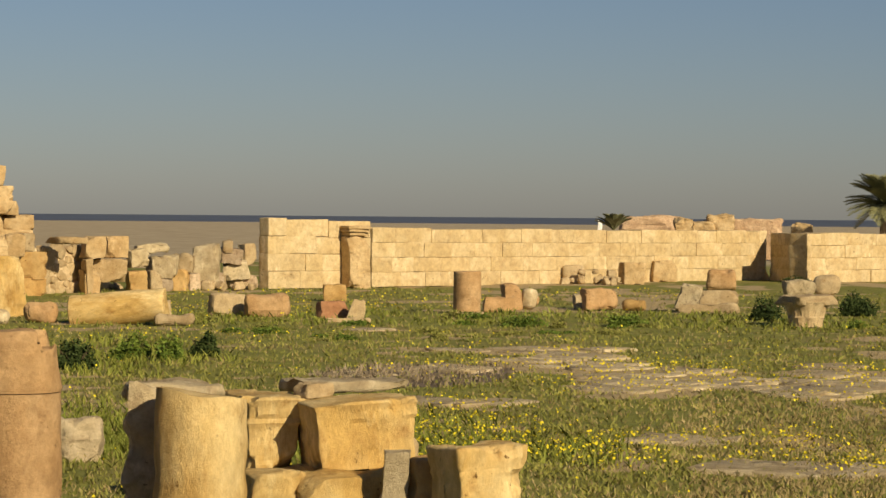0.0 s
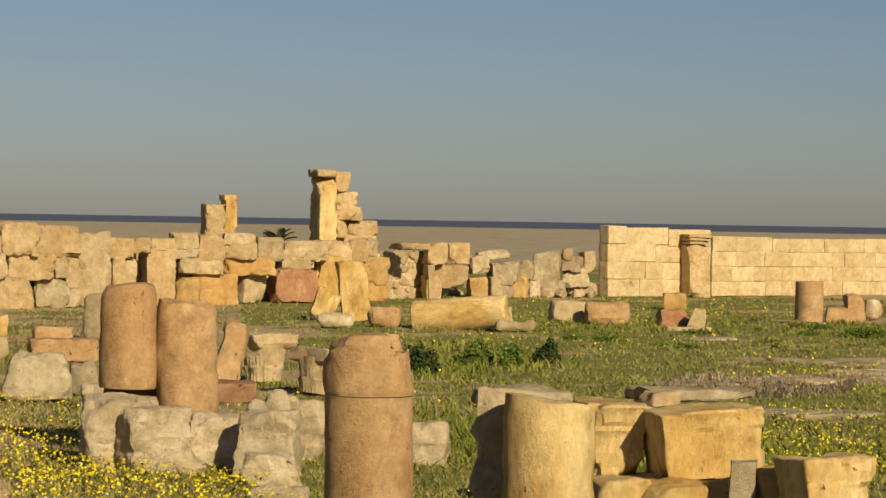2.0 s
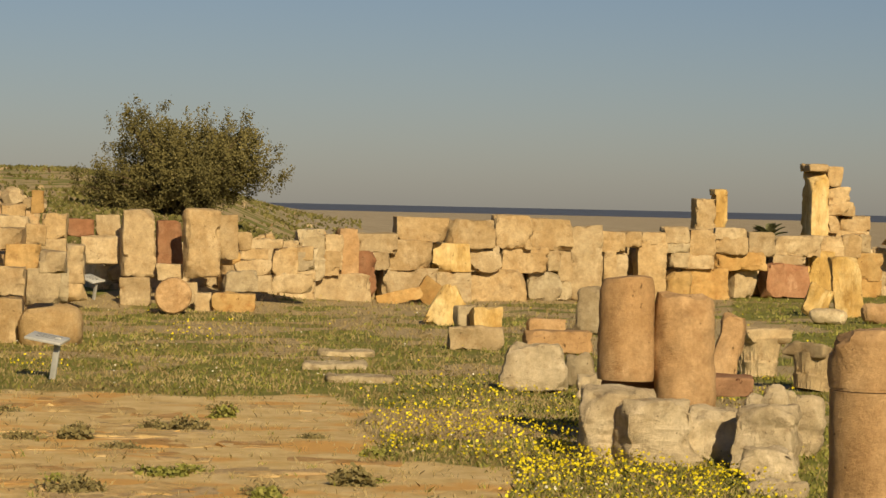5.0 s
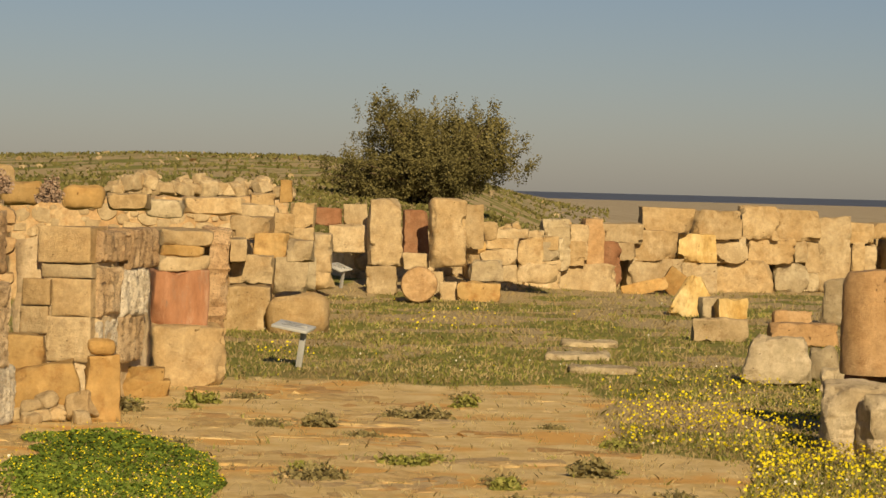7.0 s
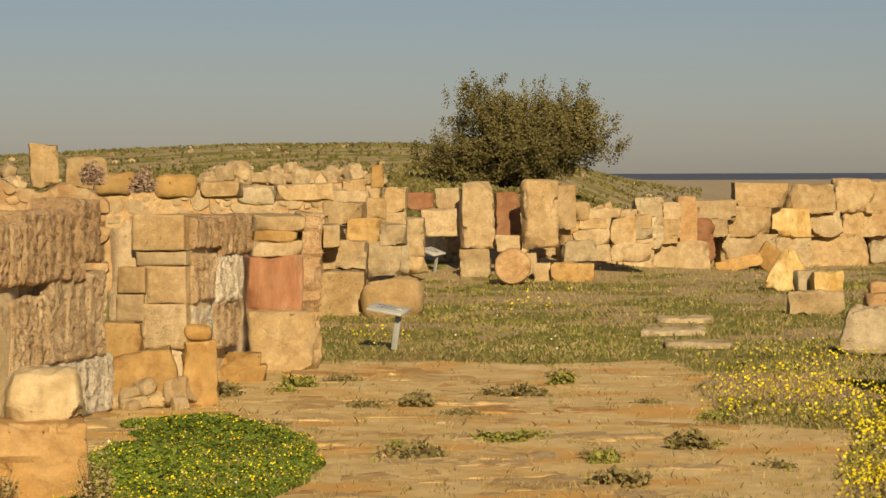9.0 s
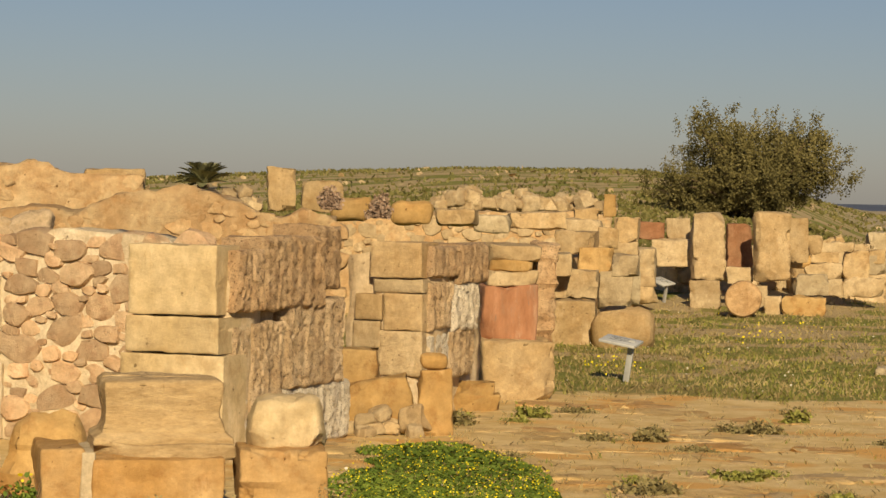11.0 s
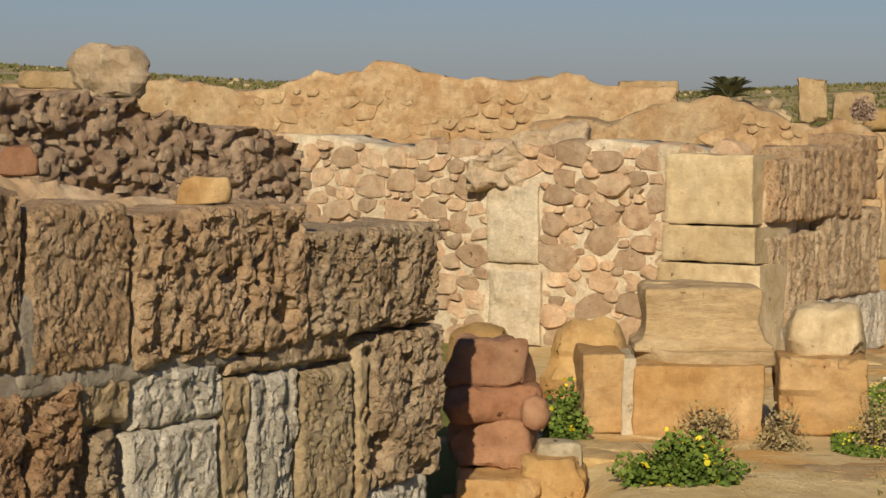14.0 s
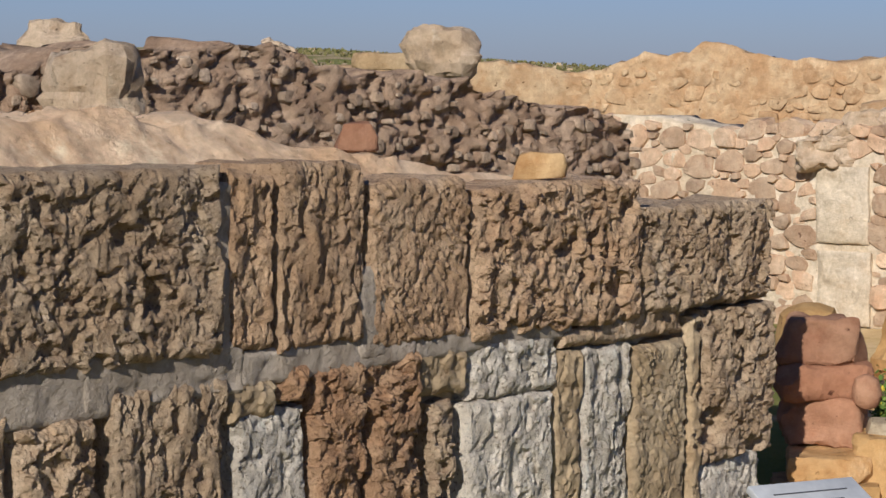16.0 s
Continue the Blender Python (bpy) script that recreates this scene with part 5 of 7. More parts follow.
stone("pink_round_stone", 8.90, 46.50, 0.00, 0.59, 0.33, 0.36, PINK, "rounded pink boulder in the grass", r=0.25, lump=0.08)
stone("fallen_slab", 19.58, 51.08, 0.00, 0.97, 0.12, 0.25, GOLD, "ochre slab lying against rubble", ry=-14, lump=0.02)
stone("fallen_slab", 19.07, 51.21, 0.00, 0.57, 0.25, 0.50, GOLD, "ochre slab lying against rubble", ry=35, lump=0.02)
stone("yellow_heap_stone", 18.51, 42.28, 0.00, 0.94, 0.38, 0.64, YELLOW, "yellow triangular broken block", taper=0.75, lump=0.06, chips=5)
stone("small_gold_block", 17.68, 40.71, 0.00, 0.49, 0.30, 0.37, YELLOW, "small yellow squared block on a pale stone", yaw=20)
stone("shadow_block", 18.18, 41.00, 0.00, 0.29, 0.26, 0.37, GREYED, "grey squared block beside a yellow one", yaw=25)
stone("pale_stump", 17.92, 35.16, 0.00, 0.76, 0.24, 0.30, PALE, "pale rough stone under a yellow block", lump=0.07, chips=5, yaw=10)
stone("low_slab", 16.05, 34.59, 0.00, 0.94, 0.36, 0.32, PINK, "flat brown slab half sunk in grass", yaw=12, lump=0.03)
stone("low_slab", 16.31, 40.41, 0.00, 0.61, 0.24, 0.22, PINK, "small flat brown slab on a larger slab", yaw=12, lump=0.02)
stone("leaning_grey_stone", 15.42, 40.22, 0.00, 0.42, 0.29, 0.78, GREYED, "grey worn upright behind a column drum", ry=8, r=0.1, lump=0.06)
stone("white_rock", 16.59, 27.43, 0.00, 0.79, 0.37, 0.52, WHITEROCK, "pale jagged rock at the flower bed", taper=0.3, lump=0.06, rough=0.035, chips=15, r=0.05, step=0.05)
stone("grey_rock", 15.62, 28.45, 0.00, 0.42, 0.25, 0.36, GREYED, "grey jagged rock beside a pale one", taper=0.3, lump=0.1, chips=6, r=0.08)
stone("flat_stone", 20.82, 33.11, -0.05, 0.75, 0.55, 0.11, GREYED, "flat pale stone sunk in the grass", r=0.03, lump=0.03, chips=6, step=0.04, group="flat stones in the grass")
stone("flat_stone", 21.06, 30.45, -0.05, 0.75, 0.55, 0.11, GREYED, "flat pale stone sunk in the grass", r=0.03, lump=0.03, chips=6, step=0.04, group="flat stones in the grass")
stone("flat_stone", 20.49, 28.31, -0.05, 0.75, 0.55, 0.11, GREYED, "flat pale stone sunk in the grass", r=0.03, lump=0.03, chips=6, step=0.04, group="flat stones in the grass")

# tall broken pilaster with stepped blocks
tpil = stone("tall_pilaster", 10.32, 62.45, 0.95, 0.45, 0.70, 2.09, YELLOW, "tall moulded pilaster of a ruined door", r=0.02, lump=0.015, yaw=20, category="pilaster")
stone("pilaster_cap", 10.37, 62.40, 3.01, 0.53, 0.80, 0.18, CREAM, "worn cap of a tall pilaster", r=0.03, lump=0.03, yaw=20, parent=tpil)
stone("stepped_block", 9.98, 62.85, 2.65, 0.38, 0.60, 0.49, CREAM, "cream block of a stepped wall stump", yaw=20, category="stone block")
stone("stepped_block", 9.89, 62.95, 2.19, 0.59, 0.60, 0.45, CREAM, "cream block of a stepped wall stump", yaw=20, category="stone block")
stone("stepped_block", 9.90, 62.95, 1.95, 0.57, 0.60, 0.35, CREAM, "cream block of a stepped wall stump", yaw=20, category="stone block")
stone("stepped_block", 9.71, 63.17, 1.94, 0.42, 0.60, 0.34, CREAM, "cream block of a stepped wall stump", yaw=20, category="stone block")
stone("stepped_block", 9.99, 62.84, 1.51, 0.31, 0.60, 0.42, CREAM, "cream block of a stepped wall stump", yaw=20, category="stone block")
stone("stepped_block", 9.51, 63.41, 1.54, 0.79, 0.60, 0.41, CREAM, "cream block of a stepped wall stump", yaw=20, category="stone block")
stone("stepped_block", 9.75, 63.13, 0.95, 1.38, 0.60, 0.58, CREAM, "cream block of a stepped wall stump", yaw=20, category="stone block")
stone("stepped_block", 9.70, 63.18, 1.37, 1.21, 0.60, 0.20, CREAM, "cream block of a stepped wall stump", yaw=20, category="stone block")
stone("thin_slab", 12.80, 70.67, 1.24, 0.58, 0.50, 1.09, CREAM, "cream upright slab behind a wall", yaw=20)
thinp = stone("thin_pillar", 12.46, 71.08, 1.24, 0.35, 0.50, 1.33, YELLOW, "thin moulded pillar behind a wall", yaw=20, category="pillar")
stone("thin_pillar_cap", 12.47, 71.08, 2.44, 0.41, 0.55, 0.17, YELLOW, "worn moulded cap of a thin pillar", yaw=20, parent=thinp)

# things in the grass of the court
drum("fallen_shaft", 7.17, 46.03, 0, 0.31, 1.75, YELLOW, "fallen yellow column shaft lying in grass", ry=84, rx=14, lying=True, broken=0.1)
drum("standing_drum", -0.64, 51.98, 0.00, 0.289, 0.87, PINK, "short pink column drum standing upright", broken=0.02)
stone("flat_slab", -0.66, 50.82, 0.00, 0.63, 0.10, 0.09, PALE, "pale slab under a standing drum", r=0.02)
stone("boulder", 8.92, 46.67, 0.00, 0.62, 0.27, 0.32, PINK, "rounded pink boulder in the grass", r=0.25, lump=0.05, group="loose stones in the court")
stone("stone_block", 6.17, 47.78, 0.00, 0.38, 0.32, 0.38, PALE, "broken pale stone beside a fallen shaft", chips=6, taper=0.4, lump=0.05, group="loose stones in the court")
stone("stone_block", 5.95, 45.65, 0.00, 0.71, 0.18, 0.21, PALE, "flat pale stone in the grass", r=0.1, lump=0.05, group="loose stones in the court")
stone("stone_block", 4.80, 49.73, 0.00, 0.73, 0.38, 0.45, PALE, "squared pale stone with a dark hollow side", yaw=30, lump=0.05, group="loose stones in the court")
stone("boulder", 3.86, 49.29, 0.00, 0.90, 0.40, 0.47, PINK, "pink broken boulder in the grass", r=0.15, chips=6, lump=0.05, group="loose stones in the court")
stone("stone_block", 2.40, 48.68, 0.00, 0.60, 0.30, 0.36, RED, "pink squared block in a small pile", yaw=25, lump=0.05, group="loose stones in the court")
stone("stone_block", 2.36, 58.79, 0.00, 0.52, 0.33, 0.39, GOLD, "ochre stone topping a small pile", lump=0.05, group="loose stones in the court")
stone("stone_block", 1.88, 48.24, 0.00, 0.35, 0.30, 0.41, PALE, "white chipped stone of a small pile", chips=6, taper=0.4, ry=12, lump=0.05, group="loose stones in the court")
stone("stone_block", 2.04, 47.21, 0.00, 0.85, 0.10, 0.10, PALE, "flat white slab under a pile", lump=0.05, group="loose stones in the court")
stone("stone_block", -1.36, 53.68, 0.00, 0.68, 0.25, 0.30, PINK, "low pink block before the far wall", yaw=10, lump=0.05, group="loose stones in the court")
stone("stone_block", -1.62, 54.71, 0.00, 0.39, 0.33, 0.55, PINK, "pink block standing on edge", yaw=20, lump=0.05, group="loose stones in the court")
stone("boulder", -2.02, 54.81, 0.00, 0.37, 0.31, 0.46, GREYED, "small round rubble stone", r=0.15, lump=0.05, group="loose stones in the court")
stone("boulder", -2.14, 56.90, 0.00, 0.25, 0.22, 0.34, PINK, "small round rubble stone", r=0.12, lump=0.05, group="loose stones in the court")
stone("stone_block", -3.61, 54.89, 0.00, 0.73, 0.38, 0.45, PINK, "broken pink block in the grass", chips=6, yaw=20, lump=0.05, group="loose stones in the court")
stone("stone_block", -3.26, 55.81, 0.00, 0.43, 0.25, 0.30, GREYED, "grey stone beside a pink block", yaw=10, lump=0.05, group="loose stones in the court")
stone("stone_block", -4.40, 54.13, 0.00, 0.54, 0.22, 0.26, GOLD, "small ochre stones in the grass", r=0.15, chips=5, lump=0.05, group="loose stones in the court")
stone("stone_block", -5.55, 54.47, 0.00, 0.45, 0.38, 0.59, GREYED, "leaning grey stone in the grass", ry=14, chips=5, lump=0.05, group="loose stones in the court")
stone("stone_block", -6.28, 55.70, 0.00, 0.86, 0.37, 0.43, PALE, "white squared stones of a low stub", yaw=8, lump=0.05, group="loose stones in the court")
stone("stone_block", -6.34, 70.36, 0.00, 0.78, 0.49, 0.58, PINK, "pink drum piece on a white stub", r=0.1, lump=0.05, group="loose stones in the court")
stone("stone_block", -6.05, 53.98, 0.00, 1.27, 0.16, 0.19, PALE, "low white stone at a stub foot", lump=0.05, group="loose stones in the court")
stone("stone_block", -6.51, 87.36, 0.00, 0.50, 0.43, 0.58, RED, "dark red broken stone", chips=6, lump=0.05, group="loose stones in the court")
stone("stone_block", -7.03, 82.95, 0.00, 1.19, 0.44, 0.51, GOLD, "ochre sloping block against the far wall", taper=0.5, lump=0.05, group="loose stones in the court")
stone("stone_block", -4.32, 75.81, 0.00, 0.67, 0.54, 0.64, CREAM, "squared block before the far wall", yaw=20, lump=0.05, group="loose stones in the court")
stone("stone_block", -4.99, 78.81, 0.00, 0.74, 0.57, 0.67, CREAM, "squared block before the far wall", yaw=20, lump=0.05, group="loose stones in the court")
stone("stone_block", -3.01, 75.80, 0.00, 0.68, 0.47, 0.56, PALE, "pale rubble stone before the far wall", r=0.15, lump=0.05, group="loose stones in the court")
stone("stone_block", -3.70, 78.10, 0.00, 1.01, 0.32, 0.38, PALE, "pale rubble stone before the far wall", r=0.12, lump=0.05, group="loose stones in the court")
stone("stone_block", -8.05, 65.61, 0.00, 0.80, 0.36, 0.42, GREYED, "dark hollowed block in the grass", yaw=25, chips=6, lump=0.05, group="loose stones in the court")
stone("boulder", -8.68, 66.88, 0.00, 0.74, 0.48, 0.56, PALE, "pale rounded boulder among shrubs", r=0.3, lump=0.05, group="loose stones in the court")
capital("capital", -8.24, 47.35, 0.00, 0.417, 0.58, PALE, "white leaf capital standing in the grass", rz=20)
rubble_heap("rubble_heap", -3.39, 74.73, 0.00, 1.83, 0.50, 14, PALE, "pale rubble before the far wall", None, 0.28)
herb("green_herb", 2.09, 40.78, 0.44, 0.15, 420, HERB, "low green herbs among the grass", 0.03, category="herb")
herb("green_herb", 3.99, 47.66, 1.15, 0.11, 420, GRASS, "low green herbs among the grass", 0.03, category="herb")
herb("green_herb", -4.70, 46.60, 0.74, 0.14, 420, GRASS, "low green herbs among the grass", 0.03, category="herb")
herb("green_herb", 2.66, 41.82, 0.43, 0.10, 420, HERB, "low green herbs among the grass", 0.03, category="herb")
herb("green_herb", 5.29, 47.15, 0.71, 0.20, 420, GRASS, "low green herbs among the grass", 0.03, category="herb")
herb("green_herb", -0.39, 49.61, 0.64, 0.22, 420, GRASS, "low green herbs among the grass", 0.03, category="herb")
herb("green_herb", 4.61, 43.63, 0.64, 0.15, 420, HERB, "low green herbs among the grass", 0.03, category="herb")
herb("green_herb", 0.14, 43.46, 0.72, 0.15, 420, GRASS, "low green herbs among the grass", 0.03, category="herb")
herb("green_herb", -8.67, 46.21, 0.51, 0.09, 420, GRASS, "low green herbs among the grass", 0.03, category="herb")
herb("green_herb", -9.39, 47.42, 0.56, 0.20, 420, HERB, "low green herbs among the grass", 0.03, category="herb")
herb("green_herb", -3.89, 43.85, 0.98, 0.11, 420, GRASS, "low green herbs among the grass", 0.03, category="herb")
herb("green_herb", 0.00, 41.71, 0.46, 0.16, 420, GRASS, "low green herbs among the grass", 0.03, category="herb")
herb("green_herb", 3.91, 43.12, 0.85, 0.18, 420, HERB, "low green herbs among the grass", 0.03, category="herb")
herb("green_herb", -7.78, 46.80, 0.55, 0.10, 420, GRASS, "low green herbs among the grass", 0.03, category="herb")
herb("green_herb", -2.72, 45.56, 0.45, 0.19, 420, GRASS, "low green herbs among the grass", 0.03, category="herb")
herb("green_herb", -2.45, 43.67, 0.54, 0.11, 420, HERB, "low green herbs among the grass", 0.03, category="herb")
herb("green_herb", 5.48, 46.28, 0.60, 0.13, 420, GRASS, "low green herbs among the grass", 0.03, category="herb")
herb("green_herb", -0.66, 42.37, 0.96, 0.09, 420, GRASS, "low green herbs among the grass", 0.03, category="herb")
herb("green_herb", -0.85, 49.19, 0.94, 0.21, 420, HERB, "low green herbs among the grass", 0.03, category="herb")
herb("green_herb", 2.42, 42.46, 0.57, 0.08, 420, GRASS, "low green herbs among the grass", 0.03, category="herb")
herb("green_herb", -6.52, 48.25, 0.55, 0.14, 420, GRASS, "low green herbs among the grass", 0.03, category="herb")
herb("green_herb", 1.88, 45.99, 0.72, 0.13, 420, HERB, "low green herbs among the grass", 0.03, category="herb")
herb("green_herb", -3.68, 48.15, 0.50, 0.10, 420, GRASS, "low green herbs among the grass", 0.03, category="herb")
herb("green_herb", 3.92, 44.63, 0.64, 0.17, 420, GRASS, "low green herbs among the grass", 0.03, category="herb")
herb("green_herb", -2.75, 43.87, 1.05, 0.08, 420, HERB, "low green herbs among the grass", 0.03, category="herb")
herb("green_herb", 5.35, 48.56, 0.72, 0.16, 420, GRASS, "low green herbs among the grass", 0.03, category="herb")
herb("green_herb", -6.54, 48.38, 1.14, 0.09, 420, GRASS, "low green herbs among the grass", 0.03, category="herb")
herb("green_herb", -7.95, 50.44, 1.12, 0.09, 420, HERB, "low green herbs among the grass", 0.03, category="herb")
herb("green_herb", -10.04, 45.03, 1.07, 0.15, 420, GRASS, "low green herbs among the grass", 0.03, category="herb")
herb("green_herb", 2.73, 40.74, 0.64, 0.08, 420, GRASS, "low green herbs among the grass", 0.03, category="herb")
herb("green_herb", -4.12, 46.08, 0.74, 0.10, 420, HERB, "low green herbs among the grass", 0.03, category="herb")
herb("green_herb", 3.63, 44.10, 0.70, 0.09, 420, GRASS, "low green herbs among the grass", 0.03, category="herb")
herb("green_herb", -1.58, 43.44, 0.86, 0.13, 420, GRASS, "low green herbs among the grass", 0.03, category="herb")
herb("green_herb", -0.62, 46.81, 0.58, 0.11, 420, HERB, "low green herbs among the grass", 0.03, category="herb")

# court foreground: broken shafts, pedestal and capitals
shaft = drum("broken_shaft", 9.08, 13.80, 0.05, 0.243, 0.99, PINK, "tall pink column shaft with a broken upper drum", broken=0.0, taper=0.0, rough=0.008, edge=0.997)
uv, uf = drum_verts(0.243, 0.320, 60, 22, 0.02, 0.10, 0.014, next_seed(), -0.01, None, 0.985, 0.16)
for cut_n, cut_at in (((-0.75, -0.2, 0.63), 0.330),):
    cut_over = np.maximum(uv @ np.array(cut_n) - cut_at - 0.07 * fbm(uv, 0.14, 77, 3), 0)
    uv = uv - cut_over[:, None] * np.array(cut_n)
uv[:, 2] = np.where(uv[:, 0] + 0.12 * fbm(uv, 0.2, 78, 3) > 0.115, np.minimum(uv[:, 2], 0.215 + 0.10 * fbm(uv, 0.15, 79, 3)), uv[:, 2])
part_mesh("upper_drum", uv, uf, PINK, shaft, pose(0, 0, 0.995))
drum("yellow_drum", 5.05, 14.76, -0.04, 0.284, 1.00, YELLOW, "yellow column drum with flaked plaster", broken=0.06, slant=0.02, rough=0.018, edge=0.98)
stone("drum_shoulder", 6.30, 15.38, -0.04, 0.24, 0.30, 1.02, GREYED, "broken yellow stone behind a drum", chips=6, lump=0.05, rough=0.04, step=0.04)
stone("broken_slab", 5.68, 15.49, 0.91, 0.59, 0.40, 0.07, GREYED, "thin broken slab behind a yellow drum", chips=6, lump=0.02, rough=0.03)
PED_STEP = ((0, 0.62, 0.66, 0.72, 0.76, 0.9, 0.93, 1), (0.035, 0.03, 0.012, 0.022, 0.006, 0.004, -0.012, -0.012))
ped = stone("pedestal_block", 1.62, 16.72, 0.34, 0.70, 0.66, 0.45, YELLOW, "moulded yellow pedestal block with a broken corner", yaw=15, ry=-4, r=0.012, lump=0.014, chips=2, step=0.03, skew=0.02, profile=PED_STEP)
stone("pedestal_block", 3.72, 17.02, 0.30, 0.40, 0.70, 0.49, YELLOW, "yellow moulded block beside a pedestal", yaw=12, lump=0.015, chips=2, step=0.03, skew=0.02, profile=PED_STEP)
stone("pedestal_slab", 1.95, 17.55, 0.80, 0.86, 0.50, 0.07, GREYED, "grey slab lying behind a pedestal", yaw=14, lump=0.02, chips=5, step=0.04)
stone("pedestal_slab", 2.60, 17.25, 0.77, 0.22, 0.20, 0.11, PALE, "pale broken lump on a pedestal", yaw=30, lump=0.03, chips=6, step=0.03)
stone("pedestal_step", 3.62, 16.50, -0.04, 0.34, 0.9, 0.36, YELLOW, "worn yellow step under a pedestal", yaw=8, lump=0.05, chips=4, step=0.04)
stone("pedestal_step", 1.95, 16.42, -0.04, 0.70, 1.0, 0.38, YELLOW, "worn yellow step under a pedestal", yaw=14, ry=-3, lump=0.05, chips=4, step=0.04)
stone("pedestal_step", 0.95, 16.45, -0.04, 0.20, 0.6, 0.40, YELLOW, "narrow yellow stone at a pedestal foot", yaw=20, ry=8, lump=0.04, chips=4, step=0.04)
stone("tilted_block", -1.20, 15.90, -0.06, 0.52, 0.42, 0.64, YELLOW, "tilted yellow base stone with mouldings", yaw=30, ry=-4, r=0.02, lump=0.02, chips=3, step=0.03, skew=0.03, profile=((0, 0.70, 0.73, 0.80, 0.84, 1), (0.0, 0.022, 0.012, 0.018, 0.004, 0.0)))
stone("grey_stone", 0.77, 16.24, -0.04, 0.18, 0.14, 0.56, GREYED, "grey stone between two pedestal blocks", lump=0.05)
stone("brown_stone", 0.11, 16.26, -0.04, 0.20, 0.16, 0.51, GOLD, "brown stone leaning on a base", lump=0.04, yaw=20)
stone("pale_stone", 0.50, 17.06, -0.04, 0.15, 0.12, 0.58, PALE, "small pale stone on a rubble edge", r=0.1, chips=5)
stone("pale_stone", 7.86, 20.9, -0.04, 0.34, 0.30, 0.37, WHITEROCK, "jagged pale stone in the grass behind a broken shaft", r=0.03, lump=0.05, rough=0.03, chips=10, step=0.03)
drum("standing_shaft", 14.58, 20.94, 0.58, 0.242, 0.87, PINK, "upright pink column drum on a stone footing", broken=0.06, slant=-0.01, ry=1, shoulder=0.13, edge=0.97)
drum("leaning_shaft", 13.18, 21.00, 0.34, 0.255, 0.93, PINK, "pink column drum leaning slightly, worn side", broken=0.12, slant=0.04, ry=-2, rough=0.022, shoulder=0.10, edge=0.98, taper=-0.02)
stone("pale_upright", 13.95, 22.27, 0.48, 0.09, 0.10, 0.49, PALE, "pale upright slab between two drums")
stone("worn_stone", 12.39, 22.22, 0.44, 0.24, 0.17, 0.66, PINK, "worn leaning stone behind a drum", ry=8, lump=0.06, taper=0.2, chips=5)
stone("red_step", 13.37, 21.46, 0.43, 1.28, 0.60, 0.17, RED, "flat red stone under two drums", lump=0.02)
stone("footing_block", 14.68, 20.19, -0.06, 0.58, 0.46, 0.61, WHITEROCK, "pale jagged footing block", chips=15, lump=0.06, rough=0.030, step=0.03, group="footing of two drums")
stone("footing_block", 13.89, 19.94, -0.06, 0.55, 0.44, 0.56, WHITEROCK, "grey jagged footing block", chips=15, lump=0.06, yaw=15, rough=0.030, step=0.03, group="footing of two drums")
stone("footing_block", 12.66, 20.32, -0.06, 0.45, 0.36, 0.48, WHITEROCK, "pale footing block under a drum", chips=15, lump=0.06, rough=0.030, step=0.03, group="footing of two drums")
stone("footing_block", 11.40, 19.78, -0.04, 0.48, 0.39, 0.54, WHITEROCK, "grey layered block at the footing corner", chips=15, lump=0.06, yaw=-12, rough=0.030, step=0.03, group="footing of two drums")
stone("footing_block", 11.32, 19.01, -0.06, 0.42, 0.25, 0.31, WHITEROCK, "pale layered block under a grey one", chips=15, lump=0.06, rough=0.030, step=0.03, group="footing of two drums")
stone("footing_block", 10.58, 21.15, -0.06, 0.28, 0.23, 0.52, WHITEROCK, "pale stone at the footing side", chips=15, lump=0.06, rough=0.030, step=0.03, group="footing of two drums")
stone("footing_block", 11.64, 20.39, -0.04, 0.18, 0.14, 0.61, WHITEROCK, "small pale rubble stone", chips=15, r=0.08, rough=0.03, step=0.03, group="footing of two drums")
stone("footing_block", 11.20, 20.79, -0.04, 0.21, 0.17, 0.64, WHITEROCK, "small pale rubble stone", chips=15, r=0.08, rough=0.03, step=0.03, group="footing of two drums")
stone("footing_block", 10.85, 20.98, -0.04, 0.14, 0.11, 0.58, WHITEROCK, "small pale rubble stone", chips=15, r=0.08, rough=0.03, step=0.03, group="footing of two drums")
stone("footing_block", 15.31, 26.46, -0.06, 0.28, 0.22, 0.32, WHITEROCK, "grey stone behind a pale rock", chips=15, lump=0.06, rough=0.030, step=0.03, group="footing of two drums")
stone("footing_block", 11.15, 18.11, -0.06, 0.42, 0.12, 0.15, WHITEROCK, "flat stone in the grass before a footing", r=0.05, rough=0.03, step=0.03, group="footing of two drums")
capital("capital", 11.57, 30.82, 0.00, 0.301, 0.59, PALE, "worn leaf capital standing in the grass", rz=15)
capital("capital", 10.36, 28.61, 0.00, 0.280, 0.50, PALE, "broken leaf capital leaning beside another", rz=40, ry=10)

# corner of the court: uprights, drum end and blocks
stone("upright_slab", 25.52, 47.05, 0.54, 0.61, 0.37, 1.26, PALE, "grey upright slab of a ruined corner", yaw=8, lump=0.03, group="ruined corner")
stone("upright_slab", 24.83, 47.65, 0.77, 0.47, 0.28, 0.82, RED, "reddish upright slab behind others", yaw=8, lump=0.03, group="ruined corner")
stone("upright_slab", 24.11, 46.44, 0.56, 0.60, 0.36, 1.27, CREAM, "tall cream upright with flared foot", yaw=14, taper=-0.12, r=0.06, lump=0.03, group="ruined corner")
stone("upright_slab", 23.56, 47.45, 0.90, 0.39, 0.24, 0.83, CREAM, "cream upright set behind another", yaw=14, lump=0.03, group="ruined corner")
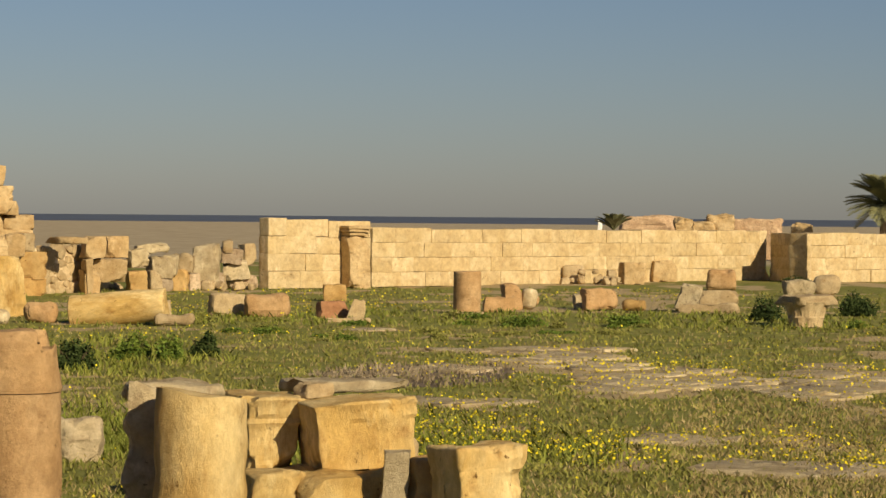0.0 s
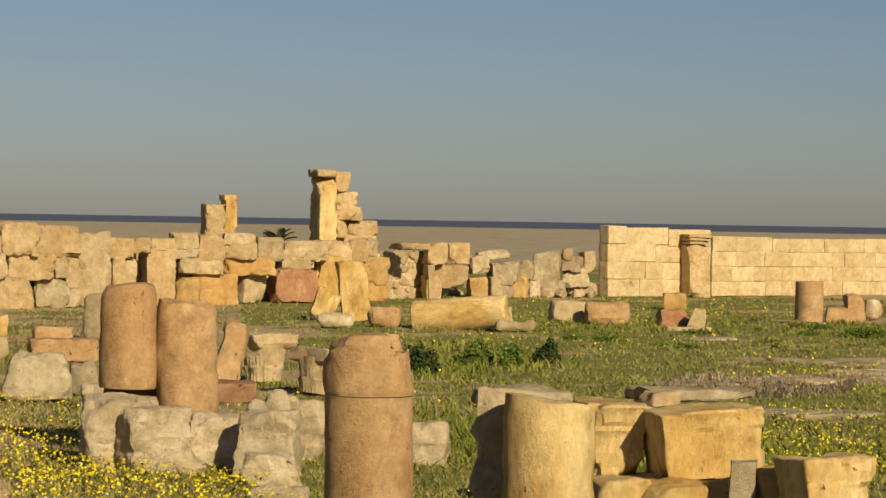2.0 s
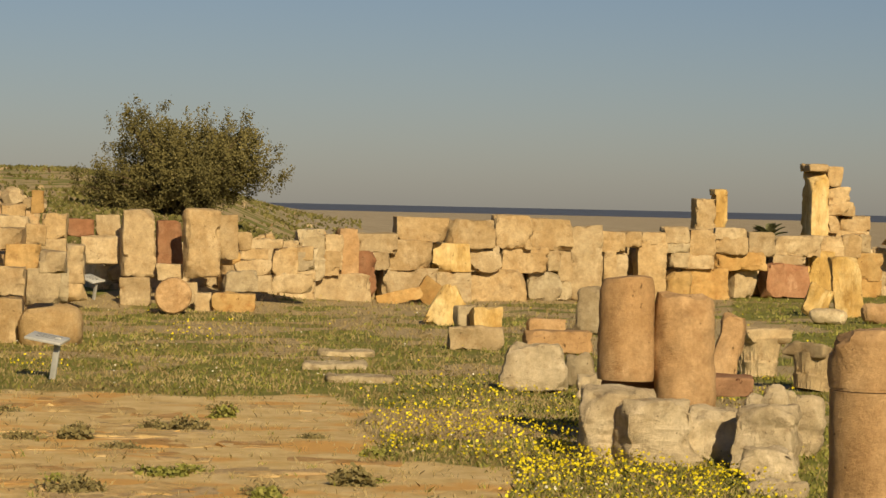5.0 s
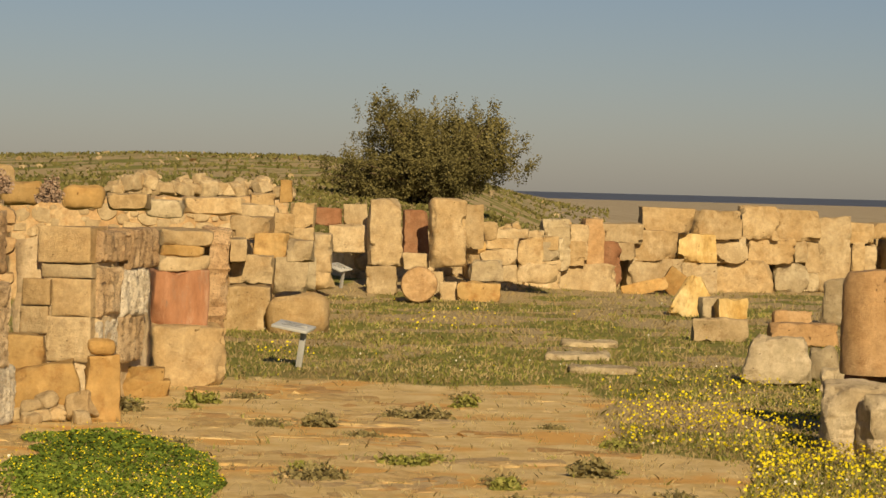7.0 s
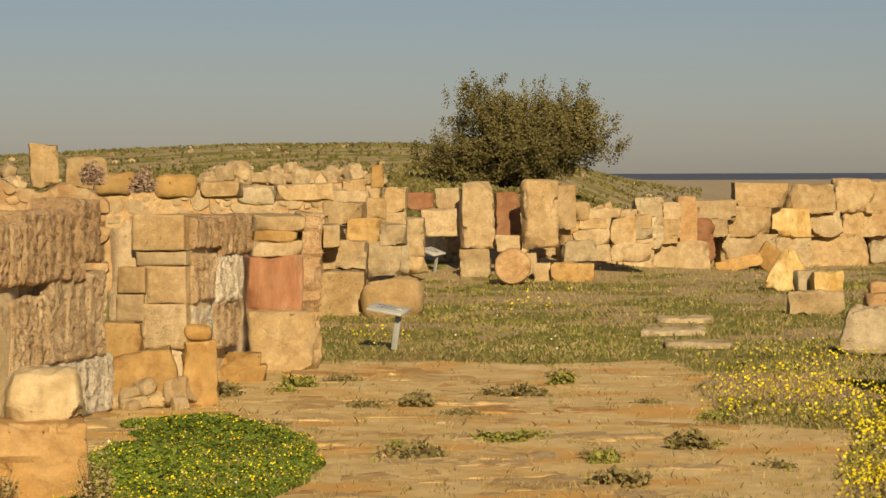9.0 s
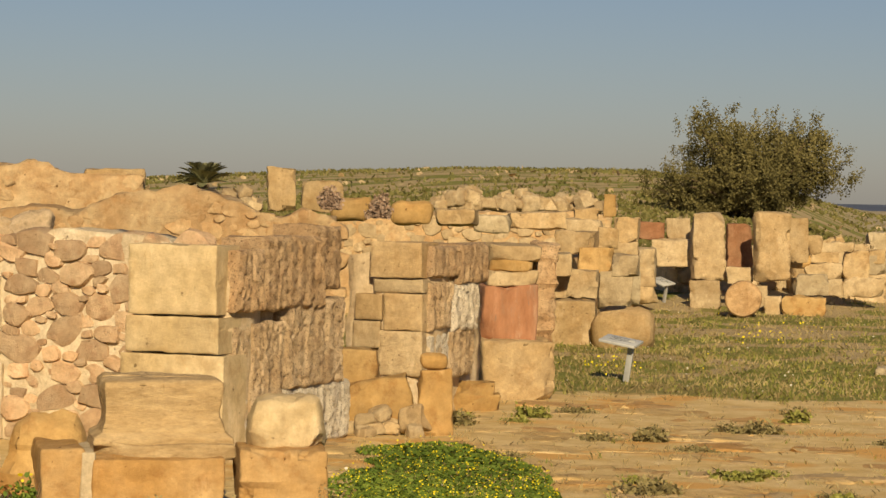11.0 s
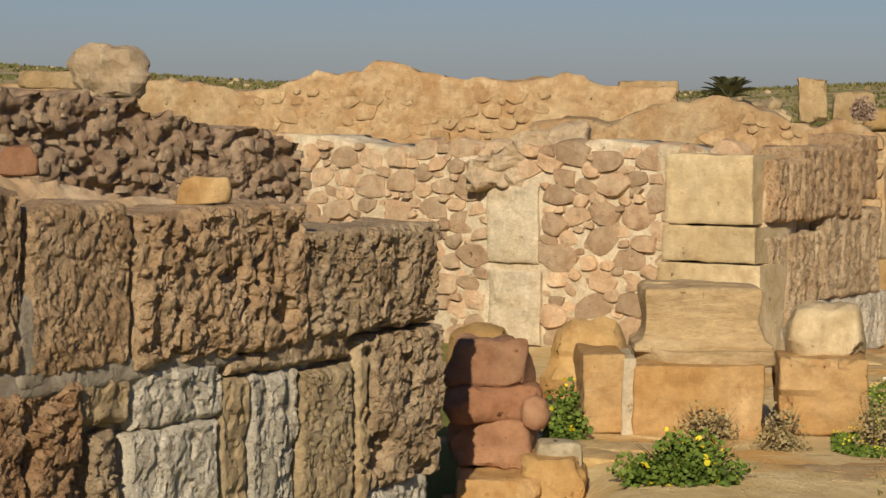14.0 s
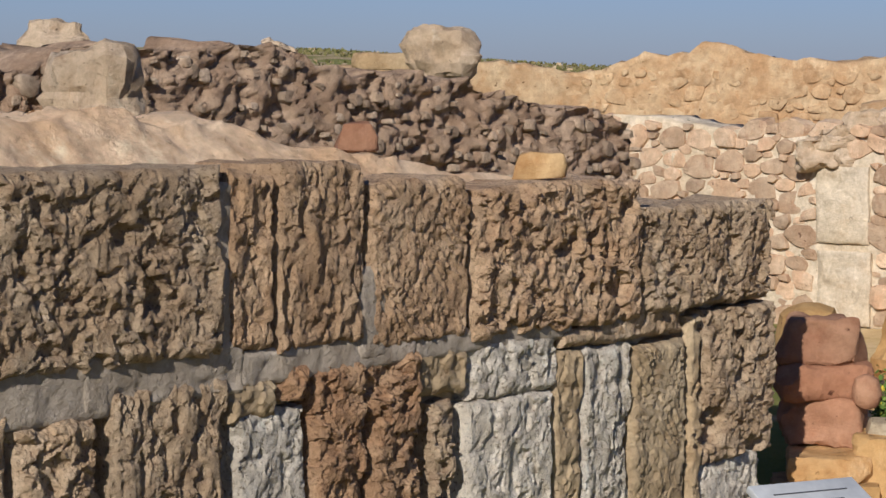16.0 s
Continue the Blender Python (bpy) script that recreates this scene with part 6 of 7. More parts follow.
stone("stone_block", 26.35, 47.58, 0.77, 0.72, 0.31, 0.51, PALE, "pale squared block in a ruined corner", lump=0.03, group="ruined corner")
stone("stone_block", 26.85, 47.91, 1.27, 0.58, 0.19, 0.32, RED, "reddish squared block in a ruined corner", lump=0.03, group="ruined corner")
stone("stone_block", 26.20, 47.89, 1.27, 0.47, 0.24, 0.41, PALE, "pale squared block in a ruined corner", lump=0.03, group="ruined corner")
stone("stone_block", 24.80, 46.84, 0.50, 0.49, 0.19, 0.31, PALE, "pale foot block under an upright", lump=0.03, group="ruined corner")
stone("stone_block", 25.57, 46.65, -0.03, 0.56, 0.34, 0.57, PALE, "white stone at the corner foot", lump=0.03, group="ruined corner")
stone("stone_block", 26.93, 45.58, 0.13, 0.41, 0.24, 1.02, CREAM, "pale slab leaning at a corner", ry=-8, taper=0.3, lump=0.03, group="ruined corner")
stone("stone_block", 23.21, 46.24, 0.33, 0.60, 0.24, 0.39, GREYED, "grey block beside a drum end", yaw=10, lump=0.03, group="ruined corner")
stone("stone_block", 23.37, 45.83, -0.03, 0.78, 0.21, 0.36, GOLD, "flat ochre block lying in grass", lump=0.03, group="ruined corner")
stone("stone_block", 24.05, 46.03, -0.03, 0.31, 0.19, 0.35, PALE, "pale block beside a drum", lump=0.03, group="ruined corner")
stone("stone_block", 24.36, 46.63, -0.03, 0.28, 0.17, 0.51, PALE, "pale block behind a drum", lump=0.03, group="ruined corner")
drum("drum_end", 24.72, 44.4, 0, 0.325, 0.8, PINK, "pink column drum lying with its round end out", rx=88, ry=-14, lying=True)
stone("wall_stone", 22.23, 48.07, 0.57, 0.48, 0.34, 0.56, CREAM, "squared rubble block of a low wall", lump=0.05, chips=5, category="stone", group="low rubble wall")
stone("wall_stone", 21.84, 48.08, 0.68, 0.50, 0.29, 0.41, GREYED, "triangular grey stone of a low wall", lump=0.05, chips=5, category="stone", group="low rubble wall")
stone("wall_stone", 22.73, 48.05, 0.27, 0.35, 0.24, 0.34, PALE, "pale block of a low wall", lump=0.05, chips=5, category="stone", group="low rubble wall")
stone("wall_stone", 22.05, 48.06, 0.27, 0.78, 0.26, 0.36, PALE, "pale block of a low wall", lump=0.05, chips=5, category="stone", group="low rubble wall")
stone("wall_stone", 22.91, 48.06, 0.89, 0.54, 0.15, 0.21, CREAM, "small stone of a low wall", lump=0.05, chips=5, category="stone", group="low rubble wall")
stone("wall_stone", 23.51, 48.05, 0.78, 0.47, 0.20, 0.28, GOLD, "ochre slab of a low wall", lump=0.05, chips=5, category="stone", group="low rubble wall")
stone("wall_stone", 22.94, 48.05, 0.59, 0.70, 0.21, 0.30, PALE, "grey stone of a low wall", lump=0.05, chips=5, category="stone", group="low rubble wall")
stone("wall_stone", 23.14, 48.06, 1.06, 0.29, 0.20, 0.34, CREAM, "cream stone of a low wall", lump=0.05, chips=5, category="stone", group="low rubble wall")
stone("wall_stone", 22.63, 48.07, 1.09, 0.61, 0.14, 0.19, PALE, "pale stone on a low wall", lump=0.05, chips=5, category="stone", group="low rubble wall")
stone("wall_stone", 21.77, 48.09, 0.89, 0.30, 0.18, 0.26, CREAM, "cream stone of a low wall", lump=0.05, chips=5, category="stone", group="low rubble wall")

# left row of piers running back along the court
side = rough_wall("wall_left_row", (-15.0, 26.5), (-20.9, 42.2), 0.8, lambda v: 1.3 - 0.02 * v, PLASTER, "ruined wall of cream blocks along the court", 19, 0.10, 0.06, 0.5, inset=0.55)[0]
stone("ashlar_block", 28.60, 35.13, -0.03, 0.67, 0.60, 0.62, CREAM, "", parent=side, yaw=-3, lump=0.03, chips=4)
stone("ashlar_block", 28.51, 36.14, 0.58, 0.64, 0.60, 0.42, PALE, "", parent=side, yaw=-1, lump=0.03, chips=4)
stone("ashlar_block", 28.07, 36.63, 0.94, 0.49, 0.60, 0.37, GOLD, "", parent=side, yaw=0, lump=0.03, chips=4)
stone("ashlar_block", 27.62, 36.60, 0.41, 0.49, 0.60, 0.57, PALE, "", parent=side, yaw=-1, lump=0.03, chips=4)
stone("ashlar_block", 28.83, 35.67, 0.91, 0.24, 0.60, 0.33, PALE, "", parent=side, yaw=-1, lump=0.03, chips=4)
stone("ashlar_block", 28.51, 36.66, 1.21, 0.57, 0.60, 0.34, CREAM, "", parent=side, yaw=-8, lump=0.03, chips=4)
stone("ashlar_block", 27.85, 38.14, 1.26, 0.30, 0.60, 0.31, CREAM, "", parent=side, yaw=6, lump=0.03, chips=4)
stone("ashlar_block", 27.40, 39.12, 1.35, 0.39, 0.60, 0.39, CREAM, "", parent=side, yaw=-4, lump=0.03, chips=4)
stone("ashlar_block", 27.40, 39.12, 1.16, 0.39, 0.60, 0.19, CREAM, "", parent=side, yaw=-4, lump=0.03, chips=4)
stone("ashlar_block", 27.39, 33.70, 0.99, 0.34, 0.60, 0.29, PALE, "", parent=side, yaw=-4, lump=0.03, chips=4)
stone("ashlar_block", 27.35, 38.09, 0.43, 0.37, 0.60, 0.51, GREYED, "", parent=side, yaw=5, lump=0.03, chips=4)
stone("ashlar_block", 26.91, 41.09, 0.59, 0.30, 0.60, 0.64, PALE, "", parent=side, yaw=-3, lump=0.03, chips=4)
stone("ashlar_block", 28.30, 41.17, 1.57, 0.41, 0.60, 0.29, CREAM, "", parent=side, yaw=-2, lump=0.03, chips=4)
stone("ashlar_block", 30.46, 29.24, 1.62, 0.39, 0.60, 0.18, GREYED, "", parent=side, yaw=-6, lump=0.03, chips=4)
stone("ashlar_block", 29.46, 35.22, 1.58, 0.78, 0.60, 0.23, CREAM, "", parent=side, yaw=6, lump=0.03, chips=4)
stone("ashlar_block", 31.27, 28.28, 1.70, 0.44, 0.60, 0.17, CREAM, "", parent=side, yaw=-4, lump=0.03, chips=4)
stone("ashlar_block", 28.39, 38.17, 1.52, 0.59, 0.60, 0.19, PALE, "", parent=side, yaw=-6, lump=0.03, chips=4)
stone("round_boulder", 27.41, 34.63, -0.10, 0.91, 0.51, 0.64, CREAM, "large rounded cream boulder at a wall foot", r=0.3, lump=0.06, category="boulder")
stone("square_post", 27.77, 40.15, 1.73, 0.21, 0.21, 0.36, GOLD, "thin squared ochre post")

# pier with a red fluted shaft on a pedestal
stone("pedestal", 29.95, 25.15, -0.05, 0.75, 0.90, 0.65, CREAM, "large worn cream pedestal block", yaw=10, r=0.05, lump=0.03)
rshaft = stone("red_shaft", 30.17, 25.37, 0.57, 0.55, 0.60, 0.57, REDSTREAK, "square red sandstone shaft with white streaks", yaw=10, r=0.02, lump=0.01, category="pier")
stone("side_strip", 29.35, 25.84, 0.53, 0.24, 0.50, 1.02, BROWN, "", yaw=10, rough=0.05, step=0.03, parent=rshaft)
stone("shaft_block", 30.10, 25.39, 1.13, 0.51, 0.60, 0.16, PALE, "", yaw=10, parent=rshaft)
stone("shaft_block", 30.08, 25.39, 1.28, 0.46, 0.50, 0.11, GOLD, "", yaw=10, parent=rshaft)
stone("shaft_block", 30.08, 25.39, 1.38, 0.53, 0.80, 0.16, CREAM, "", yaw=10, parent=rshaft)

# pier walls with weather-cut sides
p1f = rough_wall("pier_front", (-12.09, 15.095), (-11.302, 15.231), 0.5, lambda v: 1.35, MORTAR, "sunlit front of a wall pier", 31, 0.1, 0.03, inset=0.08)[0]
worn_block(p1f, Matrix.Identity(4), 0.046, 1.093, 0.746, 0.534, 0.4, 0.11, "plain", WALLSTONE, next_seed(), 0.03, tilt=0)
worn_block(p1f, Matrix.Identity(4), 0.023, 0.807, 0.794, 0.282, 0.4, 0.105, "plain", WALLSTONE, next_seed(), 0.03, tilt=0)
worn_block(p1f, Matrix.Identity(4), -0.021, -0.051, 0.878, 0.857, 0.4, 0.1, "plain", WALLSTONE, next_seed(), 0.03, tilt=0)
p1s = rough_wall("pier_side", (-11.302, 15.231), (-11.642, 17.201), 0.4, lambda v: 1.35, MORTAR, "side of a wall pier, cut by weather into flutes", 32, 0.1, 0.03, inset=0.08)[0]
worn_block(p1s, Matrix.Identity(4), 0.070, 1.104, 0.499, 0.494, 0.4, 0.09, "flute", BROWN, next_seed(), 0.016, tilt=0)
worn_block(p1s, Matrix.Identity(4), 0.569, 1.094, 1.158, 0.601, 0.4, 0.08, "flute", BROWN, next_seed(), 0.016, tilt=0)
worn_block(p1s, Matrix.Identity(4), 1.614, 1.226, 0.539, 0.552, 0.4, 0.02, "flute", BROWN, next_seed(), 0.016, tilt=0)
worn_block(p1s, Matrix.Identity(4), 0.114, 0.720, 0.312, 0.301, 0.4, 0.03, "flute", TAN, next_seed(), 0.016, tilt=0)
worn_block(p1s, Matrix.Identity(4), 0.431, 0.298, 0.610, 0.746, 0.4, 0.05, "flute", TAN, next_seed(), 0.016, tilt=0)
worn_block(p1s, Matrix.Identity(4), 1.038, 0.461, 1.153, 0.729, 0.4, 0.05, "flute", TAN, next_seed(), 0.016, tilt=0)
worn_block(p1s, Matrix.Identity(4), 0.160, 0.156, 0.324, 0.561, 0.4, 0.0, "flute", CHALK, next_seed(), 0.016, tilt=0)
worn_block(p1s, Matrix.Identity(4), 0.433, 0.166, 0.611, 0.352, 0.4, 0.0, "plaster", CHALK, next_seed(), 0.016, tilt=0)
worn_block(p1s, Matrix.Identity(4), 1.046, -0.002, 1.306, 0.504, 0.4, 0.04, "flute", CHALK, next_seed(), 0.016, tilt=0)
p2f = rough_wall("pier_front", (-12.865, 19.205), (-12.077, 19.341), 0.5, lambda v: 1.45, MORTAR, "sunlit front of a second wall pier", 33, 0.1, 0.03, inset=0.08)[0]
worn_block(p2f, Matrix.Identity(4), 0.275, 1.272, 0.514, 0.330, 0.4, 0.08, "plain", CREAM, next_seed(), 0.03, tilt=0)
worn_block(p2f, Matrix.Identity(4), 0.298, 1.135, 0.492, 0.137, 0.4, 0.04, "plain", PALE, next_seed(), 0.03, tilt=0)
worn_block(p2f, Matrix.Identity(4), 0.123, 0.883, 0.277, 0.246, 0.4, 0.06, "plain", CREAM, next_seed(), 0.03, tilt=0)
worn_block(p2f, Matrix.Identity(4), 0.401, 0.791, 0.393, 0.346, 0.4, 0.05, "plain", CREAM, next_seed(), 0.03, tilt=0)
worn_block(p2f, Matrix.Identity(4), 0.097, 0.626, 0.277, 0.256, 0.4, 0.05, "plain", PALE, next_seed(), 0.03, tilt=0)
worn_block(p2f, Matrix.Identity(4), 0.350, 0.382, 0.438, 0.418, 0.4, 0.04, "plain", PALE, next_seed(), 0.03, tilt=0)
p2s = rough_wall("pier_side", (-12.077, 19.341), (-12.349, 20.917), 0.4, lambda v: 1.45, MORTAR, "side of a second pier, deeply weathered", 34, 0.1, 0.03, inset=0.08)[0]
worn_block(p2s, Matrix.Identity(4), 0.055, 1.266, 0.723, 0.308, 0.4, 0.06, "flute", BROWN, next_seed(), 0.02, tilt=0)
worn_block(p2s, Matrix.Identity(4), 0.751, 1.195, 0.733, 0.396, 0.4, 0.06, "flute", BROWN, next_seed(), 0.02, tilt=0)
worn_block(p2s, Matrix.Identity(4), 0.067, 0.780, 0.582, 0.462, 0.4, 0.04, "flute", TAN, next_seed(), 0.02, tilt=0)
worn_block(p2s, Matrix.Identity(4), 0.649, 0.752, 0.654, 0.473, 0.4, 0.04, "flute", CHALK, next_seed(), 0.02, tilt=0)
worn_block(p2s, Matrix.Identity(4), 0.075, 0.472, 0.583, 0.309, 0.4, 0.0, "flute", CHALK, next_seed(), 0.02, tilt=0)
worn_block(p2s, Matrix.Identity(4), 0.660, 0.333, 0.580, 0.474, 0.4, 0.02, "flute", TAN, next_seed(), 0.02, tilt=0)
stone("low_ledge", 33.42, 21.60, -0.03, 0.34, 0.50, 0.73, GOLD, "dark ochre hollowed ledge at a wall foot", lump=0.03)
stone("ochre_slab", 32.92, 21.31, 0.04, 0.58, 0.35, 0.43, GOLD, "sloping ochre slab at a wall foot", ry=-10, lump=0.03, chips=5, r=0.03)
stone("ochre_block", 31.75, 21.16, -0.03, 0.28, 0.23, 0.60, GOLD, "squared ochre block with a worn top", yaw=8, lump=0.02)
stone("ochre_lump", 31.77, 21.17, 0.57, 0.22, 0.11, 0.13, GOLD, "worn ochre lump on a squared block", r=0.08, lump=0.03)
stone("flat_ledge", 30.83, 23.72, -0.03, 0.39, 0.50, 0.31, GOLD, "flat ochre ledge stone", lump=0.03, chips=5)
stone("flat_ledge", 30.79, 23.72, -0.03, 0.45, 0.50, 0.19, GOLD, "flat ochre ledge stone", lump=0.03, chips=5)
rubble_heap("rubble_heap", 32.78, 21.01, 0.00, 0.65, 0.23, 16, PALE, "pale rubble at a wall foot", None, 0.2)

# fallen base, pedestals and rubble before the rubble wall
stone("pedestal_plinth", 38.11, 15.30, -0.02, 0.78, 0.70, 0.43, ORANGE, "orange sandstone plinth split by a pale joint", yaw=4, r=0.012, lump=0.008, chips=0, skew=0.0, rough=0.02, step=0.04)
stone("pedestal_plinth", 40.25, 15.30, -0.02, 0.26, 0.70, 0.49, ORANGE, "end piece of an orange sandstone plinth", yaw=4, r=0.02, lump=0.012, chips=0, skew=0.0, rough=0.02, step=0.04)
stone("joint_mortar", 39.67, 15.29, -0.02, 0.08, 0.60, 0.47, LIME, "pale mortar joint between two plinth stones", yaw=4, r=0.01, chips=0, skew=0.02, category="mortar joint")
stone("pedestal_plinth", 35.27, 15.42, -0.01, 0.54, 0.60, 0.47, ORANGE, "separate orange sandstone cube", yaw=4, r=0.025, lump=0.012, chips=1, skew=0.01, rough=0.02, step=0.04)
cbase = stone("column_base", 37.99, 15.47, 0.47, 0.85, 0.66, 0.40, BUFF, "brown moulded column base on a plinth", yaw=4, r=0.02, lump=0.012, chips=0, skew=0.02, step=0.03, profile=((0, 0.12, 0.2, 0.45, 0.75, 0.93, 1), (0, 0.0, 0.045, 0.075, 0.06, 0.05, 0.07)), category="column base")
stone("base_fillet", 38.01, 15.41, 0.39, 0.88, 0.75, 0.10, BUFF, "", yaw=4, r=0.02, lump=0.012, parent=cbase)
stone("cream_rock", 35.17, 15.64, 0.45, 0.48, 0.50, 0.29, WALLSTONE, "rough cream rock on an orange cube", r=0.05, lump=0.05, rough=0.04, chips=6, step=0.03, taper=0.25, skew=0.02)
stone("ochre_boulder", 40.50, 16.61, -0.03, 0.69, 0.41, 0.58, GOLD, "rounded ochre boulder at a wall foot", r=0.2, lump=0.07, rough=0.03, chips=5, taper=0.3, step=0.04)
stone("ochre_boulder", 42.89, 16.86, -0.03, 0.49, 0.39, 0.54, GOLD, "flat ochre boulder behind a red drum", r=0.2, lump=0.04)
stone("red_drum", 42.86, 13.88, 0.41, 0.44, 0.34, 0.27, RED, "weathered upper red sandstone lump of a stack", r=0.03, lump=0.06, chips=9, step=0.025, taper=0.12, ry=3, category="sandstone lump", group="red sandstone stack")
stone("red_drum", 42.76, 13.84, 0.22, 0.51, 0.36, 0.21, RED, "bulging middle red sandstone lump of a stack", r=0.05, lump=0.06, chips=7, step=0.025, yaw=10, category="sandstone lump", group="red sandstone stack")
stone("red_drum", 42.78, 13.86, -0.04, 0.48, 0.34, 0.28, RED, "weathered lower red sandstone lump of a stack", r=0.04, lump=0.06, chips=7, step=0.025, yaw=-8, category="sandstone lump", group="red sandstone stack")
stone("red_lump", 41.80, 13.80, 0.20, 0.14, 0.14, 0.18, RED, "rounded red lump beside a red drum", r=0.2)
stone("flat_slab", 42.60, 13.50, -0.19, 0.46, 0.55, 0.16, ORANGE, "flat orange slab under a red drum", lump=0.02, chips=4, step=0.04)
stone("flat_slab", 42.70, 13.46, -0.44, 0.58, 0.60, 0.27, GOLD, "lower slab under a red drum", lump=0.03, chips=5)
stone("brown_rock", 41.35, 13.6, -0.42, 0.36, 0.34, 0.50, GOLD, "brown broken rock at the edge of a hollow", lump=0.05, chips=8, step=0.03, category="rock")
stone("standing_stone", 41.24, 13.76, -0.26, 0.25, 0.15, 0.39, GREYED, "small eroded stone at a wall foot", lump=0.05, chips=5)

# field-stone wall bedded in mortar, facing the sun
rub, rub_back, rub_len = rough_wall("wall_field_stone", (-16.6, 14.87), (-11.75, 15.72), 0.7, lambda v: 1.62 + 0.06 * math.sin(v * 2.1), LIME, "field-stone wall with pale mortar in full sun", 41, 0.06, 0.03)
rubble_face(rub, rub_back, 0.05, rub_len, 0.05, 1.62, 0.15, FIELD, 42, 300, proud=0.055, aspect=1.5, holes=((2.53, 3.07, 0.0, 1.33),))
worn_block(rub, Matrix.Identity(4), 2.535, 0.682, 0.509, 0.641, 0.4, 0.05, "plain", LIME, next_seed(), 0.03, tilt=0)
worn_block(rub, Matrix.Identity(4), 2.558, 0.013, 0.509, 0.619, 0.4, 0.05, "plain", LIME, next_seed(), 0.03, tilt=0)
stone("pitted_rock", 42.65, 20.62, 1.30, 0.33, 0.50, 0.26, SHELLY, "pitted layered rock capping a field-stone wall", lump=0.05, rough=0.06, chips=8, step=0.025, ry=-8, r=0.03, category="rock", group="capping rocks")
stone("pitted_rock", 41.83, 20.62, 1.32, 0.40, 0.50, 0.25, SHELLY, "pitted layered rock capping a field-stone wall", lump=0.05, rough=0.06, chips=8, step=0.025, ry=-8, r=0.03, category="rock", group="capping rocks")
stone("pitted_rock", 42.17, 20.62, 1.47, 0.36, 0.50, 0.19, SHELLY, "pitted layered rock capping a field-stone wall", lump=0.05, rough=0.06, chips=8, step=0.025, ry=-8, r=0.03, category="rock", group="capping rocks")
stone("pitted_rock", 41.37, 20.62, 1.49, 0.40, 0.50, 0.22, SHELLY, "pitted layered rock capping a field-stone wall", lump=0.05, rough=0.06, chips=8, step=0.025, ry=-8, r=0.03, category="rock", group="capping rocks")
stone("pitted_rock", 40.88, 20.62, 1.60, 0.37, 0.50, 0.20, SHELLY, "pitted layered rock capping a field-stone wall", lump=0.05, rough=0.06, chips=8, step=0.025, ry=-8, r=0.03, category="rock", group="capping rocks")
stone("pitted_rock", 41.61, 20.62, 1.62, 0.30, 0.50, 0.13, SHELLY, "pitted layered rock capping a field-stone wall", lump=0.05, rough=0.06, chips=8, step=0.025, ry=-8, r=0.03, category="rock", group="capping rocks")

# earth-plastered wall behind and its slope
rear_top = ((0.04, 0.65, 0.87, 0.95, 1.69, 1.8, 2.13, 2.3, 3.06, 3.61, 4.05, 4.77), (2.11, 2.09, 2.09, 2.23, 2.28, 2.37, 2.34, 2.26, 2.22, 2.24, 2.2, 2.21))
rear, rear_back, rear_len = rough_wall("wall_rear", (-18.97, 16.28), (-15.23, 19.26), 0.8, lambda v: float(np.interp(v, *rear_top)), PLASTER, "rear wall of earth and small stones, warm lit", 43, 0.07, 0.06, 0.4)
rubble_face(rear, rear_back, 0.2, rear_len, 0.9, 2.1, 0.16, PLASTER, 44, 110, top=lambda v: float(np.interp(v, *rear_top)), proud=0.004, fill=0.06)
stone("wall_block", 39.03, 24.69, 1.98, 0.59, 0.60, 0.24, CREAM, "cream block at the end of a rear wall", lump=0.02)
slope_top = ((0.02, 0.41, 0.72, 1.14, 1.5, 1.76, 2.02, 2.28, 2.59, 3.11), (1.78, 1.84, 1.79, 1.97, 2.05, 1.99, 1.95, 1.87, 1.82, 1.77))
slope, slope_back, slope_len = rough_wall("wall_slope", (-15.46, 17.42), (-13.02, 19.36), 0.9, lambda v: float(np.interp(v, *slope_top)), PLASTER, "low earthy wall top with bedded stones", 45, 0.07, 0.06, 0.4)
rubble_face(slope, slope_back, 0.1, slope_len, 0.9, 1.95, 0.16, PLASTER, 46, 120, top=lambda v: float(np.interp(v, *slope_top)), proud=0.012, fill=0.10)
far_slope_top = ((0.05, 0.94, 1.87, 2.81, 3.92, 4.6), (1.62, 1.63, 1.71, 1.75, 1.78, 1.74))
far_slope, far_slope_back, far_slope_len = rough_wall("wall_far_slope", (-23.53, 35.00), (-19.92, 37.86), 0.9, lambda v: float(np.interp(v, *far_slope_top)), PLASTER, "long low wall top behind the piers", 47, 0.07, 0.06, 0.4)
rubble_face(far_slope, far_slope_back, 0.1, far_slope_len, 0.9, 2.0, 0.22, PALE, 48, 120, top=lambda v: float(np.interp(v, *far_slope_top)), proud=0.03, fill=0.15)
stone("standing_block", 35.22, 32.14, 1.79, 0.36, 0.29, 0.55, CREAM, "cream block standing on a wall top", lump=0.02)
stone("wall_block", 34.29, 33.17, 1.78, 0.55, 0.32, 0.41, CREAM, "cream block on a far wall top", lump=0.02)
stone("ochre_rock", 33.67, 29.18, 1.71, 0.47, 0.20, 0.28, GOLD, "layered ochre rock on a wall top", lump=0.05, r=0.08)
stone("ochre_rock", 32.31, 29.25, 1.68, 0.50, 0.20, 0.29, GOLD, "rounded ochre rock on a wall top", lump=0.05, r=0.12)
rubble_heap("rubble_heap", 31.13, 55.55, 1.74, 1.17, 0.54, 34, PALE, "pale heap of small stones on the slope", None, 0.35)
rubble_heap("rubble_heap", 29.81, 55.73, 1.71, 0.86, 0.43, 34, PALE, "pale heap of small stones on the slope", None, 0.35)
rubble_heap("rubble_heap", 28.45, 55.95, 1.68, 1.41, 0.53, 34, PALE, "pale heap of small stones on the slope", None, 0.35)
